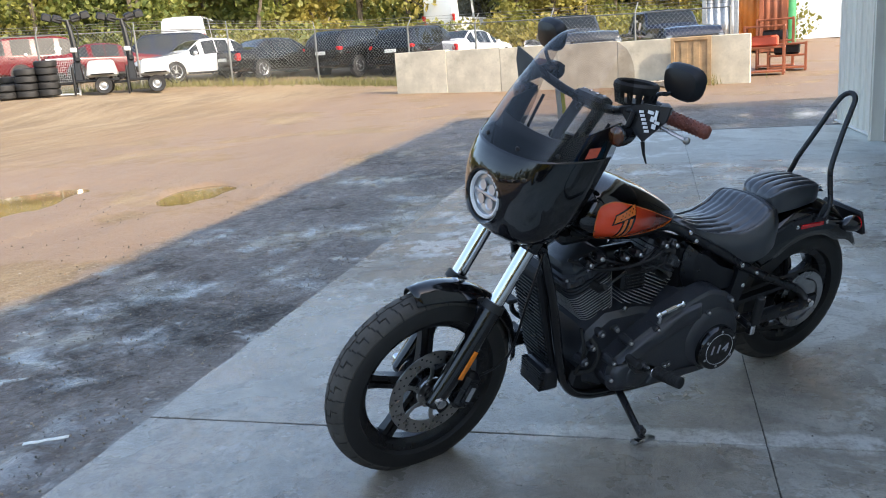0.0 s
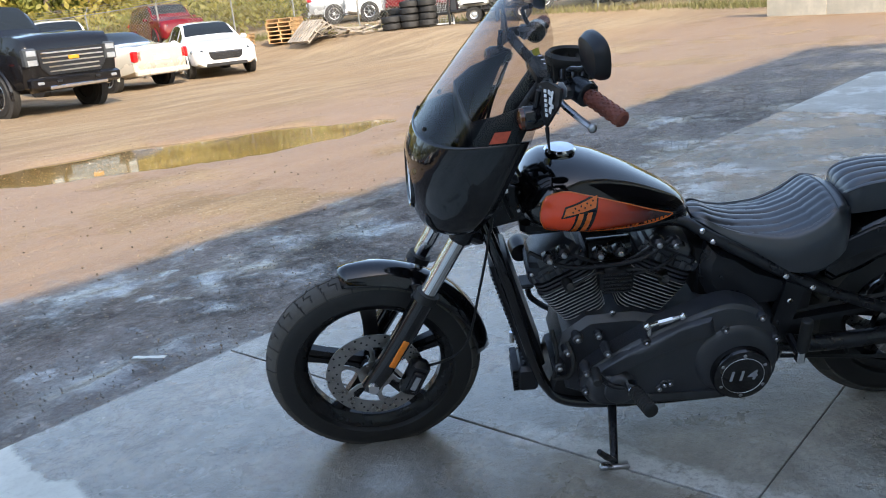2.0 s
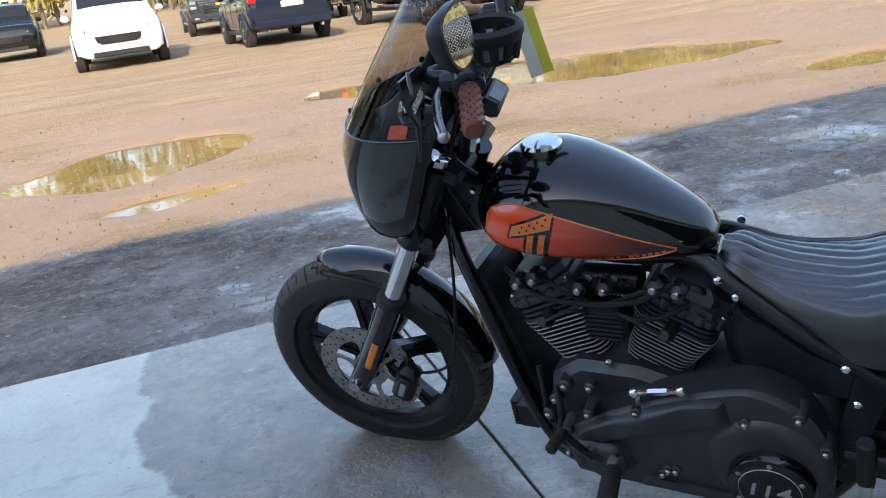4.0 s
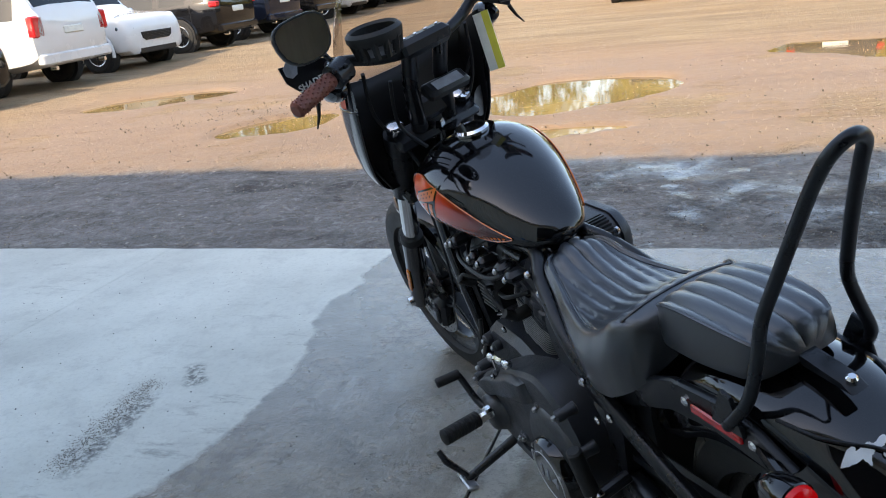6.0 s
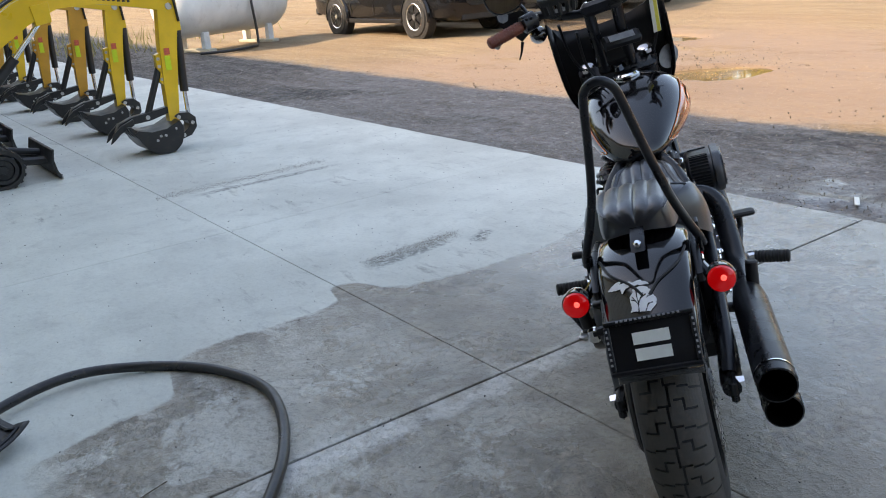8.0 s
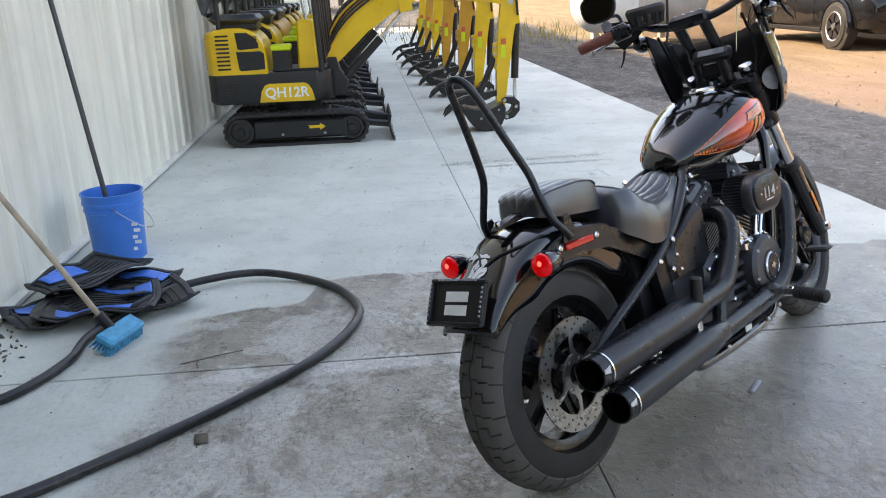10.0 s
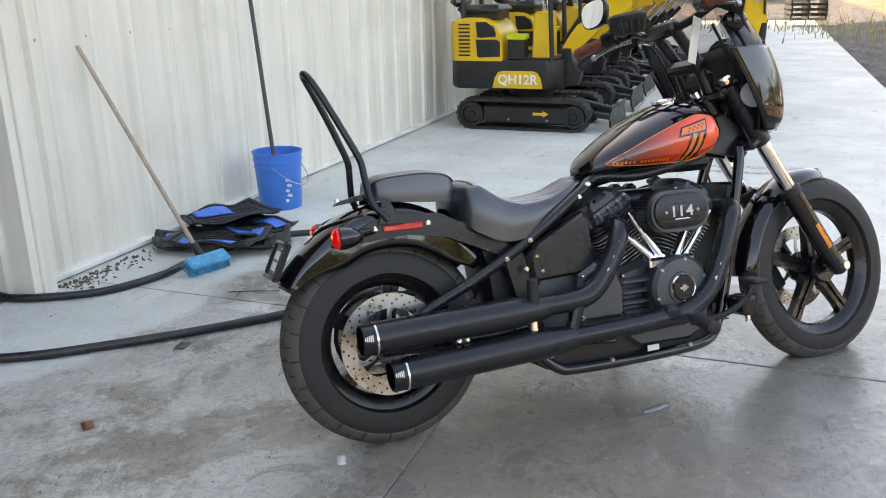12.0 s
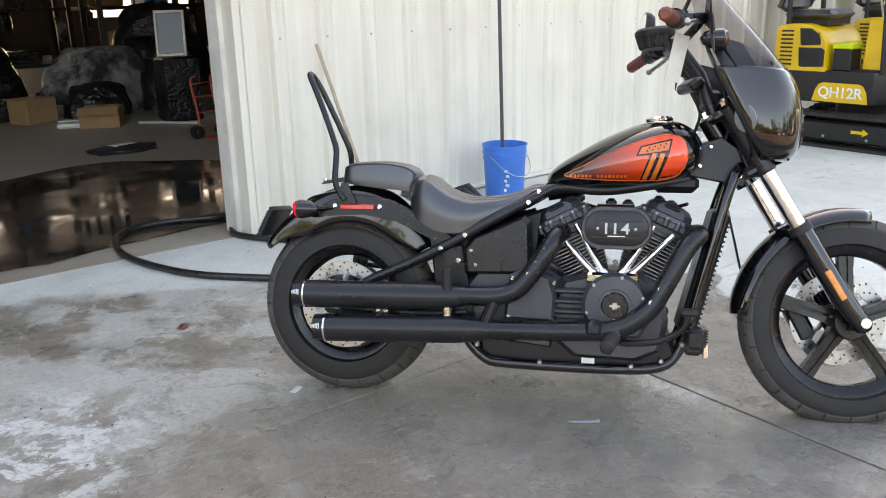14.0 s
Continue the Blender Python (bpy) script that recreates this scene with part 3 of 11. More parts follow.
# ---------------------------------------------------------------- mesh tools
class G:
    """Collects vertices and faces; every method may be given a matrix."""

    def __init__(self, m=None):
        self.v, self.f, self.m = [], [], m

    def add(self, verts, faces, m=None):
        k = len(self.v)
        for p in verts:
            p = Vector(p)
            if m is not None:
                p = m @ p
            if self.m is not None:
                p = self.m @ p
            self.v.append(p)
        self.f += [tuple(i + k for i in f) for f in faces]
        return self

    def box(self, x, y, z, sx, sy, sz, bev=0.0, m=None, taper=(1, 1)):
        """A block about its centre; bev: width of its cut edges; taper: how much narrower its top is in x and y."""
        hx, hy, hz = sx / 2, sy / 2, sz / 2
        b = min(bev, hx * 0.9, hy * 0.9, hz * 0.9)
        if b <= 0:
            v = [(x + i * hx * (taper[0] if k > 0 else 1), y + j * hy * (taper[1] if k > 0 else 1), z + k * hz) for k in (-1, 1) for j in (-1, 1) for i in (-1, 1)]
            f = [(0, 2, 3, 1), (4, 5, 7, 6), (0, 1, 5, 4), (2, 6, 7, 3), (0, 4, 6, 2), (1, 3, 7, 5)]
            return self.add(v, f, m)
        rings = []
        for zz, ins in ((-hz, b), (-hz + b, 0), (hz - b, 0), (hz, b)):
            tx, ty = (taper if zz > 0 else (1, 1))
            ax, ay = hx * tx - ins, hy * ty - ins
            c = b * 0.7 if ins == 0 else b * 0.3
            rings.append([(x + px, y + py, z + zz) for px, py in ((-ax + c, -ay), (ax - c, -ay), (ax, -ay + c), (ax, ay - c), (ax - c, ay), (-ax + c, ay), (-ax, ay - c), (-ax, -ay + c))])
        return self.loft(rings, True, True, m)

    def loft(self, rings, cap0=True, cap1=True, m=None, closed=True):
        n = len(rings[0])
        v = [p for r in rings for p in r]
        f = []
        for i in range(len(rings) - 1):
            for j in range(n if closed else n - 1):
                a, b = i * n + j, i * n + (j + 1) % n
                f.append((a, b, b + n, a + n))
        if cap0:
            f.append(tuple(reversed(range(n))))
        if cap1:
            f.append(tuple(range((len(rings) - 1) * n, len(rings) * n)))
        return self.add(v, f, m)

    def tube(self, pts, r, seg=10, caps=True, closed=False, m=None, flat=1.0):
        """A round bar along points; r one radius or one for each point."""
        pts = [Vector(p) for p in pts]
        rs = r if isinstance(r, (list, tuple)) else [r] * len(pts)
        rings, up = [], None
        for i, p in enumerate(pts):
            a = pts[i - 1] if i > 0 or closed else p
            b = pts[(i + 1) % len(pts)] if i < len(pts) - 1 or closed else p
            d = (b - a).normalized()
            if up is None:
                up = d.orthogonal().normalized() if abs(d.z) > 0.95 else (Vector((0, 0, 1)) - d * d.z).normalized()
            up = (up - d * up.dot(d)).normalized()
            side = d.cross(up)
            rings.append([p + (up * math.cos(t) * flat + side * math.sin(t)) * rs[i] for t in [2 * math.pi * k / seg for k in range(seg)]])
        if closed:
            rings.append(rings[0])
        return self.loft(rings, caps and not closed, caps and not closed, m)

    def cyl(self, a, b, r0, r1=None, seg=16, bev=0.0, m=None):
        a, b = Vector(a), Vector(b)
        r1 = r0 if r1 is None else r1
        d = (b - a).normalized()
        if bev:
            return self.tube([a, a + d * bev, b - d * bev, b], [max(r0 - bev, 1e-4), r0, r1, max(r1 - bev, 1e-4)], seg, True, False, m)
        return self.tube([a, b], [r0, r1], seg, True, False, m)

    def lathe(self, prof, seg=32, m=None, closed=False, arc=None):
        """prof: (radius, height) turned round the z axis; closed joins its end to its start."""
        prof = list(prof) + ([prof[0]] if closed else [])
        rings = [[(r * math.cos(2 * math.pi * k / seg), r * math.sin(2 * math.pi * k / seg), h) for k in range(seg)] for r, h in prof]
        return self.loft(rings, not closed and prof[0][0] > 1e-6, not closed and prof[-1][0] > 1e-6, m)

    def slab(self, outline, t, m=None, bev=0.0):
        """An outline in x and z, given a thickness t across y about 0, with cut edges."""
        n = len(outline)
        cx, cz = sum(p[0] for p in outline) / n, sum(p[1] for p in outline) / n

        def ring(y, k):
            out = []
            for px, pz in outline:
                d = math.hypot(px - cx, pz - cz) or 1
                s = max(0, d - k) / d
                out.append((cx + (px - cx) * s, y, cz + (pz - cz) * s))
            return out
        if bev:
            return self.loft([ring(-t / 2, bev), ring(-t / 2 + bev, 0), ring(t / 2 - bev, 0), ring(t / 2, bev)], True, True, m)
        return self.loft([ring(-t / 2, 0), ring(t / 2, 0)], True, True, m)

    def ball(self, x, y, z, r, seg=12, m=None, sq=(1, 1, 1)):
        prof = [(math.sin(math.pi * i / 8) * r, -math.cos(math.pi * i / 8) * r) for i in range(9)]
        prof[0], prof[-1] = (1e-5, -r), (1e-5, r)
        mm = Matrix.Translation((x, y, z)) @ Matrix.Diagonal((*sq, 1))
        return self.lathe(prof, seg, mm if m is None else m @ mm)


def link(name, g, material, parent=None, label="", smooth=35, solid=0.0, at=None):
    """One mesh object from collected geometry, under a thing where one is given."""
    me = bpy.data.meshes.new(name)
    me.from_pydata([tuple(p) for p in g.v], [], g.f)
    bm = bmesh.new()
    bm.from_mesh(me)
    bmesh.ops.delete(bm, geom=[v for v in bm.verts if not v.link_faces], context="VERTS")
    bmesh.ops.recalc_face_normals(bm, faces=bm.faces)
    bm.to_mesh(me)
    bm.free()
    if smooth:
        me.shade_smooth()
        me.set_sharp_from_angle(angle=radians(smooth))
    me.materials.append(material)
    ob = new(name, me)
    if parent is not None:
        ob.parent = parent
    if at is not None:
        ob.matrix_basis = at
    if solid:
        sm = ob.modifiers.new("thickness", "SOLIDIFY")
        sm.thickness, sm.offset = solid, 0
    if label:
        ob["label"] = label
    return ob


def part(name, g, material, parent, label="", smooth=35, solid=0.0):
    return link(name, g, material, parent, label, smooth, solid)


def thing(name, m, label, category, group="", kind=""):
    ob = new(name)
    ob.empty_display_size = 0.2
    ob.matrix_basis = m
    return tagged(ob, label, category, group, kind)


def share(ob, m, parent):
    """Another object on the same mesh."""
    o = ob.copy()
    scene.collection.objects.link(o)
    o.parent = parent
    o.matrix_basis = m
    return o


def rnd(a, b):
    return random.uniform(a, b)


def spline(pts, n=6):
    """Points of a smooth line through the given ones."""
    pts = [Vector(p) for p in pts]
    out = []
    for i in range(len(pts) - 1):
        p0, p1, p2, p3 = pts[max(i - 1, 0)], pts[i], pts[i + 1], pts[min(i + 2, len(pts) - 1)]
        for k in range(n):
            t = k / n
            out.append(0.5 * ((2 * p1) + (p2 - p0) * t + (2 * p0 - 5 * p1 + 4 * p2 - p3) * t * t + (3 * p1 - p0 - 3 * p2 + p3) * t ** 3))
    return out + [pts[-1]]


def lerp_table(table, x):
    """A value from rows of (x, value, ...), in order of x, on a smooth curve that does not overshoot."""
    if x <= table[0][0]:
        return table[0][1:]
    if x >= table[-1][0]:
        return table[-1][1:]
    i = 0
    while x > table[i + 1][0]:
        i += 1

    def slope(k, c):
        if k <= 0 or k >= len(table) - 1:
            j = 0 if k <= 0 else len(table) - 2
            return (table[j + 1][c] - table[j][c]) / (table[j + 1][0] - table[j][0])
        d0 = (table[k][c] - table[k - 1][c]) / (table[k][0] - table[k - 1][0])
        d1 = (table[k + 1][c] - table[k][c]) / (table[k + 1][0] - table[k][0])
        return 0.0 if d0 * d1 <= 0 else 2 * d0 * d1 / (d0 + d1)
    a, b = table[i], table[i + 1]
    h = b[0] - a[0]
    t = (x - a[0]) / h
    return tuple((2 * t ** 3 - 3 * t * t + 1) * a[c] + (t ** 3 - 2 * t * t + t) * h * slope(i, c) + (3 * t * t - 2 * t ** 3) * b[c] + (t ** 3 - t * t) * h * slope(i + 1, c) for c in range(1, len(a)))


def text_mesh(body, size, depth=0.0008):
    """Vertices and faces of lettering in the built-in font, centred, in x and y."""
    cu = bpy.data.curves.new("lettering", "FONT")
    cu.body, cu.size, cu.align_x, cu.align_y, cu.extrude = body, size, "CENTER", "CENTER", depth
    cu.offset = size * 0.018
    ob = bpy.data.objects.new("lettering", cu)
    me = ob.to_mesh()
    v, f = [tuple(p.co) for p in me.vertices], [tuple(p.vertices) for p in me.polygons]
    ob.to_mesh_clear()
    bpy.data.objects.remove(ob)
    bpy.data.curves.remove(cu)
    return v, f


# ---------------------------------------------------------------- the yard
SLAB_EDGE, JOINT_Y, WALL_Y = -2.41, -0.168, 1.99
BAY, JOINT_X, SLAB_X0 = 2.275, 0.742, -9.25
DOOR_X0, DOOR_X1, BUILD_X0, BUILD_X1 = -7.2, 0.46, -9.7, 26.0


def yard_height(x, y):
    """The yard lies flat beside the slab and climbs gently away from it."""
    r = math.hypot(x, y)
    s = -0.88 * x - 0.47 * y
    h = -0.045 + 0.011 * max(0, r - 5) + 0.0017 * max(0, min(s, 34) - 14) ** 2 + 0.05 * max(0, s - 34)
    rise = max(0.0, min(1.0, (-x - 14.5) / 4.0)) * max(0.0, min(1.0, (-y - 11.0) / 7.0))
    return h + 0.34 * rise * rise * (3 - 2 * rise)


def spread(fine0, fine1, step, lo, hi, grow=1.16):
    a = list(np.arange(fine0, fine1 + step / 2, step))
    d, x = step, a[-1]
    while x < hi:
        d *= grow
        x += d
        a.append(min(x, hi))
    d, x = step, a[0]
    while x > lo:
        d *= grow
        x -= d
        a.insert(0, max(x, lo))
    return a


HOLLOWS = [  # centre, half length, half width, turn, how far the water lies below the yard
    (-2.9, -8.5, 3.0, 1.15, -26, 0.028, "long muddy puddle mirroring the parked vehicles"), (1.75, -7.25, 1.15, 0.95, 40, 0.03, "shallow yellowish puddle in the yard"),
    (1.45, -5.4, 0.55, 0.22, 10, 0.03, "small shallow puddle beside the shade line"), (7.6, -8.55, 1.15, 0.6, 25, 0.03, "small bright puddle in the yard"), (4.55, -6.35, 0.62, 0.5, 60, 0.03, "shallow yellowish puddle among clods and leaves"),
    (-5.0, -5.5, 0.75, 0.35, 10, 0.03, "small muddy puddle in the yard")]


def hollow(x, y):
    """How deep the ground sinks under the puddles."""
    deep = 0.0
    for cx, cy, rx, ry, turn, drop, label in HOLLOWS:
        c, s = math.cos(radians(turn)), math.sin(radians(turn))
        u, v = ((x - cx) * c + (y - cy) * s) / rx, (-(x - cx) * s + (y - cy) * c) / ry
        q = math.hypot(u, v) + 0.3 * noise.noise(Vector((x * 1.1, y * 1.1, 5)))
        deep = max(deep, min(1.0, max(0.0, (1.12 - q) / 0.35)))
    return 0.075 * deep * deep * (3 - 2 * deep)


def build_ground():
    xs = sorted(spread(-7.0, 7.0, 0.085, -420, 420) + [SLAB_X0 - 0.05, SLAB_X0 + 0.02])
    ys = spread(-10.2, -2.47, 0.085, -420, -2.47) + [-2.43, -2.38] + spread(-1.5, 3, 1.5, -1.5, 420, 1.4)
    v, f = [], []
    for y in ys:
        for x in xs:
            if y > -2.42 and SLAB_X0 < x < 40:
                z = -0.25
            else:
                z = yard_height(x, y)
                near = max(0.0, 1 - max(abs(x) - 6, -8 - y, 0) / 8)
                q = Vector((x, y, 0))
                z += near * (0.016 * noise.noise(q * 1.3) + 0.012 * noise.noise(Vector((x * 1.2 + y * 0.7, y * 6 - x * 1.5, 3))) + 0.009 * noise.noise(q * 7) + 0.006 * noise.noise(q * 17))
                if y > -4.6:
                    rut = noise.noise(Vector((x * 0.8, y * 7.5 - x * 0.9, 7)))
                    z += (0.028 * max(0, rut) + 0.014 * noise.noise(q * 11) + 0.008 * noise.noise(q * 23)) * near * min(1, max(0, (-2.5 - y) / 0.3))
                z += (1 - near) * 0.05 * noise.noise(q * 0.25)
                z -= hollow(x, y)
                z = min(z, -0.012 + 0.05 * max(0.0, SLAB_X0 - 0.3 - x) + 0.15 * max(0.0, -2.8 - y))
            v.append((x, y, z))
    n = len(xs)
    for j in range(len(ys) - 1):
        for i in range(n - 1):
            a = j * n + i
            f.append((a, a + 1, a + n + 1, a + n))
    g = G()
    g.v, g.f = v, f
    return tagged(link("ground", g, M_DIRT, smooth=0), "tan dirt and gravel yard, damp, rutted and coloured with the building's shade beside the slab", "ground", "", "structure")


ground = build_ground()
ground.data.shade_smooth()


def puddle(cx, cy, rx, ry, turn, drop, label):
    """Still water lying in a hollow of the yard; the shore is where the ground rises through it."""
    m = pose(cx, cy, 0, 0, 0, turn)
    out = []
    for k in range(72):
        a = 2 * math.pi * k / 72
        p = m @ Vector((rx * 1.12 * math.cos(a), ry * 1.12 * math.sin(a), 0))
        out.append((p.x, p.y, yard_height(cx, cy) - drop))
    return tagged(link("puddle", G().add(out, [tuple(range(len(out)))]), M_WATER, smooth=0), label, "puddle", "puddles in the yard", "structure")


for spec in HOLLOWS:
    puddle(*spec)


def build_slabs():
    """The concrete apron: cast bays with narrow joints, each a piece of the pavement."""
    root = thing("pavement", Matrix(), "grey concrete apron of cast bays, half of it wet", "pavement", "", "structure")
    base = G().box((SLAB_X0 + 30) / 2, (SLAB_EDGE + WALL_Y) / 2, -0.058, 30 - SLAB_X0 - 0.02, WALL_Y - SLAB_EDGE - 0.03, 0.1)
    part("base", base, M_JOINT, root)
    xs = [SLAB_X0] + [JOINT_X + BAY * k for k in range(-4, 13)]
    for y0, y1 in ((SLAB_EDGE, JOINT_Y), (JOINT_Y, WALL_Y)):
        for x0, x1 in zip(xs, xs[1:]):
            g = G()
            w, d = x1 - x0 - (0.0095 if abs(x1 - JOINT_X) < 0.01 else 0.0022), y1 - y0 - 0.0032
            nx, ny = 24, 24
            b = 0.0022
            rings = []
            zs = [(-0.11, 0), (-b, 0), (0.0, b)]
            jag = y0 == SLAB_EDGE
            for zz, ins in zs:
                ring = []
                for i in range(nx):
                    t = i / nx
                    e = 0.012 * noise.noise(Vector((x0 + t * w, 0, zz * 30)) * 5) if jag else 0.0
                    ring.append((x0 + 0.0015 + ins + t * (w - 2 * ins), y0 + 0.0017 + ins + e, zz))
                for i in range(ny):
                    t = i / ny
                    ring.append((x0 + 0.0015 + w - ins, y0 + 0.0017 + ins + t * (d - 2 * ins), zz))
                for i in range(nx):
                    t = 1 - i / nx
                    ring.append((x0 + 0.0015 + ins + t * (w - 2 * ins), y0 + 0.0017 + d - ins, zz))
                for i in range(ny):
                    t = 1 - i / ny
                    ring.append((x0 + 0.0015 + ins, y0 + 0.0017 + ins + t * (d - 2 * ins), zz))
                rings.append(ring)
            g.loft(rings)
            part("slab", g, M_SLAB, root, smooth=0)
    return root


# ---------------------------------------------------------------- the building
WALL_H = 4.3


def ribbed(g, x0, x1, y, z0, z1, step=0.305, out=-1):
    """A steel sheet with trapezoid ribs that stand out towards the yard, as one bent strip."""
    pts = []
    k = math.floor(x0 / step)
    x = k * step
    while x < x1 + step:
        for dx, dy in ((0.0, 0.0), (0.11, 0.0), (0.128, 0.022), (0.155, 0.022), (0.173, 0.0), (0.21, 0), (0.216, 0.005), (0.226, 0.005), (0.232, 0)):
            pts.append((x + dx, dy))
        x += step
    pts = [(px, d) for px, d in pts if x0 <= px <= x1]
    pts = [(x0, 0)] + pts + [(x1, 0)]
    front = [[(px, y + out * d, z) for px, d in pts] for z in (z0, z1)]
    back = [[(px, y - out * 0.01 + out * d, z) for px, d in pts] for z in (z0, z1)]
    n = len(pts)
    v = front[0] + front[1] + back[0] + back[1]
    f = []
    for i in range(n - 1):
        f += [(i, i + 1, i + 1 + n, i + n), (2 * n + i, 3 * n + i, 3 * n + i + 1, 2 * n + i + 1), (i, 2 * n + i, 2 * n + i + 1, i + 1), (n + i, n + i + 1, 3 * n + i + 1, 3 * n + i)]
    f += [(0, n, 3 * n, 2 * n), (n - 1, 3 * n - 1, 4 * n - 1, 2 * n - 1)]
    return g.add(v, f)


def build_building():
    wall = thing("wall_north", Matrix(), "cream ribbed steel wall of the shop building", "wall", "", "structure")
    for name, x0, x1 in (("wall_sheet", DOOR_X1 + 0.1, BUILD_X1), ("wall_sheet", BUILD_X0, DOOR_X0 - 0.1)):
        part(name, ribbed(G(), x0, x1, WALL_Y, 0.035, WALL_H), M_PANEL, wall, smooth=20)
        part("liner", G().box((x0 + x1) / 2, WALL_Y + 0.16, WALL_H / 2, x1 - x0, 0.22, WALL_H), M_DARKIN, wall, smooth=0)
        part("base_trim", G().box((x0 + x1) / 2, WALL_Y - 0.012, 0.022, x1 - x0, 0.07, 0.03, 0.006), M_TRIM, wall, "dirty white base flashing")
    part("header_sheet", ribbed(G(), DOOR_X0 - 0.1, DOOR_X1 + 0.1, WALL_Y, 3.75, WALL_H), M_PANEL, wall, smooth=20)
    for z in (1.08, 2.6):
        g = G()
        for k in range(80):
            x = DOOR_X1 + 0.33 + k * 0.305
            if x < BUILD_X1:
                g.cyl((x, WALL_Y - 0.006, z), (x, WALL_Y + 0.002, z), 0.007, 0.007, 6)
        tagged(part("screws", g, M_GALV, wall, "row of small sheet-metal screws", smooth=0), kind="stuff")
    # jamb of the wide door: bent corner trim in cream and a white inner strip
    for sx, x in ((1, DOOR_X1), (-1, DOOR_X0)):
        g = G()
        for a, b, d in ((0.0, 0.045, 0.0), (0.045, 0.06, 0.014), (0.06, 0.125, 0.004)):
            g.box(x + sx * (a + b) / 2, WALL_Y + 0.12 - 0.07 - d, 1.9, b - a, 0.24 + 0.1, 3.8, 0.004)
        part("corner_trim", g, M_PANEL, wall, "bent cream corner trim beside the door")
        part("jamb", G().box(x - sx * 0.012, WALL_Y + 0.085, 1.9, 0.03, 0.15, 3.8, 0.004), M_TRIM, wall, "scuffed white door jamb")
    part("eave_trim", G().box((BUILD_X0 + BUILD_X1) / 2, WALL_Y - 0.12, WALL_H + 0.05, BUILD_X1 - BUILD_X0 + 0.4, 0.4, 0.16, 0.02), M_TRIM, wall)
    roof = G()
    z0, z1 = WALL_H + 0.14, WALL_H + 2.2
    roof.add([(BUILD_X0 - 0.7, WALL_Y - 0.3, z0), (BUILD_X1, WALL_Y - 0.3, z0), (BUILD_X1, 12, z1), (BUILD_X0 - 0.7, 12, z1), (BUILD_X0 - 0.7, 22, z0), (BUILD_X1, 22, z0)], [(0, 1, 2, 3), (3, 2, 5, 4)])
    tagged(link("roof", roof, M_GALV, smooth=0, solid=0.06), "low metal roof over the shop", "roof", "", "structure")
    for name, y, x0, x1 in (("wall_back", 21.9, BUILD_X0, BUILD_X1),):
        g = G()
        lo, hi = (0.9, 2.4)
        holes = [(-1.2, 0.2), (2.2, 3.0), (5.5, 6.7), (7.6, 8.4)]
        cuts = [x0] + [c for h in holes for c in h] + [x1]
        for i in range(0, len(cuts), 2):
            g.box((cuts[i] + cuts[i + 1]) / 2, y, WALL_H / 2, cuts[i + 1] - cuts[i], 0.2, WALL_H)
        for a, b in holes:
            g.box((a + b) / 2, y, lo / 2, b - a, 0.2, lo)
            g.box((a + b) / 2, y, (hi + WALL_H) / 2, b - a, 0.2, WALL_H - hi)
        tagged(link(name, g, M_DARKIN, smooth=0), "back wall of the shop, coloured dark for the dim inside, with small windows", "wall", "", "structure")
    for name, x in (("wall_west", BUILD_X0 + 0.05), ("wall_east", BUILD_X1 - 0.05)):
        g = G().add([(x - 0.05, WALL_Y + 0.03, 0), (x - 0.05, 22, 0), (x - 0.05, 22, WALL_H), (x - 0.05, 12, z1 - 0.05), (x - 0.05, WALL_Y + 0.03, WALL_H),
                     (x + 0.05, WALL_Y + 0.03, 0), (x + 0.05, 22, 0), (x + 0.05, 22, WALL_H), (x + 0.05, 12, z1 - 0.05), (x + 0.05, WALL_Y + 0.03, WALL_H)],
                    [(0, 1, 2, 3, 4), (9, 8, 7, 6, 5), (0, 5, 6, 1), (1, 6, 7, 2), (2, 7, 8, 3), (3, 8, 9, 4), (4, 9, 5, 0)])
        tagged(link(name, g, M_PANEL, smooth=0), "end wall of the shop building", "wall", "", "structure")
    floor = G().box((BUILD_X0 + BUILD_X1) / 2, 12, -0.06, BUILD_X1 - BUILD_X0, 20.0, 0.118)
    tagged(link("floor", floor, M_INFLOOR, smooth=0), "stained, partly wet concrete shop floor", "floor", "", "structure")
    return wall


building = build_building()


# ---------------------------------------------------------------- the motorcycle
BIKE = Matrix.Translation((-0.14, -0.05, 0)) @ pose(0, 0, 0, 0, 0, -49.4) @ pose(0, 0, 0, -12.8, 0, 0)
RAKE, STEER_ANGLE = radians(32), radians(6.5)
FAX = Vector((1.635, 0.0, 0.308))
RAX = Vector((0.035, 0.0, 0.3))
AXIS = Vector((-math.sin(RAKE), 0, math.cos(RAKE)))
AHEAD = Vector((math.cos(RAKE), 0, math.sin(RAKE)))
PIVOT = FAX - AHEAD * 0.28
ST = Matrix.Translation(PIVOT) @ Matrix.Rotation(STEER_ANGLE, 4, AXIS) @ Matrix.Translation(-PIVOT)
UNST = ST.inverted()
MIRR = Matrix.Diagonal((1, -1, 1, 1))
ALONG_Y = pose(0, 0, 0, 90, 0, 0)  # a lathe's axis laid along -y

bike = thing("motorcycle", BIKE, "black cruiser motorcycle with orange tank panels, leaning on its stand", "motorcycle")


def fork(s, f=0.0, y=0.0):
    """A point beside the fork: s up along it from the axle, f ahead, y to the left."""
    return FAX + AXIS * s + AHEAD * f + Vector((0, y, 0))


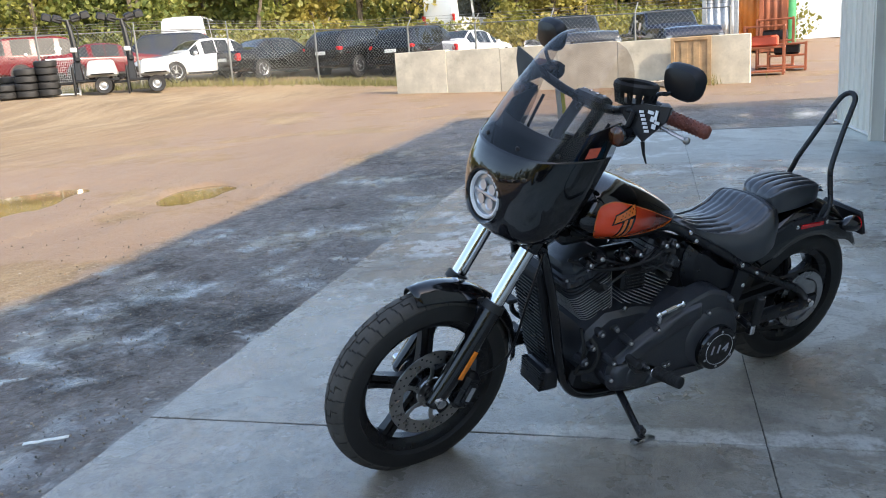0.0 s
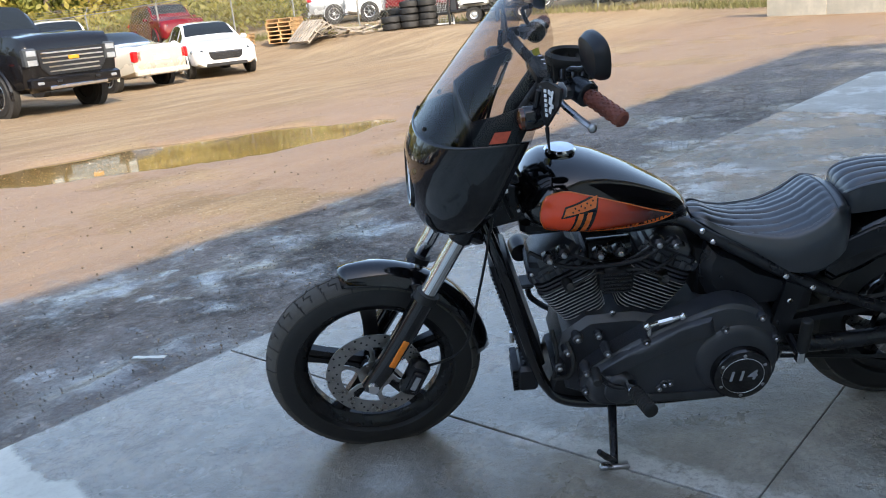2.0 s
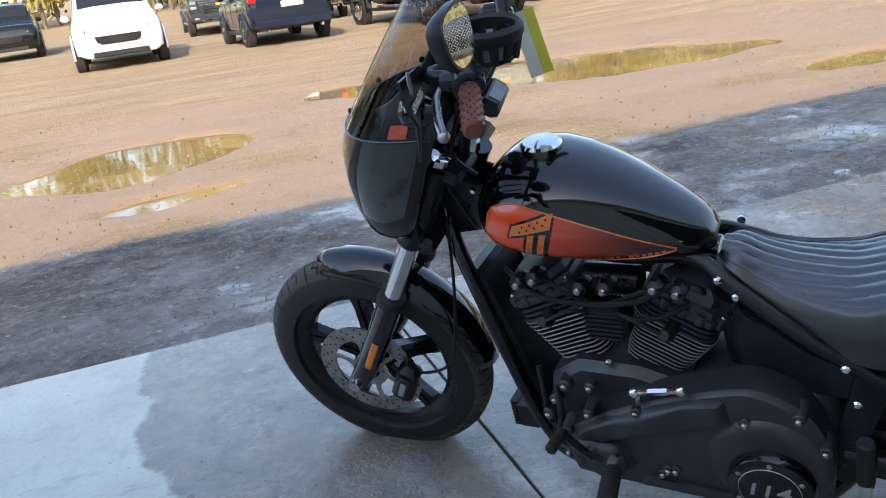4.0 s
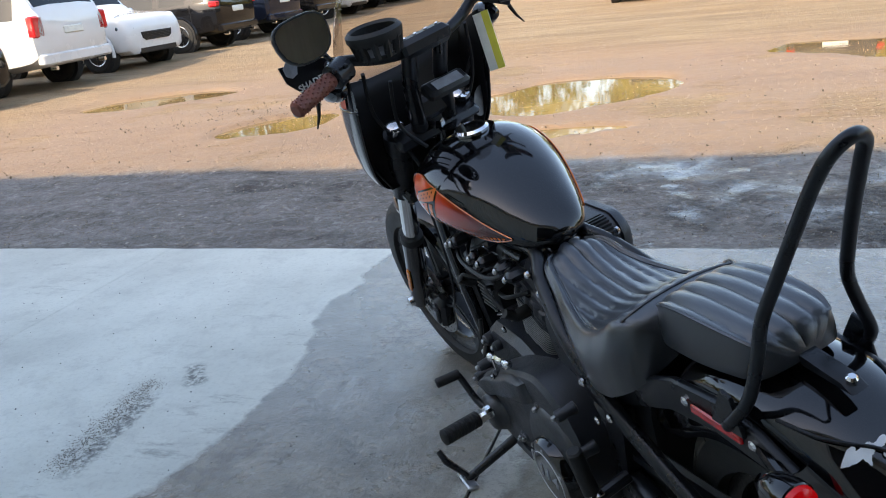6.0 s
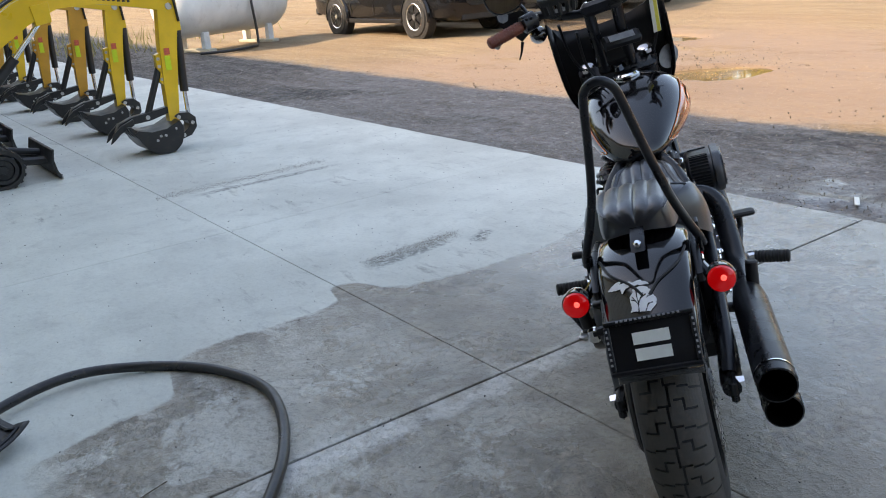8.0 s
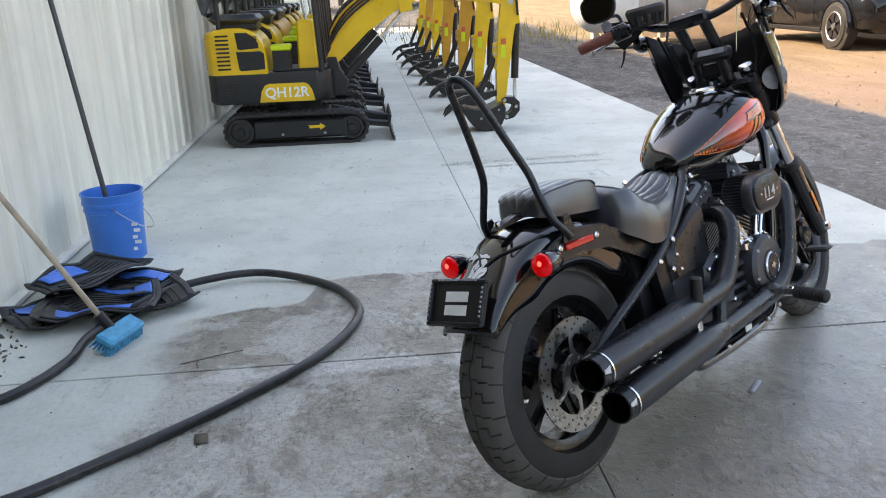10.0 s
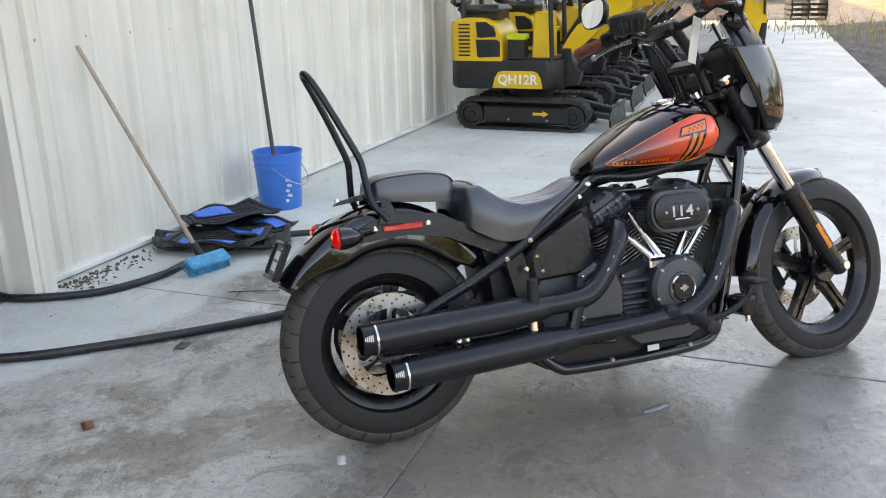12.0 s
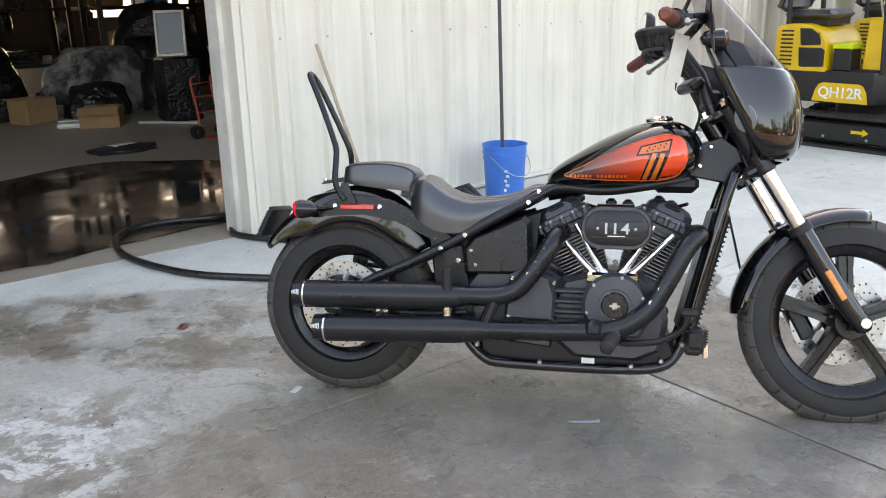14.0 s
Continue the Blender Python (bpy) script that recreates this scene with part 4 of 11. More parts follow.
def tyre_ring(g, R, width, rim, m, seg=72):
    w = width / 2
    prof = []
    for i in range(15):
        a = math.pi * i / 14
        prof.append((rim + (R - rim) * (math.sin(a) ** 0.62), -w * math.cos(a) * (1.0 if 0.15 < math.sin(a) else 0.96)))
    g.lathe(prof + [(rim - 0.006, w * 0.7), (rim - 0.006, -w * 0.7)], seg, m, True)


def tread(R, width, rim, m):
    """Tread rubber cut by a stepped centre groove, slanting side grooves and short bent sipes."""
    pitch, across = 16, 24
    turns = round(2 * math.pi * R / 0.085)
    rows = pitch * turns

    def cut(i, j):
        i %= pitch
        half = j >= across // 2
        k = j - across // 2 if half else across // 2 - 1 - j
        r = i if half else (i + pitch // 2) % pitch
        if k == 0 and r < pitch // 2 + 1:
            return True
        if r == k // 4 % pitch:
            return True
        return (r == 6 and 2 <= k <= 4) or (k == 5 and 6 <= r <= 10) or (r == 10 and 5 <= k <= 9)
    kept = {(i, j) for i in range(pitch) for j in range(across) if not cut(i, j)}
    v, f, seen = [], [], {}

    def corner(i, j, low):
        key = (i % rows, j, low)
        if key not in seen:
            u = 0.88 * (2 * j / across - 1)
            c = math.sqrt(1 - u * u) ** 0.62
            r = rim + (R - rim) * c + (-0.0008 if low else 0.0038)
            a = 2 * math.pi * (i % rows) / rows
            seen[key] = len(v)
            v.append((r * math.cos(a), r * math.sin(a), width / 2 * u))
        return seen[key]
    for i in range(rows):
        for j in range(across):
            if (i % pitch, j) not in kept:
                continue
            ring = [(i, j), (i + 1, j), (i + 1, j + 1), (i, j + 1)]
            f.append(tuple(corner(p, q, False) for p, q in ring))
            beside = [(i, j - 1), (i + 1, j), (i, j + 1), (i - 1, j)]
            for n, (p, q) in enumerate(beside):
                if not 0 <= q < across or (p % pitch, q) not in kept:
                    e0, e1 = ring[n], ring[(n + 1) % 4]
                    f.append((corner(*e0, False), corner(*e1, False), corner(*e1, True), corner(*e0, True)))
    return G().add(v, f, m)


def spoke_wheel(name, centre, R, width, rim, m0, rotor_side, rotor_r, turn):
    """A cast five-spoke wheel: tyre, tread, rim, spokes, hub and a drilled brake disc."""
    m = m0 @ Matrix.Translation(centre) @ ALONG_Y
    root = new(name)
    root.parent = bike
    g = G()
    tyre_ring(g, R, width, rim, m)
    part("tyre", g, M_RUBBER, root, "worn black tyre with dusty sidewalls")
    part("tread", tread(R, width, rim, m), M_TREAD, root, "dusty tread blocks", 0)
    g = G()
    w = width * 0.36
    g.lathe([(rim + 0.008, -w), (rim + 0.008, -w + 0.008), (rim - 0.012, -w + 0.012), (rim - 0.022, -0.01), (rim - 0.022, 0.01), (rim - 0.012, w - 0.012), (rim + 0.008, w - 0.008), (rim + 0.008, w),
             (rim - 0.004, w), (rim - 0.03, w - 0.012), (rim - 0.04, 0.014), (rim - 0.04, -0.014), (rim - 0.03, -w + 0.012), (rim - 0.004, -w)], 64, m, True)
    part("rim", g, M_WHEEL, root, "satin black cast rim")
    part("hub", G().lathe([(0.02, -0.06), (0.05, -0.06), (0.055, -0.05), (0.042, -0.03), (0.042, 0.03), (0.055, 0.05), (0.05, 0.06), (0.02, 0.06)], 28, m), M_WHEEL, root)
    for k in range(5):
        a = turn + 2 * math.pi * k / 5
        mm = m @ Matrix.Rotation(a, 4, "Z")
        g = G()
        for off in (-1, 1):
            rings = []
            for r, wy, t in ((0.04, 0.022, 0.026), (0.09, 0.016, 0.022), (rim - 0.08, 0.015, 0.019), (rim - 0.03, 0.021, 0.022)):
                c = off * (0.0135 if r > 0.06 else 0.015)
                rings.append([(r, c - wy * 0.55, -t * 0.7), (r, c + wy * 0.55, -t * 0.7), (r, c + wy * 0.5, t * 0.7), (r, c - wy * 0.5, t * 0.7)])
            g.loft(rings, True, True, mm)
        g.box((0.05 + rim - 0.03) / 2, 0, 0, rim - 0.08, 0.022, 0.014, 0.002, mm)
        part("spoke", g, M_WHEEL, root)
    y = -rotor_side * (width * 0.36 + 0.026)
    mr = m @ Matrix.Translation((0, 0, y))
    g = G().lathe([(rotor_r * 0.7, -0.0025), (rotor_r, -0.0025), (rotor_r, 0.0025), (rotor_r * 0.7, 0.0025)], 60, mr, True)
    for k in range(6):
        mm = mr @ Matrix.Rotation(2 * math.pi * k / 6 + 0.3, 4, "Z")
        part("disc_arm", G().tube([(0.045, 0, 0), (rotor_r * 0.45, 0.014, 0), (rotor_r * 0.62, 0.018, 0), (rotor_r * 0.74, 0.01, 0)], [0.011, 0.008, 0.008, 0.012], 6, True, False, mm, 0.35), M_ROTOR, root)
    part("disc_hub", G().lathe([(0.028, -0.004), (0.052, -0.004), (0.052, 0.004), (0.028, 0.004)], 24, mr, True), M_ROTOR, root)
    rotor = part("brake_disc", g, M_ROTOR, root, "drilled steel brake disc")
    g = G()
    for k in range(60):
        a = 2 * math.pi * k / 60
        r = rotor_r * (0.955 if k % 3 == 0 else 0.87 if k % 3 == 1 else 0.79)
        g.cyl((r * math.cos(a), r * math.sin(a), -0.0032), (r * math.cos(a), r * math.sin(a), 0.0032), 0.0034, 0.0034, 8, 0, mr)
    tagged(part("disc_drilling", g, M_MBLACK, root, smooth=0), kind="stuff")
    g = G()
    for k in range(6):
        a = 2 * math.pi * k / 6
        g = G().cyl((0.04 * math.cos(a), 0.04 * math.sin(a), -0.007), (0.04 * math.cos(a), 0.04 * math.sin(a), 0.007), 0.005, 0.005, 6, 0, mr)
        part("disc_bolt", g, M_STEEL, root, smooth=0)
    return root


spoke_wheel("front_wheel", FAX, 0.322, 0.105, 0.242, ST, 1, 0.148, 0.35)
spoke_wheel("rear_wheel", RAX, 0.298, 0.152, 0.2, Matrix(), -1, 0.146, 0.1)


def tube_part(name, pts, r, material, m=None, seg=12, label="", n=6, parent=None):
    return part(name, G(m).tube(spline(pts, n) if len(pts) > 2 else pts, r, seg), material, parent or bike, label)


def bolt(g, p, d, r=0.008, h=0.006):
    p, d = Vector(p), Vector(d).normalized()
    g.tube([p, p + d * h * 0.6, p + d * h], [r, r, r * 0.6], 8)


# --- fork, lamp, fairing and bars, turned with the steering
def build_front():
    for side, nm in ((1, "left"), (-1, "right")):
        y = 0.102 * side
        g = G(ST)
        g.tube([fork(-0.03, 0.012, y), fork(-0.02, 0.012, y), fork(0.06, 0.004, y), fork(0.2, 0, y), fork(0.325, 0, y), fork(0.33, 0, y)], [0.018, 0.028, 0.031, 0.0325, 0.0325, 0.026], 18)
        leg = part("fork_leg", g, M_BLACK, bike, "gloss black lower fork leg")
        part("fork_seal", G(ST).tube([fork(0.32, 0, y), fork(0.345, 0, y)], [0.036, 0.034], 18), M_RUBBER, leg)
        part("fork_tube", G(ST).tube([fork(0.33, 0, y), fork(0.56, 0, y)], 0.0245, 20), M_CHROME, bike, "chrome fork tube")
        part("fork_cover", G(ST).tube([fork(0.53, 0, y), fork(0.535, 0, y), fork(0.76, 0, y)], [0.03, 0.034, 0.034], 18), M_SATIN, bike)
        g = G(ST).tube([fork(0.77, 0, y), fork(0.785, 0, y), fork(0.79, 0, y)], [0.026, 0.026, 0.018], 8)
        part("fork_cap", g, M_CHROME, bike, "chrome hexagonal fork cap")
        mm = ST @ Matrix.Translation(fork(0.14, -0.004, y + side * 0.0335)) @ Matrix(((AXIS.x, AHEAD.x, 0, 0), (AXIS.y, AHEAD.y, 1, 0), (AXIS.z, AHEAD.z, 0, 0), (0, 0, 0, 1)))
        part("fork_reflector", G().box(0, 0, 0, 0.1, 0.019, 0.006, 0.003, mm), M_REFLECT, leg, "amber side reflector")
        g = G(ST)
        g.cyl(fork(0, 0.012, y + side * 0.02), fork(0, 0.012, y + side * 0.04), 0.017, 0.015, 16)
        part("axle_end", g, M_CHROME, leg)
    axle = part("front_axle", G(ST).cyl(fork(0, 0.012, -0.1), fork(0, 0.012, 0.1), 0.012), M_STEEL, bike)
    # brake caliper behind the left leg
    g = G(ST)
    mm = Matrix.Translation(fork(0.045, -0.105, 0.068)) @ Matrix.Rotation(-0.5, 4, "Y")
    g.box(0, 0.012, 0, 0.06, 0.05, 0.13, 0.016, mm)
    g.box(0, 0.04, 0, 0.035, 0.012, 0.075, 0.008, mm)
    cal = part("brake_caliper", g, M_SATIN, bike, "black four-piston brake caliper")
    part("caliper_badge", G(ST).box(0, 0.047, 0, 0.016, 0.004, 0.05, 0.002, mm), M_GREYPRINT, cal)
    tube_part("brake_hose", [fork(0.09, -0.12, 0.08), fork(0.2, -0.19, 0.09), fork(0.4, -0.14, 0.08), fork(0.62, -0.06, 0.09)], 0.004, M_PLASTIC, ST, 8)
    # front fender
    rings = []
    for k in range(26):
        a = radians(2 + 98 * k / 25)
        r = 0.352
        hw = 0.062 * (1 - 0.35 * max(0, (k - 19) / 6) ** 2 - 0.15 * max(0, (4 - k) / 4))
        ring = []
        for u in (-1, -0.95, -0.75, -0.4, 0, 0.4, 0.75, 0.95, 1):
            rr = r - 0.042 * abs(u) ** 3
            ring.append((FAX.x - rr * math.sin(math.pi / 2 - a) * 1.0, hw * u, FAX.z + rr * math.cos(math.pi / 2 - a)))
        rings.append(ring)
    part("front_fender", G(ST).loft(rings, False, False, None, False), M_BLACK, bike, "gloss black front fender", 60, 0.004)
    for side in (1, -1):
        g = G(ST)
        g.tube([fork(0.30, 0.01, 0.085 * side), fork(0.335, 0.03, 0.066 * side)], 0.012, 8)
        g.box(*fork(0.30, 0.0, 0.075 * side), 0.05, 0.012, 0.05, 0.004)
        part("fender_bracket", g, M_SATIN, bike)
    # yokes and steering head
    g = G(ST)
    for s, hgt in ((0.555, 0.035), (0.75, 0.03)):
        c = fork(s, -0.025, 0)
        mm = Matrix.Translation(c) @ Matrix.Rotation(-RAKE, 4, "Y")
        g.box(0, 0, 0, 0.075, 0.25, hgt, 0.012, mm)
    part("fork_yoke", g, M_SATIN, bike)
    part("steering_head", G().tube([fork(0.52, -0.045), fork(0.76, -0.045)], 0.035, 16), M_BLACK, bike)
    part("stem_nut", G(ST).tube([fork(0.765, -0.04), fork(0.785, -0.04)], [0.022, 0.016], 8), M_CHROME, bike)


FAIR = [  # z, nose x, rear-edge x, half width
    (0.792, 1.415, 1.33, 0.13), (0.802, 1.437, 1.318, 0.15), (0.83, 1.455, 1.295, 0.172), (0.88, 1.463, 1.262, 0.188), (0.94, 1.466, 1.23, 0.194),
    (0.99, 1.46, 1.204, 0.195), (1.03, 1.446, 1.182, 0.195), (1.06, 1.43, 1.168, 0.195)]
SCREEN = [(1.052, 1.437, 1.166, 0.197), (1.10, 1.396, 1.147, 0.194), (1.17, 1.334, 1.125, 0.19), (1.24, 1.27, 1.105, 0.176), (1.30, 1.215, 1.095, 0.155), (1.34, 1.175, 1.097, 0.122), (1.36, 1.15, 1.105, 0.07)]


def shell(table, z, u, sharp=0.6):
    nose, rear, w = lerp_table(table, z)
    a = u * math.pi / 2
    c, s = math.cos(a), math.sin(a)
    return Vector((rear + (nose - rear) * max(0.0, c) ** sharp, w * math.copysign(abs(s) ** 0.85, s), z))


def build_fairing():
    zs = [0.792 + (1.06 - 0.792) * i / 40 for i in range(41)]
    us = [-1 + 2 * j / 72 for j in range(73)]
    rings = [[shell(FAIR, z, u) for u in us] for z in zs]
    skin = G(ST).loft(rings, False, False, None, False)
    lamp_at = ST @ Vector((1.452, 0, 0.915))
    skin.f = [f for f in skin.f if (sum((skin.v[k] for k in f), Vector()) / len(f) - lamp_at).length > 0.076]
    fair = part("fairing", skin, M_BLACK, bike, "gloss black headlight fairing", 60, 0.005)
    rings = [[shell(SCREEN, 1.052 + (1.36 - 1.052) * i / 18, u) for u in us] for i in range(19)]
    ws = part("windshield", G(ST).loft(rings, False, False, None, False), M_WIND, bike, "smoked see-through windshield", 60)
    ws.visible_shadow = False
    # inner dash panel behind the lamp
    rings = [[shell(FAIR, z, u) * 1.0 + Vector((-0.02, 0, 0)) for u in (-0.97, -0.75, -0.5, -0.25, 0, 0.25, 0.5, 0.75, 0.97)] for z in (0.80, 0.9, 1.0, 1.05)]
    rings.append([shell(SCREEN, 1.09 + 0.07 * u * u, u) + Vector((-0.02, 0, 0)) for u in (-0.97, -0.75, -0.5, -0.25, 0, 0.25, 0.5, 0.75, 0.97)])
    for r in rings:
        for p in r:
            p.x = min(p.x, 1.30)
    part("inner_panel", G(ST).loft(rings, False, False, None, False), M_PLASTIC, bike, "", 35, 0.006)
    # headlamp set into a round tunnel in the nose
    c = Vector((1.452, 0, 0.915))
    m = ST @ Matrix.Translation(c) @ pose(0, 0, 0, 0, 86, 0)
    tunnel = part("lamp_tunnel", G().lathe([(0.071, -0.02), (0.078, 0.008), (0.083, 0.012), (0.088, 0.004), (0.09, -0.06)], 40, m, True), M_BLACK, bike)
    lamp = part("headlamp", G().lathe([(0.073, -0.02), (0.073, 0.0), (0.069, 0.004), (0.064, 0.0), (0.062, -0.008), (0.001, -0.016)], 40, m), M_HEAD, bike, "round LED headlamp with a halo ring")
    part("lamp_halo", G().lathe([(0.06, 0.0), (0.063, 0.006), (0.069, 0.007), (0.072, 0.002)], 40, m, True), M_WHITE, lamp)
    g = G()
    for k in range(4):
        mm = m @ Matrix.Rotation(k * math.pi / 2 + 0.78, 4, "Z")
        g.lathe([(0.001, -0.01), (0.016, -0.006), (0.019, 0.0), (0.016, -0.004)], 14, mm @ Matrix.Translation((0.031, 0, 0)))
    g.box(0, 0, -0.006, 0.012, 0.115, 0.01, 0.003, m)
    part("lamp_optic", g, M_HEAD, lamp)
    for z, u in ((1.075, 0.62), (1.075, -0.62), (1.075, 0.2), (1.075, -0.2), (0.80, 0.5), (0.80, -0.5)):
        p = shell(FAIR if z < 1 else SCREEN, z, u)
        out = Vector((p.x - 1.2, p.y * 1.2, 0.02)).normalized()
        g = G(ST)
        bolt(g, p - out * 0.001, out, 0.007, 0.006)
        part("fairing_bolt", g, M_MBLACK, fair, smooth=0)


build_front()
build_fairing()


# --- tank
TANK = [  # x, bottom z, top z, half width
    (0.70, 0.712, 0.742, 0.03), (0.715, 0.706, 0.762, 0.062), (0.75, 0.703, 0.79, 0.088), (0.80, 0.703, 0.822, 0.112), (0.86, 0.706, 0.857, 0.136),
    (0.92, 0.71, 0.886, 0.156), (0.98, 0.714, 0.909, 0.17), (1.04, 0.72, 0.921, 0.176), (1.09, 0.73, 0.921, 0.172), (1.13, 0.745, 0.906, 0.155), (1.16, 0.768, 0.88, 0.12), (1.178, 0.80, 0.85, 0.06)]


def tank_ring(x, grow=0.0):
    zb, zt, w = lerp_table(TANK, x)
    zm = zb + (zt - zb) * 0.42
    out = []
    for k in range(40):
        a = 2 * math.pi * k / 40
        c, s = math.cos(a), math.sin(a)
        y = (w + grow) * math.copysign(abs(c) ** 0.8, c)
        z = zm + (zt - zm + grow) * abs(s) ** 1.05 if s > 0 else zm - (zm - zb + grow) * abs(s) ** 0.8
        out.append((x, y, z))
    return out


def tank_side(x, z, side, lift=0.0):
    """A point on the tank's flank at a length and height, lift off the paint."""
    zb, zt, w = lerp_table(TANK, x)
    zm = zb + (zt - zb) * 0.42
    if z >= zm:
        s = min(1, ((z - zm) / max(1e-4, zt - zm))) ** (1 / 1.05)
    else:
        s = min(1, ((zm - z) / max(1e-4, zm - zb))) ** (1 / 0.8)
    c = math.sqrt(max(0, 1 - s * s)) ** 0.8
    return Vector((x, side * (w * c + lift), z + (lift * 0.6 if z > zm else 0)))


def panel_edges(x):
    """Lower and upper edge of the painted side panel."""
    t = (x - 0.755) / (1.125 - 0.755)
    lo = lerp_table([(0, 0.742), (0.15, 0.734), (0.5, 0.73), (0.75, 0.732), (0.9, 0.744), (0.97, 0.768), (1, 0.803)], t)[0]
    hi = lerp_table([(0, 0.744), (0.15, 0.77), (0.4, 0.815), (0.65, 0.852), (0.82, 0.868), (0.93, 0.862), (0.98, 0.84), (1, 0.805)], t)[0]
    return lo, hi


def flank_patch(poly, side, lift, step=0.012):
    """A flat outline in x and z laid on the tank's flank."""
    bm = bmesh.new()
    vs = [bm.verts.new((x, 0, z)) for x, z in poly]
    bm.faces.new(vs)
    x0, x1 = min(p[0] for p in poly), max(p[0] for p in poly)
    z0, z1 = min(p[1] for p in poly), max(p[1] for p in poly)
    x = x0 + step
    while x < x1:
        bmesh.ops.bisect_plane(bm, geom=bm.verts[:] + bm.edges[:] + bm.faces[:], plane_co=(x, 0, 0), plane_no=(1, 0, 0))
        x += step
    z = z0 + step
    while z < z1:
        bmesh.ops.bisect_plane(bm, geom=bm.verts[:] + bm.edges[:] + bm.faces[:], plane_co=(0, 0, z), plane_no=(0, 0, 1))
        z += step
    bm.verts.index_update()
    g = G()
    g.v = [tank_side(v.co.x, v.co.z, side, lift) for v in bm.verts]
    g.f = [tuple(v.index for v in f.verts) for f in bm.faces]
    bm.free()
    return g


def build_tank():
    xs = [0.70 + (1.178 - 0.70) * (0.5 - 0.5 * math.cos(math.pi * i / 30)) for i in range(31)]
    tank = part("fuel_tank", G().loft([tank_ring(x) for x in xs]), M_BLACK, bike, "gloss black teardrop fuel tank", 60)
    n = 40
    for side in (1, -1):
        g = G()
        rows = []
        for i in range(n + 1):
            x = 0.757 + (1.123 - 0.757) * i / n
            lo, hi = panel_edges(x)
            rows.append([tank_side(x, lo + (hi - lo) * j / 10, side, 0.0015) for j in range(11)])
        g.loft(rows, False, False, None, False)
        panel = part("side_panel", g, M_FADE, tank, "orange panel fading to black", 60)
        edge = [tank_side(0.757 + (1.123 - 0.757) * i / n, panel_edges(0.757 + (1.123 - 0.757) * i / n)[1], side, 0.002) for i in range(n + 1)]
        edge += [tank_side(0.757 + (1.123 - 0.757) * i / n, panel_edges(0.757 + (1.123 - 0.757) * i / n)[0], side, 0.002) for i in range(n, -1, -1)]
        part("panel_outline", G().tube(edge, 0.0017, 5, False, True), M_ORANGE, tank)
        # numeral emblem with slanted stripes, drawn as plain shapes (mirrored so that it reads along the bike)
        cx, d = 1.022, (1 if side < 0 else -1)

        def q(pts):
            return [(cx + d * px * 0.8, pz) for px, pz in pts]
        shape = [(-0.062, 0.802), (-0.046, 0.832), (0.07, 0.856), (0.058, 0.81), (0.022, 0.732), (-0.044, 0.732), (-0.012, 0.806)]
        part("emblem_ground", flank_patch(q(shape), side, 0.0025), M_BLACK, tank, "", 60)
        g = G()
        for dx in (0.003, 0.034):
            s = [(-0.04 + dx, 0.7345), (-0.022 + dx, 0.7345), (0.012 + dx * 0.95, 0.81), (-0.005 + dx * 0.95, 0.81)]
            p = flank_patch(q(s), side, 0.0034)
            g.add(p.v, p.f)
        s = [(-0.054, 0.806), (-0.042, 0.828), (0.063, 0.849), (0.055, 0.82), (-0.005, 0.812)]
        p = flank_patch(q(s), side, 0.0034)
        g.add(p.v, p.f)
        part("emblem_stripes", g, M_ORANGE, tank, "", 60)
        g = G()
        for i in range(4):
            for j in range(2):
                x, z = -0.022 + i * 0.02 + j * 0.008, 0.8165 + i * 0.004 + j * 0.01
                p = flank_patch(q([(x - 0.0032, z), (x, z - 0.0032), (x + 0.0032, z), (x, z + 0.0032)]), side, 0.0042)
                g.add(p.v, p.f)
        part("emblem_dots", g, M_BLACK, tank, "", 0)
        g = G()
        for i in range(15):
            if i == 6:
                continue
            x = 0.775 + i * 0.0118
            p = flank_patch([(x, 0.738), (x + 0.0075, 0.738), (x + 0.0075, 0.746), (x, 0.746)], side, 0.0026)
            g.add(p.v, p.f)
        tagged(part("maker_bars", g, M_ORANGE, tank, "row of small orange bars", 0), kind="stuff")
    g = G().lathe([(0.032, -0.006), (0.034, 0.004), (0.043, 0.005), (0.044, 0.012), (0.038, 0.018), (0.001, 0.02)], 28, Matrix.Translation((1.045, 0.0, 0.915)) @ pose(0, 0, 0, 0, -4, 0))
    part("fuel_cap", g, M_CHROME, bike, "chrome fuel cap")


build_tank()


# --- seats
def pleat(y, step=0.03, deep=0.007):
    return deep * (abs(math.sin(math.pi * y / step)) ** 0.55 - 1)


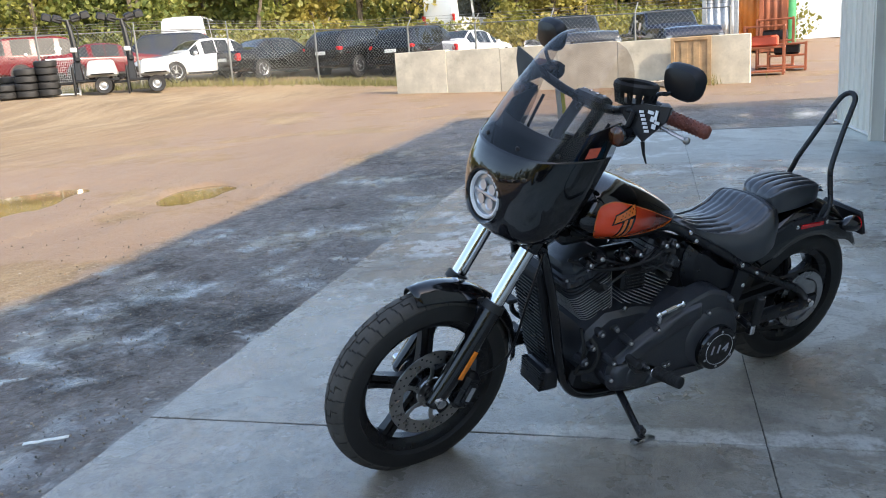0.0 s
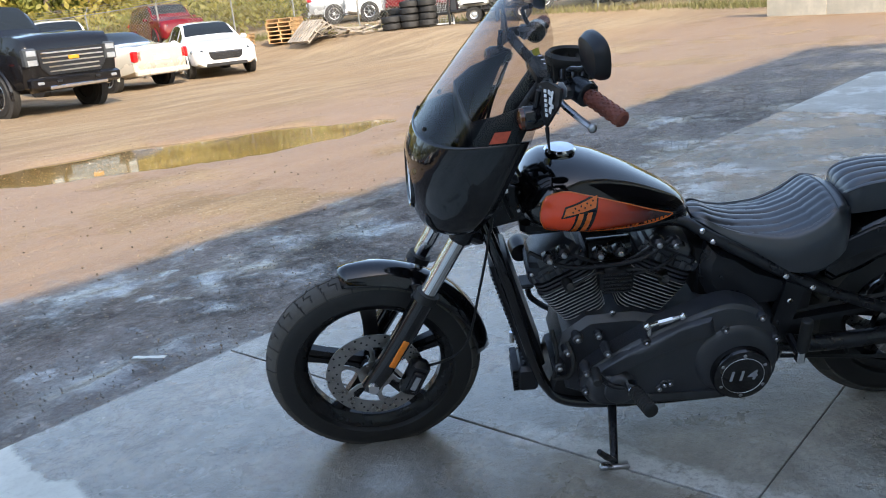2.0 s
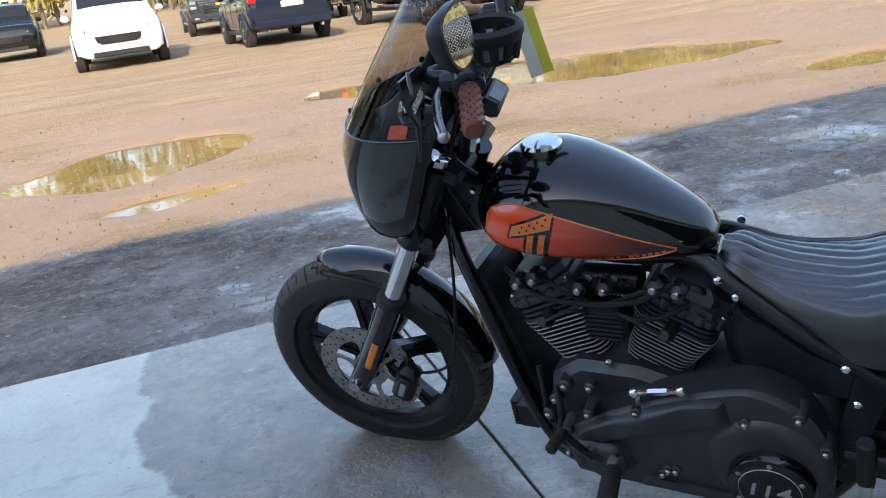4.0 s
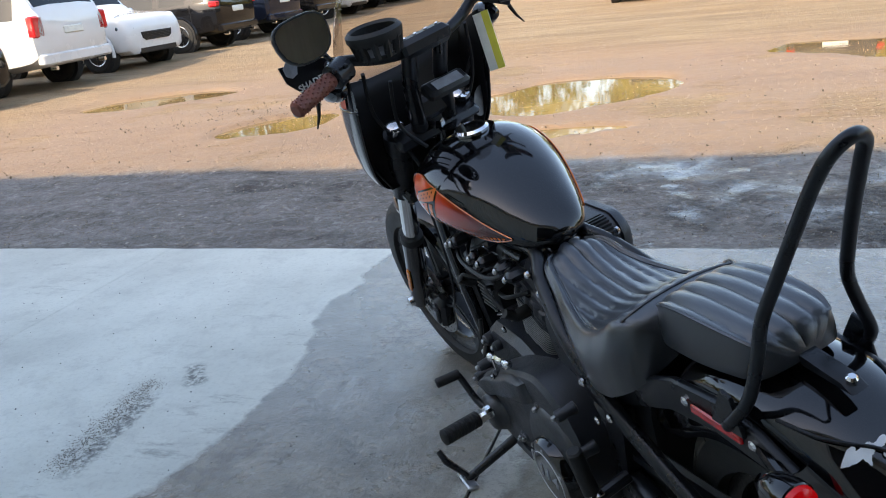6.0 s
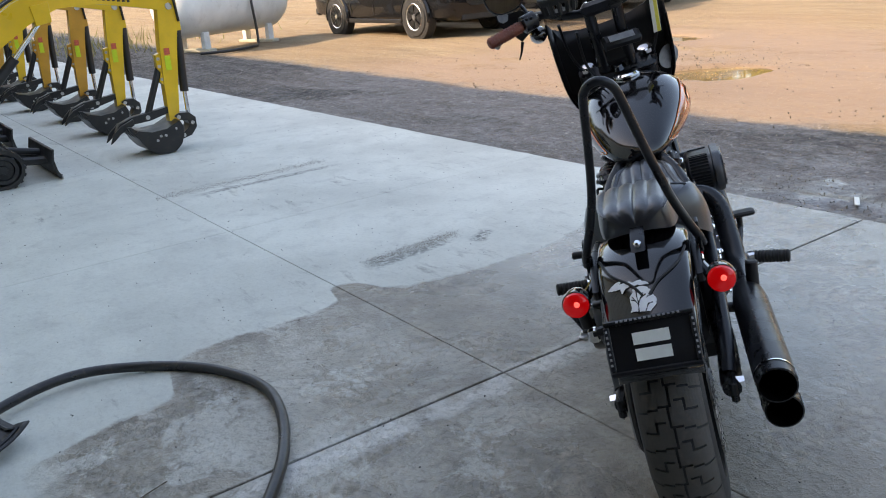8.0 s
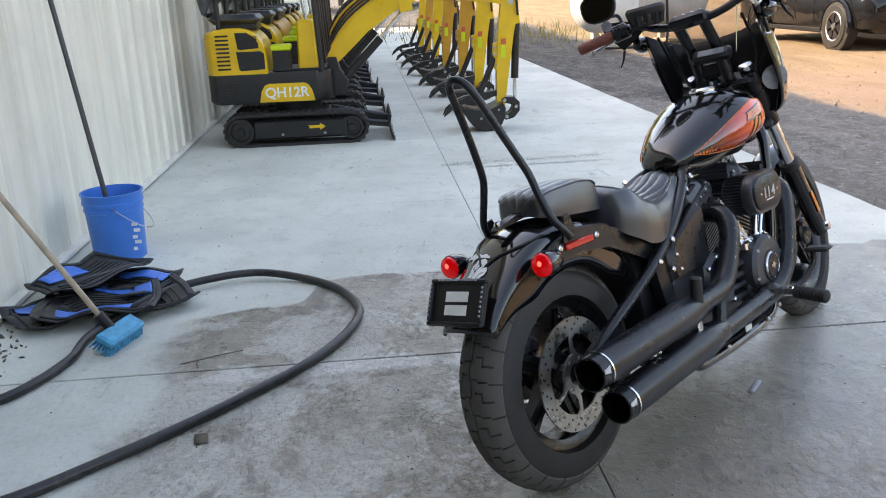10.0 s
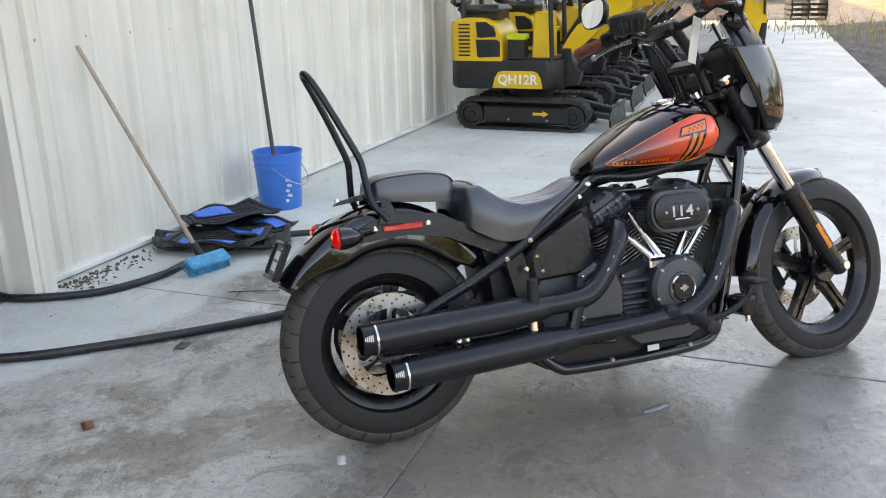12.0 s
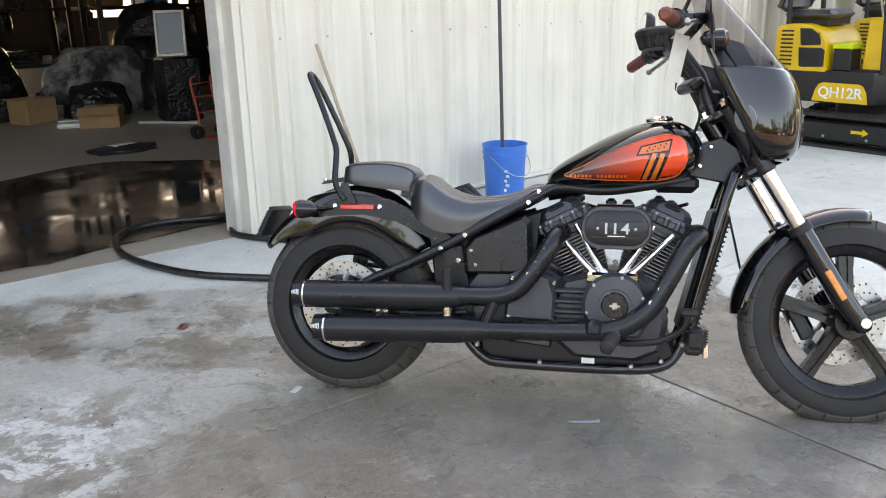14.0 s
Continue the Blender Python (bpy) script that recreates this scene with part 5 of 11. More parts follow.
def build_seats():
    # solo seat: dished, with a raised back lip and lengthwise pleats
    SEAT = [  # x, half width, top z at middle, skirt z
        (0.25, 0.03, 0.692, 0.66), (0.262, 0.09, 0.715, 0.63), (0.288, 0.138, 0.735, 0.6), (0.32, 0.155, 0.737, 0.58), (0.36, 0.16, 0.712, 0.56), (0.40, 0.16, 0.688, 0.553), (0.47, 0.148, 0.671, 0.562),
        (0.55, 0.122, 0.677, 0.605), (0.61, 0.1, 0.692, 0.645), (0.665, 0.08, 0.716, 0.69), (0.69, 0.05, 0.718, 0.708)]
    xs = [0.25 + (0.69 - 0.25) * i / 48 for i in range(49)]
    n = 64
    rings = []
    for x in xs:
        w, zt, zs = lerp_table(SEAT, x)
        ring = []
        for j in range(n + 1):
            u = -1 + 2 * j / n
            a = abs(u)
            if a < 0.66:
                k = a / 0.66
                y = w * 0.76 * k
                z = zt - 0.018 * k ** 2.2
                fade = min(1, max(0, (0.97 - k) / 0.08)) * min(1, max(0, (x - 0.308) / 0.025))
                z += pleat(y) * fade
                if 0.372 < x < 0.384 and k < 0.97:
                    z -= 0.003
                if k > 0.95:
                    z -= 0.003
            else:
                k = (a - 0.66) / 0.34
                y = w * (0.76 + 0.24 * math.sin(min(1.0, k * 1.35) * math.pi / 2) - 0.05 * max(0, k - 0.7))
                z = (zt - 0.018) + 0.006 * math.sin(min(1.0, k * 3) * math.pi) + (zs - zt + 0.018) * (1 - math.cos(k * math.pi / 2)) ** 0.9
            ring.append((x, math.copysign(y, u), z))
        rings.append(ring)
    seat = part("rider_seat", G().loft(rings, True, True, None, False), M_VINYL, bike, "black pleated vinyl rider seat", 50, 0.0)
    for side in (1, -1):
        line = []
        for x in xs[7:-2]:
            w, zt, zs = lerp_table(SEAT, x)
            line.append((x, side * w * 0.768, zt - 0.0185))
        part("seat_seam", G().tube(line, 0.0024, 5), M_VINYL, seat)
    w, zt, zs = lerp_table(SEAT, xs[7])
    part("seat_seam", G().tube([(xs[7] - 0.006 * (1 - (j / 8) ** 2), w * 0.768 * j / 8, zt - 0.0185 * (abs(j) / 8) ** 2.2 + 0.0005) for j in range(-8, 9)], 0.0024, 5), M_VINYL, seat)
    # pillion pad
    PAD = [(0.015, 0.04, 0.738, 0.715), (0.03, 0.088, 0.766, 0.706), (0.07, 0.105, 0.778, 0.70), (0.16, 0.112, 0.782, 0.69), (0.23, 0.108, 0.774, 0.684), (0.265, 0.095, 0.756, 0.68), (0.278, 0.05, 0.73, 0.68)]
    xs = [0.015 + (0.278 - 0.015) * i / 30 for i in range(31)]
    rings = []
    for x in xs:
        w, zt, zs = lerp_table(PAD, x)
        w *= 0.8
        ring = []
        for j in range(n + 1):
            u = -1 + 2 * j / n
            a = abs(u)
            if a < 0.75:
                k = a / 0.75
                y, z = w * 0.92 * k, zt - 0.008 * k ** 3 + pleat(w * 0.92 * k, 0.034, 0.007) * min(1, max(0, (0.97 - k) / 0.06))
            else:
                k = (a - 0.75) / 0.25
                y, z = w * (0.92 + 0.08 * math.sin(k * math.pi * 0.7)), (zt - 0.008) + (zs - zt + 0.008) * k
            ring.append((x, math.copysign(y, u), z))
        rings.append(ring)
    pad = part("passenger_seat", G().loft(rings, True, True, None, False), M_VINYL, bike, "black pleated vinyl pillion pad", 50)
    line = []
    for side in (1, -1):
        for x in (xs[2:-1] if side > 0 else reversed(xs[2:-1])):
            w, zt, zs = lerp_table(PAD, x)
            line.append((x, side * w * 0.745, zt - 0.011))
    part("seat_piping", G().tube(line, 0.003, 5, False, True), M_VINYL, pad)


build_seats()


# --- rear fender, lamps, plate and sissy bar
def fender_point(t, u, lift=0.0):
    """t from the tail (0) to the front (1), u across."""
    a = radians(146 - 111 * t)
    r = lerp_table([(0, 0.352), (0.2, 0.362), (0.45, 0.392), (0.65, 0.402), (0.85, 0.39), (1, 0.372)], t)[0]
    hw = lerp_table([(0, 0.084), (0.3, 0.096), (0.6, 0.105), (1, 0.1)], t)[0]
    drop = lerp_table([(0, 0.012), (0.1, 0.035), (0.3, 0.09), (0.6, 0.10), (0.85, 0.085), (1, 0.03)], t)[0]
    au = abs(u)
    if au < 0.7:
        k = au / 0.7
        y, dr = hw * 0.97 * k, -0.024 * k ** 2.6
    else:
        k = (au - 0.7) / 0.3
        y, dr = hw * (0.97 + 0.03 * k), -0.024 - drop * k
    rr = r + dr + lift
    return Vector((RAX.x + rr * math.cos(a), math.copysign(y, u), RAX.z + rr * math.sin(a)))


def build_rear():
    us = [-1 + 2 * j / 28 for j in range(29)]
    rings = [[fender_point(i / 34, u) for u in us] for i in range(35)]
    fender = part("rear_fender", G().loft(rings, False, False, None, False), M_BLACK, bike, "gloss black rear fender", 55, 0.004)
    # struts along the fender sides
    for side in (1, -1):
        g = G()
        pts = [(-0.06, 0.622), (0.0, 0.65), (0.08, 0.668), (0.2, 0.655), (0.3, 0.61), (0.4, 0.545), (0.44, 0.515), (0.42, 0.49), (0.34, 0.53), (0.22, 0.585), (0.1, 0.605), (-0.04, 0.595)]
        g.slab(pts, 0.016, Matrix.Translation((0, side * 0.112, 0)), 0.004)
        strut = part("fender_strut", g, M_SATIN, bike)
        g = G()
        g.slab([(0.02, 0.64), (0.035, 0.705), (0.055, 0.71), (0.09, 0.64)], 0.008, Matrix.Translation((0, side * 0.125, 0)), 0.002)
        part("sissy_bracket", g, M_SATIN, strut)
        g = G().box(0.09, side * 0.123, 0.628, 0.115, 0.006, 0.018, 0.003)
        part("side_reflector", g, M_REDREF, strut, "red side reflector")
        g = G()
        for x in (0.012, 0.165):
            g = G()
            bolt(g, (x, side * 0.119, 0.63), (0, side, 0), 0.009, 0.007)
            part("strut_bolt", g, M_CHROME, strut, smooth=0)
        # bullet turn signal with red lens
        c = Vector((-0.085, side * 0.152, 0.618))
        m = Matrix.Translation(c) @ pose(0, 0, 0, 0, -90, 0)
        g = G().lathe([(0.001, -0.055), (0.014, -0.048), (0.026, -0.025), (0.031, 0.0), (0.031, 0.014), (0.029, 0.016)], 24, m)
        g.tube([c + Vector((0.02, -side * 0.02, 0)), Vector((0.02, side * 0.11, 0.628))], [0.012, 0.01], 10)
        sig = part("rear_signal", g, M_BLACK, bike, "bullet turn signal with a lit red lens")
        part("signal_lens", G().lathe([(0.029, 0.014), (0.027, 0.024), (0.018, 0.031), (0.0005, 0.033)], 24, m), M_TAIL, sig, "glowing red lens")
        # small glowing ball through the opaque lens tip paints its bright centre
        part("lens_centre_glow", G().ball(c.x - 0.0285, c.y - 0.004, c.z + 0.006, 0.0075, 10), M_HOTSPOT, sig, "glowing spot painting the lens's bright centre")
    # sissy bar
    L = [(0.05, 0.13, 0.65), (0.03, 0.125, 0.675), (0.01, 0.112, 0.71), (0.004, 0.09, 0.77), (0.0, 0.076, 0.82), (-0.024, 0.063, 0.88), (-0.055, 0.05, 0.95), (-0.088, 0.038, 1.02), (-0.107, 0.029, 1.055), (-0.117, 0.011, 1.072)]
    pts = spline(L + [(x, -y, z) for x, y, z in reversed(L)], 5)
    part("sissy_bar", G().tube(pts, 0.0098, 12), M_SATIN, bike, "tall black bent-rod sissy bar")
    part("pad_bracket", G().slab([(-0.075, 0.700), (-0.06, 0.712), (0.03, 0.73), (0.03, 0.712)], 0.03, None, 0.003), M_SATIN, bike)
    g = G()
    bolt(g, (-0.06, 0, 0.71), (-0.3, 0, 1), 0.009, 0.01)
    part("fender_bolt", g, M_CHROME, bike)
    # seat strap wires on the fender
    for side in (1, -1):
        tube_part("strap_wire", [fender_point(0.44, side * 0.66, 0.004), fender_point(0.37, side * 0.56, 0.005), fender_point(0.33, side * 0.42, 0.005), fender_point(0.29, side * 0.2, 0.005), fender_point(0.25, side * 0.05, 0.004)], 0.003, M_PLASTIC)
    # white decal: two landmasses cut from vinyl, with bare branches left open
    UPPER = [(-125, 265), (-92, 248), (-72, 247), (-80, 260), (-50, 258), (-36, 266), (-16, 261), (12, 277), (14, 284), (-14, 280), (-42, 278), (-64, 284), (-76, 300), (-80, 280), (-108, 274)]
    LOWER = [(-13, 285), (6, 291), (17, 305), (13, 321), (-4, 330), (14, 325), (26, 324), (32, 341), (30, 358), (15, 372), (7, 380), (-58, 371), (-52, 358), (-54, 338), (-54, 318), (-40, 301), (-42, 291), (-30, 289)]
    TWIGS = [((-30, 380), (-28, 335)), ((-28, 350), (-44, 322)), ((-28, 345), (-10, 312)), ((-29, 335), (-30, 300)), ((-36, 336), (-48, 330)), ((-20, 330), (-2, 318)), ((-8, 378), (4, 352)), ((4, 352), (18, 350))]

    def inside(x, y, poly):
        hit = False
        for (x0, y0), (x1, y1) in zip(poly, poly[1:] + poly[:1]):
            if (y0 > y) != (y1 > y) and x < x0 + (y - y0) * (x1 - x0) / (y1 - y0):
                hit = not hit
        return hit

    def off_twig(x, y):
        for (x0, y0), (x1, y1) in TWIGS:
            dx, dy = x1 - x0, y1 - y0
            k = min(1, max(0, ((x - x0) * dx + (y - y0) * dy) / (dx * dx + dy * dy)))
            if math.hypot(x - x0 - k * dx, y - y0 - k * dy) < 1.7:
                return False
        return True

    def cut(poly, step=2.0):
        g = G()
        for j in range(int(140 / step)):
            for i in range(int(170 / step)):
                x, y = -130 + i * step, 244 + j * step
                cx, cy = x + step / 2, y + step / 2
                wob = 2.5 * noise.noise(Vector((cx * 0.13, cy * 0.13, 2)))
                if inside(cx + wob, cy - wob, poly) and off_twig(cx, cy):
                    g.add([fender_point(0.25 - (b_ - 322) * 0.00091, -a_ * 0.0048, 0.005) for a_, b_ in ((x, y), (x + step, y), (x + step, y + step), (x, y + step))], [(0, 1, 2, 3)])
        return g
    part("fender_decal", cut(UPPER), M_WHITE, fender, "white vinyl outline of a long peninsula", 60)
    part("fender_decal", cut(LOWER), M_WHITE, fender, "white mitten-shaped vinyl outline with a bare tree", 60)
    # plate carrier with two pale stickers
    mp = Matrix.Translation((-0.243, 0, 0.566)) @ pose(0, 0, 0, 0, 26, 0)
    g = G().box(0, 0, 0, 0.012, 0.178, 0.112, 0.01, mp)
    carrier = part("plate_carrier", g, M_PLASTIC, bike, "black plate carrier with LED strips")
    for yy, zz, wy, hz in ((0, 0.0505, 0.178, 0.011), (0, -0.0505, 0.178, 0.011), (0.0835, 0, 0.011, 0.09), (-0.0835, 0, 0.011, 0.09)):
        part("carrier_rim", G().box(-0.008, yy, zz, 0.01, wy, hz, 0.003, mp), M_PLASTIC, carrier)
    g = G()
    for z, w in ((0.014, 0.072), (-0.018, 0.07)):
        g.box(-0.0075, 0.0, z, 0.002, w, 0.024, 0.0, mp)
    part("plate_sticker", g, M_PAPER, carrier, "two blank pale stickers", 0)
    g = G()
    for k in range(14):
        g.box(-0.0145, 0.06 - k * 0.0092, 0.052, 0.003, 0.005, 0.004, 0.0, mp)
    for k in range(7):
        g.box(-0.0145, -0.084, 0.035 - k * 0.011, 0.003, 0.004, 0.005, 0.0, mp).box(-0.0145, 0.084, 0.035 - k * 0.011, 0.003, 0.004, 0.005, 0.0, mp)
    tagged(part("led_strip", g, M_GREYPRINT, carrier, "strip of small LEDs", 0), kind="stuff")


build_rear()


# --- engine, frame, exhaust
def tilt(x, z, deg, y=0.0):
    """A frame whose z axis leans forward from upright by deg."""
    return Matrix.Translation((x, y, z)) @ Matrix.Rotation(radians(deg), 4, "Y")


def fin(g, m, h, w, d, t, r=0.03):
    """A rounded cooling fin, w along the bike, d across it."""
    n = 5
    ring = []
    for cx, cy, a0 in ((w / 2 - r, d / 2 - r, 0), (-w / 2 + r, d / 2 - r, 90), (-w / 2 + r, -d / 2 + r, 180), (w / 2 - r, -d / 2 + r, 270)):
        for k in range(n):
            a = radians(a0 + 90 * k / (n - 1))
            ring.append((cx + r * math.cos(a), cy + r * math.sin(a)))
    g.loft([[(x, y, h - t / 2) for x, y in ring], [(x, y, h + t / 2) for x, y in ring]], True, True, m)


def build_engine():
    eng = bike
    # crankcase
    case = G()
    out = [(0.80, 0.17), (1.0, 0.165), (1.07, 0.20), (1.09, 0.30), (1.07, 0.40), (1.0, 0.45), (0.86, 0.45), (0.76, 0.42), (0.72, 0.33), (0.74, 0.22)]
    case.slab(out, 0.26, None, 0.02)
    part("crankcase", case, M_WRINKLE, eng, "black crackle-finish crankcase")
    part("gearbox", G().slab([(0.44, 0.22), (0.74, 0.19), (0.76, 0.42), (0.68, 0.47), (0.5, 0.46), (0.44, 0.38)], 0.25, None, 0.02), M_WRINKLE, eng)
    for nm, bx, bz, deg in (("rear", 0.853, 0.412, -27.0), ("front", 0.986, 0.412, 24.0)):
        m = tilt(bx, bz, deg)
        cyl = part("cylinder", G().tube([(0, 0, -0.02), (0, 0, 0.17)], 0.062, 24, True, False, m), M_WRINKLE, eng)
        for k in range(14):
            g, e = G(), G()
            h = 0.002 + k * 0.0114
            w = 0.118 + 0.062 * k / 13
            d = 0.168 + 0.024 * k / 13
            fin(g, m, h, w, d, 0.0048, 0.03)
            fin(e, m, h, w + 0.003, d + 0.003, 0.0022, 0.031)
            part("cooling_fin", g, M_WRINKLE, cyl, "", 40)
            part("fin_edge", e, M_FINEDGE, cyl, "machined bright fin edge", 40)
        head = G()
        for k in range(3):
            fin(head, m, 0.158 + k * 0.013, 0.176, 0.2, 0.007, 0.04)
        head.box(0, 0, 0.18, 0.145, 0.17, 0.06, 0.015, m)
        part("cylinder_head", head, M_WRINKLE, eng)

        def block(z, sx, sy, c=0.03):
            return [(x, y, z) for x, y in ((-sx + c, -sy), (sx - c, -sy), (sx, -sy + c), (sx, sy - c), (sx - c, sy), (-sx + c, sy), (-sx, sy - c), (-sx, -sy + c))]
        rb = G().loft([block(0.196, 0.088, 0.1), block(0.2, 0.092, 0.104), block(0.216, 0.092, 0.104), block(0.219, 0.086, 0.098), block(0.232, 0.084, 0.096), block(0.236, 0.074, 0.088), block(0.252, 0.07, 0.082, 0.026), block(0.266, 0.056, 0.07, 0.026), block(0.272, 0.036, 0.052, 0.018)], True, True, m)
        cover = part("rocker_cover", rb, M_WRINKLE, eng, "black rocker cover in two tiers", 25)
        part("cover_band", G().box(0.0, 0, 0.258, 0.05, 0.17, 0.014, 0.006, m), M_SATIN, cover)
        for sx, sy in ((-1, -1), (-1, 1), (1, -1), (1, 1), (0, -1), (0, 1), (-0.5, -1), (0.5, -1), (-0.5, 1), (0.5, 1)):
            at = m @ Vector((sx * 0.076, sy * (0.097 if abs(sx) < 1 else 0.082), 0.2))
            up = m.to_3x3() @ Vector((0, 0, 1))
            part("bolt_boss", G().tube([at, at + up * 0.022], [0.013, 0.011], 10), M_WRINKLE, cover, smooth=40)
            if abs(sx) != 0.5 or sy < 0:
                g = G()
                bolt(g, at + up * 0.022, up, 0.0065, 0.007)
                part("cover_bolt", g, M_STEEL, cover, smooth=0)
        # plug and its lead on the left
        q = m @ Vector((0.0, 0.1, 0.15))
        part("spark_plug_boot", G().tube([m @ Vector((0.0, 0.06, 0.17)), q + Vector((0, 0.03, 0.01)), q + Vector((0, 0.055, 0.03))], [0.018, 0.014, 0.011], 12), M_RUBBER, eng)
        part("plug_lead", G().tube(spline([q + Vector((0, 0.05, 0.025)), Vector(((q.x + 0.92) / 2, 0.158, 0.615)), Vector((0.92 + (q.x - 0.92) * 0.25, 0.13, 0.6))], 6), 0.0045, 8), M_RUBBER, eng)
        for dx in (-0.018, 0.022):
            a = Vector((0.912 + (-0.035 if nm == "rear" else 0.04) + dx * 0.7, -0.155, 0.44))
            b = m @ Vector((dx * 1.6 - 0.0, -0.13, 0.185))
            g = G().cyl(a, a + (b - a) * 0.55, 0.0125, 0.0125, 12)
            g.cyl(a + (b - a) * 0.5, b, 0.0095, 0.0095, 12)
            g.cyl(a, a + (b - a) * 0.08, 0.017, 0.017, 12).cyl(a + (b - a) * 0.5, a + (b - a) * 0.56, 0.015, 0.015, 12)
            part("pushrod_tube", g, M_CHROME, eng, "chrome pushrod tube")
        g = G().box(0.915 + (-0.045 if nm == "rear" else 0.045), -0.15, 0.432, 0.07, 0.06, 0.035, 0.008)
        part("tappet_block", g, M_CHROME, eng, "polished tappet block")
    # cam cover on the right
    m = Matrix.Translation((0.925, -0.16, 0.353)) @ ALONG_Y
    g = G().lathe([(0.098, -0.02), (0.098, 0.03), (0.088, 0.042), (0.05, 0.046), (0.049, 0.05), (0.001, 0.052)], 40, m)
    g.slab([(0.83, 0.29), (0.86, 0.25), (1.0, 0.25), (1.03, 0.3), (1.0, 0.42), (0.97, 0.45), (0.88, 0.45), (0.85, 0.42)], 0.05, Matrix.Translation((0, -0.15, 0)), 0.01)
    cam_cover = part("cam_cover", g, M_WRINKLE, eng, "black cam cover with a round badge")
    part("badge_ring", G().lathe([(0.036, 0.05), (0.04, 0.054), (0.043, 0.05)], 32, m, True), M_CHROME, cam_cover)
    part("badge_disc", G().lathe([(0.036, 0.051), (0.036, 0.054), (0.001, 0.0545)], 32, m), M_SATIN, cam_cover)
    part("badge_shield", G().box(0, 0, 0.0552, 0.03, 0.007, 0.001, 0, m).box(0, 0, 0.0552, 0.013, 0.02, 0.0012, 0, m), M_STEEL, cam_cover, "", 0)
    for k in range(6):
        a = 2 * math.pi * k / 6 + 0.3
        g = G()
        bolt(g, m @ Vector((0.086 * math.cos(a), 0.086 * math.sin(a), 0.036)), (0, -1, 0), 0.007, 0.007)
        part("cover_screw", g, M_STEEL, cam_cover, smooth=0)
    # ribbed block behind the cam cover
    for k in range(4):
        g = G().box(0.79, -0.135, 0.29 + k * 0.032, 0.1, 0.06, 0.017, 0.006)
        part("gearbox_rib", g, M_WRINKLE, eng)
    part("gearbox_cover", G().slab([(0.585, 0.29), (0.74, 0.285), (0.75, 0.36), (0.73, 0.43), (0.66, 0.46), (0.6, 0.43)], 0.06, Matrix.Translation((0, -0.14, 0)), 0.014), M_WRINKLE, eng)
    for x, z in ((0.6, 0.3), (0.735, 0.295), (0.74, 0.41), (0.66, 0.445), (0.61, 0.42)):
        g = G()
        bolt(g, (x, -0.165, z), (0, -1, 0), 0.008, 0.01)
        part("gearbox_bolt", g, M_CHROME, eng, smooth=0)
    # oval air cleaner with the displacement figures
    def stadium(w, h, r, n=9):
        pts = []
        for cx, cy, a0 in ((w / 2 - r, h / 2 - r, 0), (-w / 2 + r, h / 2 - r, 90), (-w / 2 + r, -h / 2 + r, 180), (w / 2 - r, -h / 2 + r, 270)):
            for k in range(n):
                a = radians(a0 + 90 * k / (n - 1))
                pts.append((cx + r * math.cos(a), cy + r * math.sin(a)))
        return pts
    c = Vector((0.922, -0.15, 0.588))
    rot = Matrix.Translation(c) @ pose(0, 0, 0, 90, 0, 0)
    g = G()
    rings = []
    for d, s in ((-0.03, 0.8), (-0.02, 0.9), (0.05, 0.92), (0.052, 1.0), (0.068, 1.0), (0.075, 0.96)):
        rings.append([(x * s, y * s, d) for x, y in stadium(0.21, 0.128, 0.06)])
    g.loft(rings, True, True, rot)
    air = part("air_cleaner", g, M_WRINKLE, eng, "oval black air cleaner")
    rings = [[(x * s, y * s, d) for x, y in stadium(0.188, 0.104, 0.05)] for d, s in ((0.074, 1.0), (0.081, 0.97), (0.083, 0.9))]
    part("air_cover", G().loft(rings, True, True, rot), M_SATIN, air)
    for gy in (0.022, -0.028):
        part("cover_groove", G().box(0, gy, 0.0842, 0.15, 0.0035, 0.002, 0, rot), M_MBLACK, air, "", 0)
    for digit, dx in (("1", -0.03), ("1", -0.004), ("4", 0.026)):
        v, f = text_mesh(digit, 0.045)
        part("numeral", G().add([(x * 1.15 + dx, y, z + 0.0845) for x, y, z in v], f, rot @ Matrix.Translation((0.0, -0.003, 0))), M_FINEDGE, air, "pale grey numeral " + digit, 0)
    part("maker_bar", G().box(0, -0.024, 0.0845, 0.05, 0.003, 0.001, 0, rot), M_WHITE, air, "", 0)
    for sx in (-1, 1):
        g = G()
        bolt(g, rot @ Vector((sx * 0.055, -0.002, 0.082)), (0, -1, 0), 0.005, 0.004)
        part("cover_screw", g, M_STEEL, air, smooth=0)
    g = G()
    for k in range(34):
        p, q = stadium(0.2, 0.12, 0.056)[k], 0
        g.box(p[0] * 0.97, p[1] * 0.97, 0.012, 0.006, 0.006, 0.055, 0, rot)
    tagged(part("filter_ribs", g, M_PLASTIC, air, "ribbed filter edge", 0), kind="stuff")
    # intake and wiring block between the cylinders on the left
    coil = part("coil_block", G().box(0.915, 0.1, 0.568, 0.094, 0.07, 0.082, 0.014), M_PLASTIC, eng, "ribbed black ignition coil")
    for k in range(6):
        part("coil_rib", G().box(0.915, 0.1365, 0.538 + k * 0.0115, 0.08, 0.006, 0.005, 0.001), M_PLASTIC, coil)
    g = G()
    bolt(g, (0.925, 0.12, 0.458), (0, 1, 0), 0.009, 0.008)
    part("case_bolt", g, M_STEEL, eng, smooth=0)
    part("number_pad", G().box(0.925, 0.118, 0.418, 0.085, 0.01, 0.014, 0.003), M_FINEDGE, eng, "bare machined pad on the crankcase")
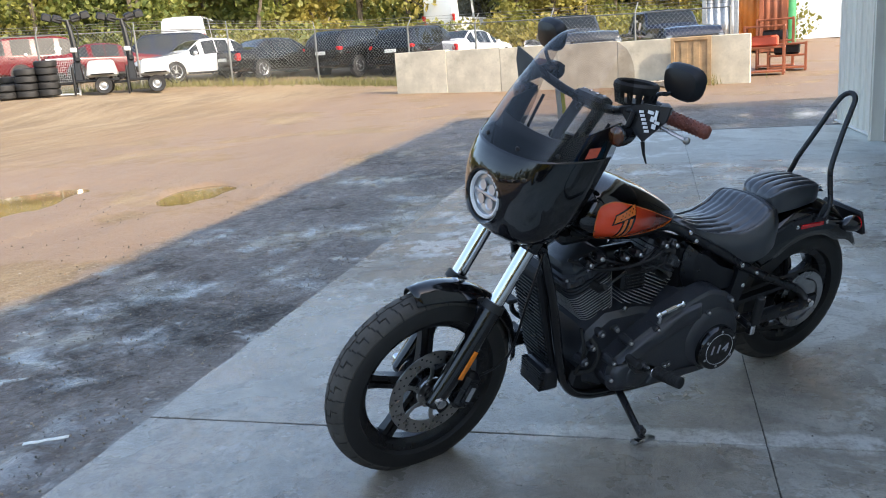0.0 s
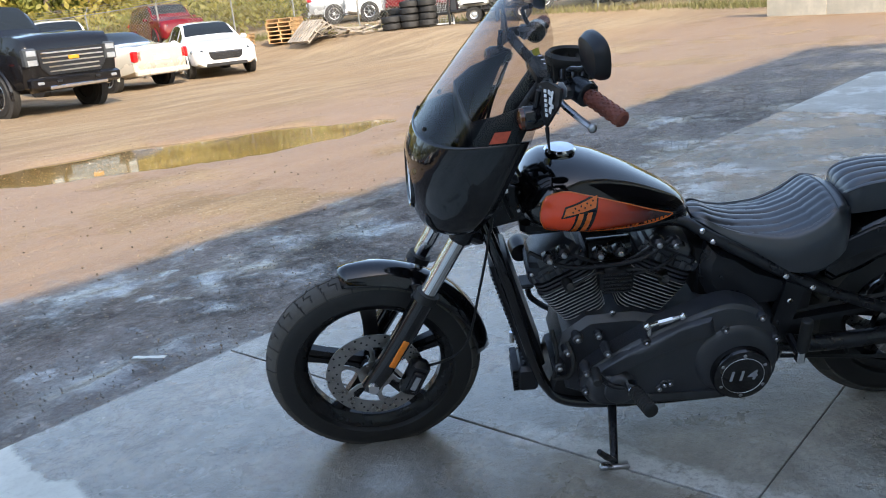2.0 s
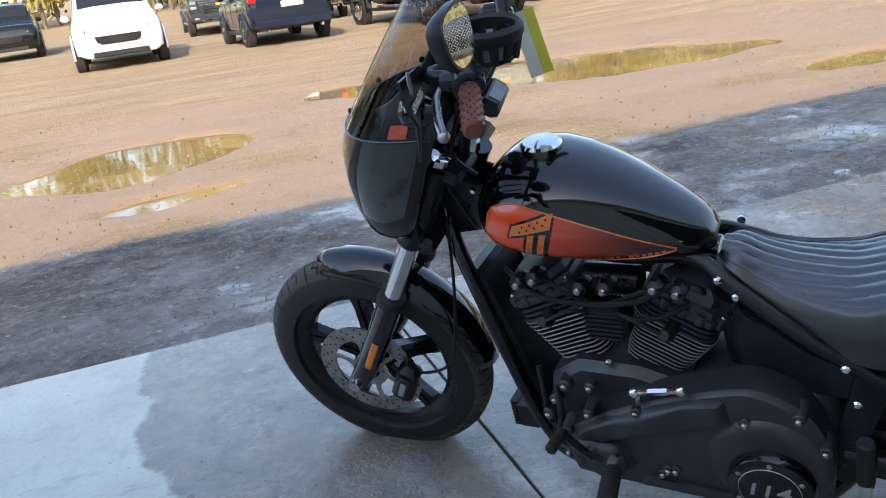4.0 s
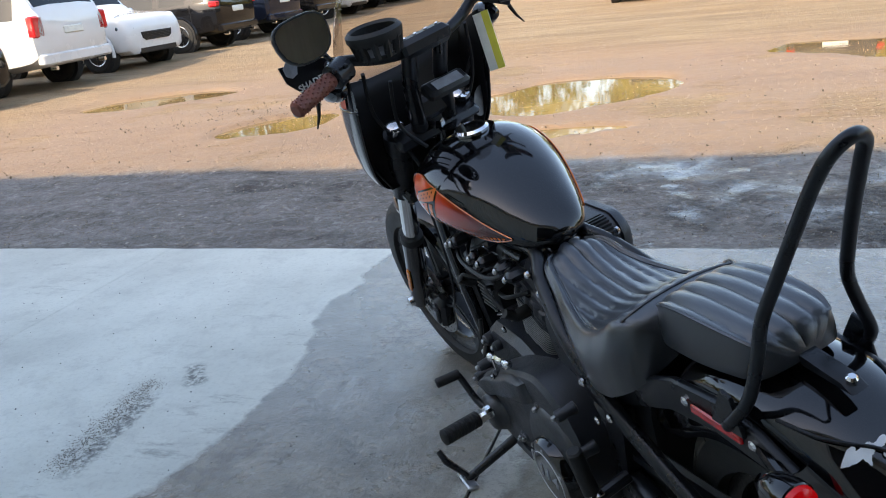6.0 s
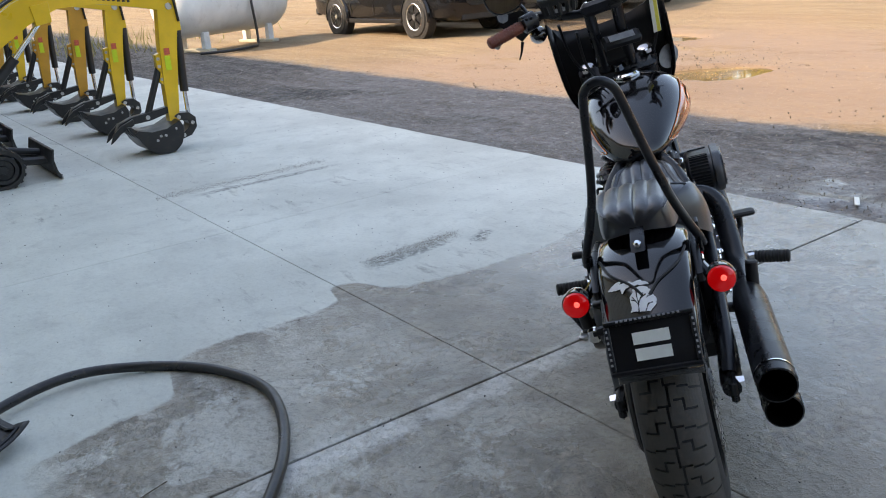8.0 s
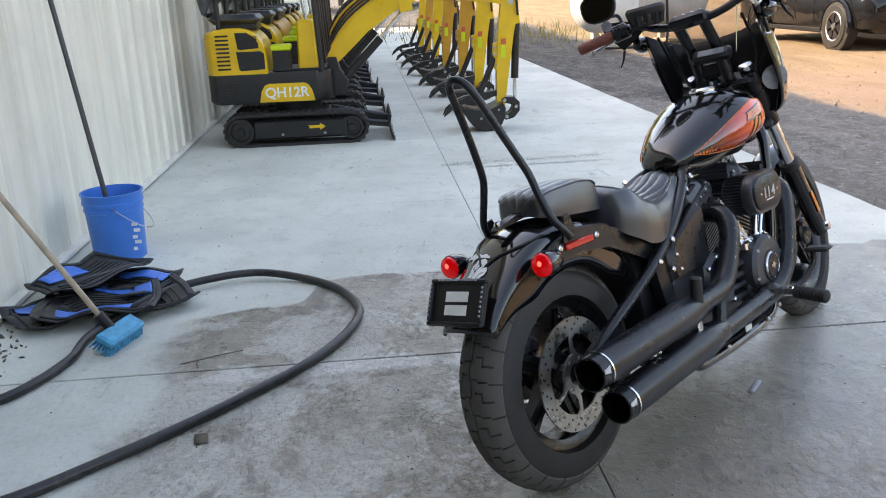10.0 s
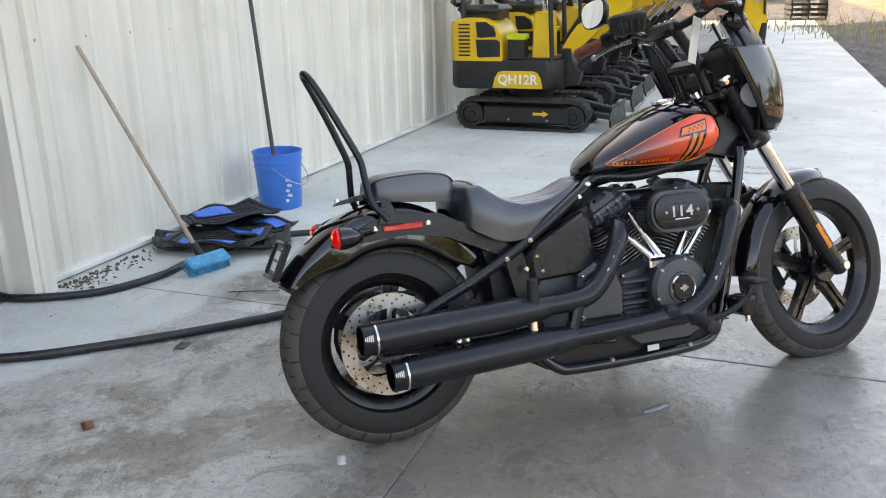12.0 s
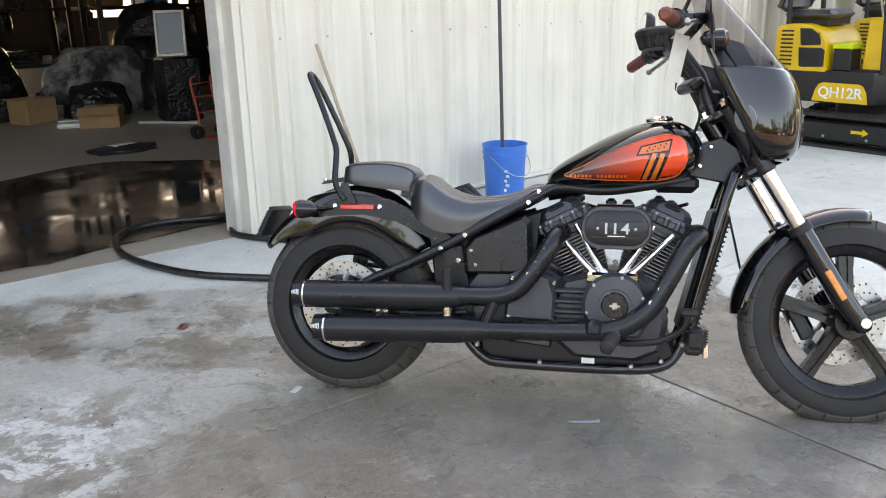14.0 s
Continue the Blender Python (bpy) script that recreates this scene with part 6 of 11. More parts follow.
    # cables across the heads, breather hose and harness clips
    part("cable", G().tube(spline([(1.15, 0.08, 0.66), (1.06, 0.13, 0.632), (0.95, 0.142, 0.628), (0.84, 0.138, 0.64), (0.76, 0.115, 0.68)], 6), 0.006, 8), M_PLASTIC, eng)
    for x, z in ((0.96, 0.655), (0.905, 0.658), (1.06, 0.67), (0.8, 0.672), (0.755, 0.665), (1.1, 0.655)):
        part("bracket", G().box(x, 0.112, z, 0.036, 0.05, 0.03, 0.01), M_SATIN, eng)
        g = G()
        bolt(g, (x, 0.137, z), (0, 1, 0.2), 0.0085, 0.008)
        part("bracket_bolt", g, M_STEEL, eng, smooth=0)
    # lifter housings and hose stubs on the crankcase shoulder
    for x, z, r in ((1.03, 0.395, 0.02), (1.06, 0.35, 0.018), (1.085, 0.3, 0.02), (0.97, 0.4, 0.016)):
        part("case_boss", G().cyl((x, 0.1, z), (x, 0.15, z), r, r * 0.8, 14, 0.004), M_WRINKLE, eng)
        g = G()
        bolt(g, (x, 0.15, z), (0, 1, 0), 0.008, 0.008)
        part("case_bolt", g, M_STEEL, eng, smooth=0)
    part("oil_line", G().tube(spline([(1.06, 0.13, 0.38), (1.045, 0.16, 0.33), (1.06, 0.15, 0.27), (1.1, 0.11, 0.24)], 6), 0.008, 8), M_RUBBER, eng)
    part("oil_line", G().tube(spline([(1.1, 0.12, 0.42), (1.09, 0.14, 0.34), (1.1, 0.12, 0.25)], 6), 0.006, 8), M_RUBBER, eng)
    part("intake", G().tube([(0.86, 0.03, 0.62), (0.98, 0.03, 0.62)], 0.035, 14), M_SATIN, eng)
    for pts in ([(0.78, 0.09, 0.66), (0.86, 0.125, 0.64), (0.9, 0.125, 0.62)], [(1.06, 0.09, 0.66), (1.0, 0.125, 0.645), (0.95, 0.12, 0.62)], [(0.74, 0.1, 0.62), (0.8, 0.13, 0.6), (0.88, 0.12, 0.58)]):
        part("cable", G().tube(spline(pts, 5), 0.0055, 8), M_PLASTIC, eng)
    # primary cover on the left: long rounded case with a derby cover
    prim = [(0.476, 0.25), (0.49, 0.218), (0.53, 0.188), (0.61, 0.173), (0.75, 0.174), (0.87, 0.177), (0.98, 0.187), (1.015, 0.217), (1.029, 0.262), (1.022, 0.303), (0.99, 0.33), (0.923, 0.375), (0.84, 0.42), (0.729, 0.466), (0.645, 0.494), (0.595, 0.495), (0.53, 0.463), (0.488, 0.395), (0.472, 0.315)]
    pts = [(p.x, p.z) for p in spline([(x, 0, z) for x, z in prim + prim[:1]], 3)[:-1]]
    cx, cz = 0.72, 0.31

    def pring(y, s):
        return [(cx + (x - cx) * s, y, cz + (z - cz) * (s if s == 1 else s * 0.985)) for x, z in pts]
    g = G().loft([pring(0.12, 1), pring(0.178, 1), pring(0.184, 1.012), pring(0.19, 1.012), pring(0.192, 0.985), pring(0.199, 0.95), pring(0.202, 0.88)])
    prim_ob = part("primary_cover", g, M_WRINKLE, eng, "long black primary drive cover", 30)

    def soft_block(outline, y0, y1, inset):
        """A raised field with sloping flanks, in x and z, standing out along y."""
        ox = sum(p[0] for p in outline) / len(outline)
        oz = sum(p[1] for p in outline) / len(outline)
        rings = []
        for y, k in ((y0, 0.0), (y0 + (y1 - y0) * 0.7, inset * 0.55), (y1, inset), (y1 + 0.001, inset * 1.8)):
            ring = []
            for x, z in outline:
                d = math.hypot(x - ox, z - oz)
                q = max(0.0, d - k) / d
                ring.append((ox + (x - ox) * q, y, oz + (z - oz) * q))
            rings.append(ring)
        return G().loft(rings, False, True)
    # sloping upper field, swelling round the clutch, nose over the engine sprocket and the flat floor between
    band = [(1.01, 0.305), (0.985, 0.33), (0.92, 0.372), (0.84, 0.414), (0.73, 0.458), (0.66, 0.47), (0.65, 0.42), (0.74, 0.385), (0.86, 0.335), (0.95, 0.298)]
    part("primary_field", soft_block(band, 0.192, 0.217, 0.02), M_WRINKLE, prim_ob, "", 50)
    swell = Matrix.Translation((0.59, 0.19, 0.315)) @ pose(0, 0, 0, -90, 0, 0)
    part("clutch_swell", G().lathe([(0.122, 0.0), (0.116, 0.014), (0.104, 0.023), (0.09, 0.026), (0.001, 0.027)], 40, swell), M_WRINKLE, prim_ob, "", 50)
    nose = [(1.01, 0.215), (1.022, 0.26), (1.015, 0.3), (0.97, 0.318), (0.91, 0.316), (0.87, 0.29), (0.86, 0.25), (0.88, 0.215), (0.94, 0.198)]
    part("primary_nose", soft_block(nose, 0.19, 0.226, 0.022), M_WRINKLE, prim_ob, "", 50)
    part("primary_bulge", G().lathe([(0.05, -0.02), (0.048, 0.006), (0.04, 0.014), (0.001, 0.016)], 28, Matrix.Translation((0.925, 0.22, 0.262)) @ pose(0, 0, 0, -90, 0, 0)), M_WRINKLE, prim_ob, "", 50)
    part("primary_step", G().slab([(0.62, 0.19), (0.86, 0.195), (0.84, 0.222), (0.64, 0.215)], 0.016, Matrix.Translation((0, 0.201, 0)), 0.006), M_WRINKLE, prim_ob)
    m = Matrix.Translation((0.582, 0.21, 0.284)) @ pose(0, 0, 0, -90, 0, 0)
    g = G().lathe([(0.086, -0.01), (0.085, 0.02), (0.08, 0.03), (0.07, 0.032), (0.06, 0.0325), (0.001, 0.033)], 40, m)
    derby = part("derby_cover", g, M_BLACK, eng, "round black derby cover with white numerals")
    part("derby_ring", G().lathe([(0.0585, 0.0315), (0.0595, 0.0338), (0.0605, 0.0315)], 40, m, True), M_WHITE, derby)
    lm = Matrix.Translation((0.582, 0.2435, 0.284)) @ Matrix(((-1, 0, 0, 0), (0, 0, 1, 0), (0, 1, 0, 0), (0, 0, 0, 1)))
    for digit, dx in (("1", -0.026), ("1", -0.003), ("4", 0.023)):
        v, f = text_mesh(digit, 0.044)
        part("numeral", G().add([(x * 1.25 + y * 0.2 + dx * 1.2, y, z) for x, y, z in v], f, lm), M_GREYPRINT, derby, "grey numeral " + digit, 0)
    for k in range(6):
        a = 2 * math.pi * k / 6 + 0.5
        g = G()
        bolt(g, m @ Vector((0.068 * math.cos(a), 0.068 * math.sin(a), 0.03)), (0, 1, 0), 0.0055, 0.004)
        part("cover_screw", g, M_STEEL, derby, smooth=0)
    for x, z in ((1.017, 0.316), (0.956, 0.378), (0.847, 0.404), (0.741, 0.434), (0.628, 0.42), (0.529, 0.45), (0.484, 0.377), (0.808, 0.238), (0.794, 0.252), (0.778, 0.254), (1.02, 0.252)):
        part("bolt_boss", G().cyl((x, 0.16, z), (x, 0.208, z), 0.016, 0.0125, 12, 0.002), M_WRINKLE, prim_ob)
        g = G()
        bolt(g, (x, 0.208, z), (0, 1, 0), 0.007, 0.009)
        part("primary_bolt", g, M_STEEL, prim_ob, smooth=0)
    # shift linkage
    g = G().cyl((0.748, 0.2, 0.477), (0.846, 0.2, 0.455), 0.006, 0.006, 10).cyl((0.775, 0.2, 0.471), (0.815, 0.2, 0.462), 0.0085, 0.0085, 6).ball(0.748, 0.2, 0.477, 0.012).ball(0.846, 0.2, 0.455, 0.012)
    g.box(0.84, 0.2, 0.44, 0.012, 0.01, 0.036, 0.003)
    part("shift_rod", g, M_CHROME, eng, "chrome shift rod")
    # oil cooler between the down tubes
    lean = tilt(1.192, 0.45, 14)
    g = G().box(0, 0.0, 0, 0.055, 0.176, 0.4, 0.012, lean)
    rad = part("oil_cooler", g, M_PLASTIC, bike, "black oil cooler behind the front wheel")
    g = G()
    for k in range(22):
        g.box(0.031, 0, -0.17 + k * 0.0155, 0.006, 0.15, 0.006, 0, lean)
    tagged(part("cooler_core", g, M_SATIN, rad, "fine cooler fins", 0), kind="stuff")
    part("regulator", G().box(1.175, 0.03, 0.225, 0.06, 0.13, 0.09, 0.012), M_SATIN, bike)
    g = G()
    for k in range(9):
        g.box(1.21, 0.03, 0.19 + k * 0.009, 0.02, 0.12, 0.004)
    tagged(part("regulator_core", g, M_SATIN, bike, "", 0), kind="stuff")


build_engine()


def build_frame():
    for side in (1, -1):
        y = 0.098 * side
        tube_part("frame_rail", [(1.30, 0.03 * side, 0.79), (1.262, y * 0.8, 0.73), (1.21, y, 0.54), (1.155, y, 0.30), (1.12, y, 0.2), (1.06, y * 1.2, 0.155), (0.9, y * 1.35, 0.145), (0.6, y * 1.35, 0.145), (0.52, y * 1.3, 0.16), (0.455, y * 1.2, 0.23), (0.43, y * 1.2, 0.32)], 0.0175, M_BLACK, None, 14)
        tube_part("seat_rail", [(1.14, 0.05 * side, 0.74), (0.9, 0.06 * side, 0.70), (0.74, 0.06 * side, 0.705), (0.66, 0.096 * side, 0.668), (0.53, 0.132 * side, 0.595), (0.40, 0.142 * side, 0.518), (0.28, 0.14 * side, 0.455), (0.13, 0.135 * side, 0.385), (0.05, 0.125 * side, 0.325)], 0.0165, M_SATIN, None, 12)
        part("swingarm", G().tube(spline([(0.46, 0.12 * side, 0.30), (0.3, 0.13 * side, 0.29), (0.02, 0.125 * side, 0.3)], 5), [0.026] * 10 + [0.022], 12), M_SATIN, bike)
        part("axle_plate", G().box(0.03, 0.128 * side, 0.305, 0.09, 0.018, 0.06, 0.008), M_SATIN, bike)
        g = G()
        g.cyl((0.035, 0.13 * side, 0.305), (0.035, 0.155 * side, 0.305), 0.017, 0.015, 6)
        part("axle_nut", g, M_CHROME, bike, smooth=0)
        for x, z in ((0.68, 0.69), (0.648, 0.655), (0.455, 0.548), (0.377, 0.503), (0.436, 0.467)):
            g = G()
            bolt(g, (x, side * (0.157 if x < 0.5 else 0.112), z), (0, side, 0), 0.009, 0.008)
            part("frame_bolt", g, M_CHROME, bike, smooth=0)
        part("head_gusset", G().slab([(1.14, 0.75), (1.3, 0.72), (1.33, 0.80), (1.23, 0.87), (1.15, 0.84)], 0.012, Matrix.Translation((0, 0.045 * side, 0)), 0.004), M_SATIN, bike)
        for x, z in ((1.17, 0.78), (1.2, 0.84), (1.29, 0.75)):
            g = G()
            bolt(g, (x, side * 0.05, z), (0, side, 0), 0.008, 0.008)
            part("gusset_bolt", g, M_CHROME, bike, smooth=0)
        # upright frame leg behind the side cover
        part("frame_leg", G().slab([(0.38, 0.50), (0.44, 0.52), (0.5, 0.24), (0.45, 0.22)], 0.03, Matrix.Translation((0, 0.12 * side, 0)), 0.006), M_SATIN, bike)
    part("inner_fender", G().slab([(0.36, 0.26), (0.44, 0.27), (0.47, 0.56), (0.3, 0.62), (0.33, 0.5)], 0.19, None, 0.02), M_PLASTIC, bike)
    part("battery_box", G().slab([(0.47, 0.40), (0.68, 0.42), (0.7, 0.64), (0.5, 0.57)], 0.17, None, 0.02), M_PLASTIC, bike)
    part("side_cover", G().slab([(0.455, 0.425), (0.65, 0.43), (0.668, 0.46), (0.66, 0.60), (0.64, 0.615), (0.47, 0.54), (0.445, 0.5)], 0.05, Matrix.Translation((0, -0.128, 0)), 0.016), M_SATIN, bike, "satin black right side cover")
    part("oil_tank", G().slab([(0.4, 0.455), (0.44, 0.425), (0.52, 0.42), (0.6, 0.44), (0.65, 0.475), (0.675, 0.53), (0.672, 0.6), (0.655, 0.635), (0.6, 0.62), (0.5, 0.56), (0.42, 0.51)], 0.09, Matrix.Translation((0, 0.076, 0)), 0.03), M_SATIN, bike, "satin black oil tank cover")
    for x, z in ((0.475, 0.50), (0.49, 0.455)):
        g = G()
        bolt(g, (x, -0.152, z), (0, -1, 0), 0.006, 0.005)
        part("cover_screw", g, M_CHROME, bike, smooth=0)
    # backbone and horn plate under the tank
    part("backbone", G().tube([(1.25, 0, 0.8), (0.95, 0, 0.74), (0.7, 0, 0.69)], 0.03, 12), M_BLACK, bike)
    part("tank_mount", G().box(1.1, 0, 0.725, 0.14, 0.13, 0.06, 0.02), M_PLASTIC, bike)
    # belt drive on the left of the wheel
    m = Matrix.Translation((RAX.x, 0.092, RAX.z)) @ pose(0, 0, 0, -90, 0, 0)
    part("belt_pulley", G().lathe([(0.09, -0.012), (0.118, -0.012), (0.118, 0.012), (0.09, 0.012)], 48, m, True).lathe([(0.03, -0.006), (0.1, -0.006), (0.1, 0.006), (0.03, 0.006)], 5, m, True), M_STEEL, bike, "steel belt pulley")
    b = []
    for k in range(13):
        a = radians(90 + 180 * k / 12)
        b.append((RAX.x + 0.122 * math.cos(a), 0.092, RAX.z + 0.122 * math.sin(a)))
    b += [(0.52, 0.092, 0.24), (0.56, 0.092, 0.3), (0.52, 0.092, 0.37)]
    part("drive_belt", G().tube(b, 0.008, 4, False, True), M_RUBBER, bike)
    part("belt_guard", G().slab([(0.12, 0.40), (0.44, 0.37), (0.46, 0.35), (0.12, 0.385)], 0.04, Matrix.Translation((0, 0.1, 0)), 0.004), M_SATIN, bike)


build_frame()
part("lower_plate", G().slab([(0.5, 0.15), (0.56, 0.14), (1.06, 0.14), (1.12, 0.19), (1.1, 0.25), (0.5, 0.25)], 0.23, None, 0.015), M_PLASTIC, bike)
for x, z in ((0.5, 0.2), (0.7, 0.155), (0.98, 0.158), (1.07, 0.18), (1.13, 0.235)):
    g = G()
    bolt(g, (x, -0.14, z), (0, -1, 0), 0.009, 0.01)
    part("frame_bolt", g, M_STEEL, bike, smooth=0)
part("frame_tag", G().box(0.85, -0.139, 0.168, 0.04, 0.003, 0.018), M_PAPER, bike, "small pale tag on the lower rail", 0)


def build_exhaust():
    def holes(g, pts, d, r=0.0075):
        for p in pts:
            p = Vector(p)
            g.tube([p - Vector(d) * 0.002, p + Vector(d) * 0.0035], r, 10)
    # upper pipe from the rear cylinder
    up = spline([(0.755, -0.1, 0.565), (0.745, -0.16, 0.555), (0.72, -0.19, 0.515), (0.675, -0.2, 0.445), (0.62, -0.205, 0.385), (0.55, -0.21, 0.366), (0.42, -0.215, 0.364)], 6)
    part("exhaust_pipe", G().tube(up, 0.03, 16), M_SATIN, bike, "black upper exhaust pipe")
    lo = spline([(1.16, -0.08, 0.57), (1.165, -0.14, 0.57), (1.13, -0.18, 0.535), (1.075, -0.2, 0.43), (1.02, -0.208, 0.34), (0.93, -0.212, 0.283), (0.8, -0.215, 0.27), (0.5, -0.222, 0.262)], 6)
    part("exhaust_pipe", G().tube(lo, 0.03, 16), M_SATIN, bike, "black lower exhaust pipe")
    part("pipe_link", G().tube([(0.56, -0.215, 0.35), (0.53, -0.218, 0.27)], 0.02, 10), M_SATIN, bike)
    for a, b in (((0.46, -0.21, 0.36), (-0.085, -0.218, 0.348)), ((0.55, -0.216, 0.263), (-0.015, -0.224, 0.243))):
        a, b = Vector(a), Vector(b)
        d = b - a
        g = G().tube([a, a + d * 0.02, a + d * 0.16, a + d * 0.2, a + d * 0.93, a + d * 0.932, a + d * 0.997, a + d], [0.031, 0.034, 0.043, 0.0445, 0.0445, 0.0435, 0.0425, 0.0385], 28, False)
        muf = part("muffler", g, M_SATIN, bike, "long black slip-on muffler")
        part("muffler_ring", G().tube([a + d * 0.925, a + d * 0.935], 0.0451, 28, False), M_CHROME, muf)
        part("muffler_bore", G().tube([a + d, a + d * 0.8], 0.0385, 28, False), M_BORESHADE, muf, "open bore, coloured black for its depth of shade")
        e = (b - a).normalized()
        for k in range(5):
            t = 0.955 + k * 0.009
            p = a + d * t + Vector((0, -0.0425, 0.01))
            part("maker_mark", G().box(p.x, p.y, p.z, 0.003, 0.002, 0.018 - 0.002 * k, 0), M_WHITE, muf, "", 0)
    for hole in [(0.713, -0.215, 0.515), (0.69, -0.222, 0.475), (0.665, -0.226, 0.44)]:
        g = G()
        holes(g, [hole], (0, -1, 0.1))
        part("heat_shield_slot", g, M_STEEL, bike, "", 0)
    for hole in [(1.105, -0.205, 0.50), (1.08, -0.218, 0.455), (1.055, -0.226, 0.41), (1.03, -0.23, 0.37)]:
        g = G()
        holes(g, [hole], (0, -1, 0.1))
        part("heat_shield_slot", g, M_STEEL, bike, "", 0)
    part("muffler_bracket", G().box(0.2, -0.2, 0.305, 0.05, 0.03, 0.03, 0.006), M_SATIN, bike)
    for x in (0.19, 0.215):
        g = G()
        bolt(g, (x, -0.215, 0.305), (0, -1, 0), 0.008, 0.006)
        part("bracket_bolt", g, M_CHROME, bike, smooth=0)
    # folded passenger peg, right and left
    for side in (1, -1):
        c = Vector((0.415, side * 0.225, 0.36))
        g = G().cyl(c + Vector((0, 0, -0.02)), c + Vector((0, side * 0.01, 0.09)), 0.017, 0.016, 14, 0.004)
        peg = part("passenger_peg", g, M_RUBBER, bike, "folded rubber passenger peg")
        part("peg_clevis", G().box(c.x, c.y - side * 0.01, c.z - 0.045, 0.022, 0.03, 0.045, 0.006), M_CHROME, peg)
        part("peg_mount", G().tube([(0.415, side * 0.14, 0.33), (0.415, side * 0.215, 0.32)], 0.014, 10), M_SATIN, peg)


build_exhaust()


def build_controls():
    # rider pegs, shifter and brake pedal
    for side, base, end in ((1, (0.90, 0.235, 0.285), (0.872, 0.375, 0.30)), (-1, (0.93, -0.235, 0.27), (0.905, -0.375, 0.255))):
        a, b = Vector(base), Vector(end)
        along_peg, radii = [a + (b - a) * 0.25], [0.012]
        for k in range(10):
            for dt, r in ((0.0, 0.0185), (0.012, 0.0208), (0.048, 0.0208), (0.06, 0.0185)):
                along_peg.append(a + (b - a) * (0.26 + k * 0.0735 + dt))
                radii.append(r)
        g = G().tube(along_peg + [b], radii + [0.013], 16)
        peg = part("rider_peg", g, M_RUBBER, bike, "ribbed rubber footpeg")
        part("peg_clevis", G().box(*(a + (b - a) * 0.12), 0.03, 0.05, 0.03, 0.006), M_CHROME, peg)
        part("peg_arm", G().tube([a, (a.x + 0.02, side * 0.15, a.z - 0.03)], 0.016, 10), M_SATIN, peg)
    lever = part("shift_lever", G().tube(spline([(0.9, 0.225, 0.27), (0.95, 0.24, 0.29), (0.99, 0.25, 0.34), (1.0, 0.255, 0.362)], 5), 0.009, 10), M_SATIN, bike)
    part("shift_peg", G().cyl((1.0, 0.25, 0.362), (1.005, 0.315, 0.364), 0.013, 0.013, 14, 0.003), M_RUBBER, lever)
    pedal = part("brake_pedal", G().tube(spline([(0.95, -0.2, 0.24), (1.05, -0.23, 0.255), (1.12, -0.25, 0.30), (1.13, -0.255, 0.345)], 5), 0.01, 10), M_SATIN, bike)
    part("pedal_pad", G().box(1.135, -0.27, 0.352, 0.05, 0.075, 0.016, 0.006), M_RUBBER, pedal)
    part("pedal_block", G().box(1.165, -0.17, 0.262, 0.055, 0.09, 0.06, 0.01), M_SATIN, bike)
    part("rider_stop_bolt", G().cyl((1.2, -0.15, 0.2), (1.2, -0.15, 0.24), 0.009, 0.009, 8), M_CHROME, bike)
    part("pipe_clamp", G().box(0.865, -0.22, 0.285, 0.05, 0.06, 0.05, 0.014), M_SATIN, bike)
    # side stand
    foot = BIKE.inverted() @ Vector((0.752, -0.556, 0.012))
    a = Vector((0.93, 0.13, 0.17))
    stand = part("side_stand", G().tube([a, a + (foot - a) * 0.5, foot], [0.014, 0.0125, 0.011], 12), M_SATIN, bike, "side stand resting on the slab")
    mm = BIKE.inverted() @ Matrix.Translation((0.752, -0.556, 0.006)) @ pose(0, 0, 0, 0, 0, -50)
    part("stand_foot", G().box(0, 0, 0.002, 0.085, 0.03, 0.014, 0.004, mm), M_STEEL, stand)
    part("stand_tab", G().tube([foot + Vector((0.0, -0.005, 0.01)), foot + Vector((0.03, 0.03, 0.06)), foot + Vector((0.05, 0.035, 0.085))], [0.008, 0.01, 0.008], 8), M_SATIN, stand)


build_controls()


# --- handlebar and its fittings
def steered(p):
    return UNST @ Vector(p)


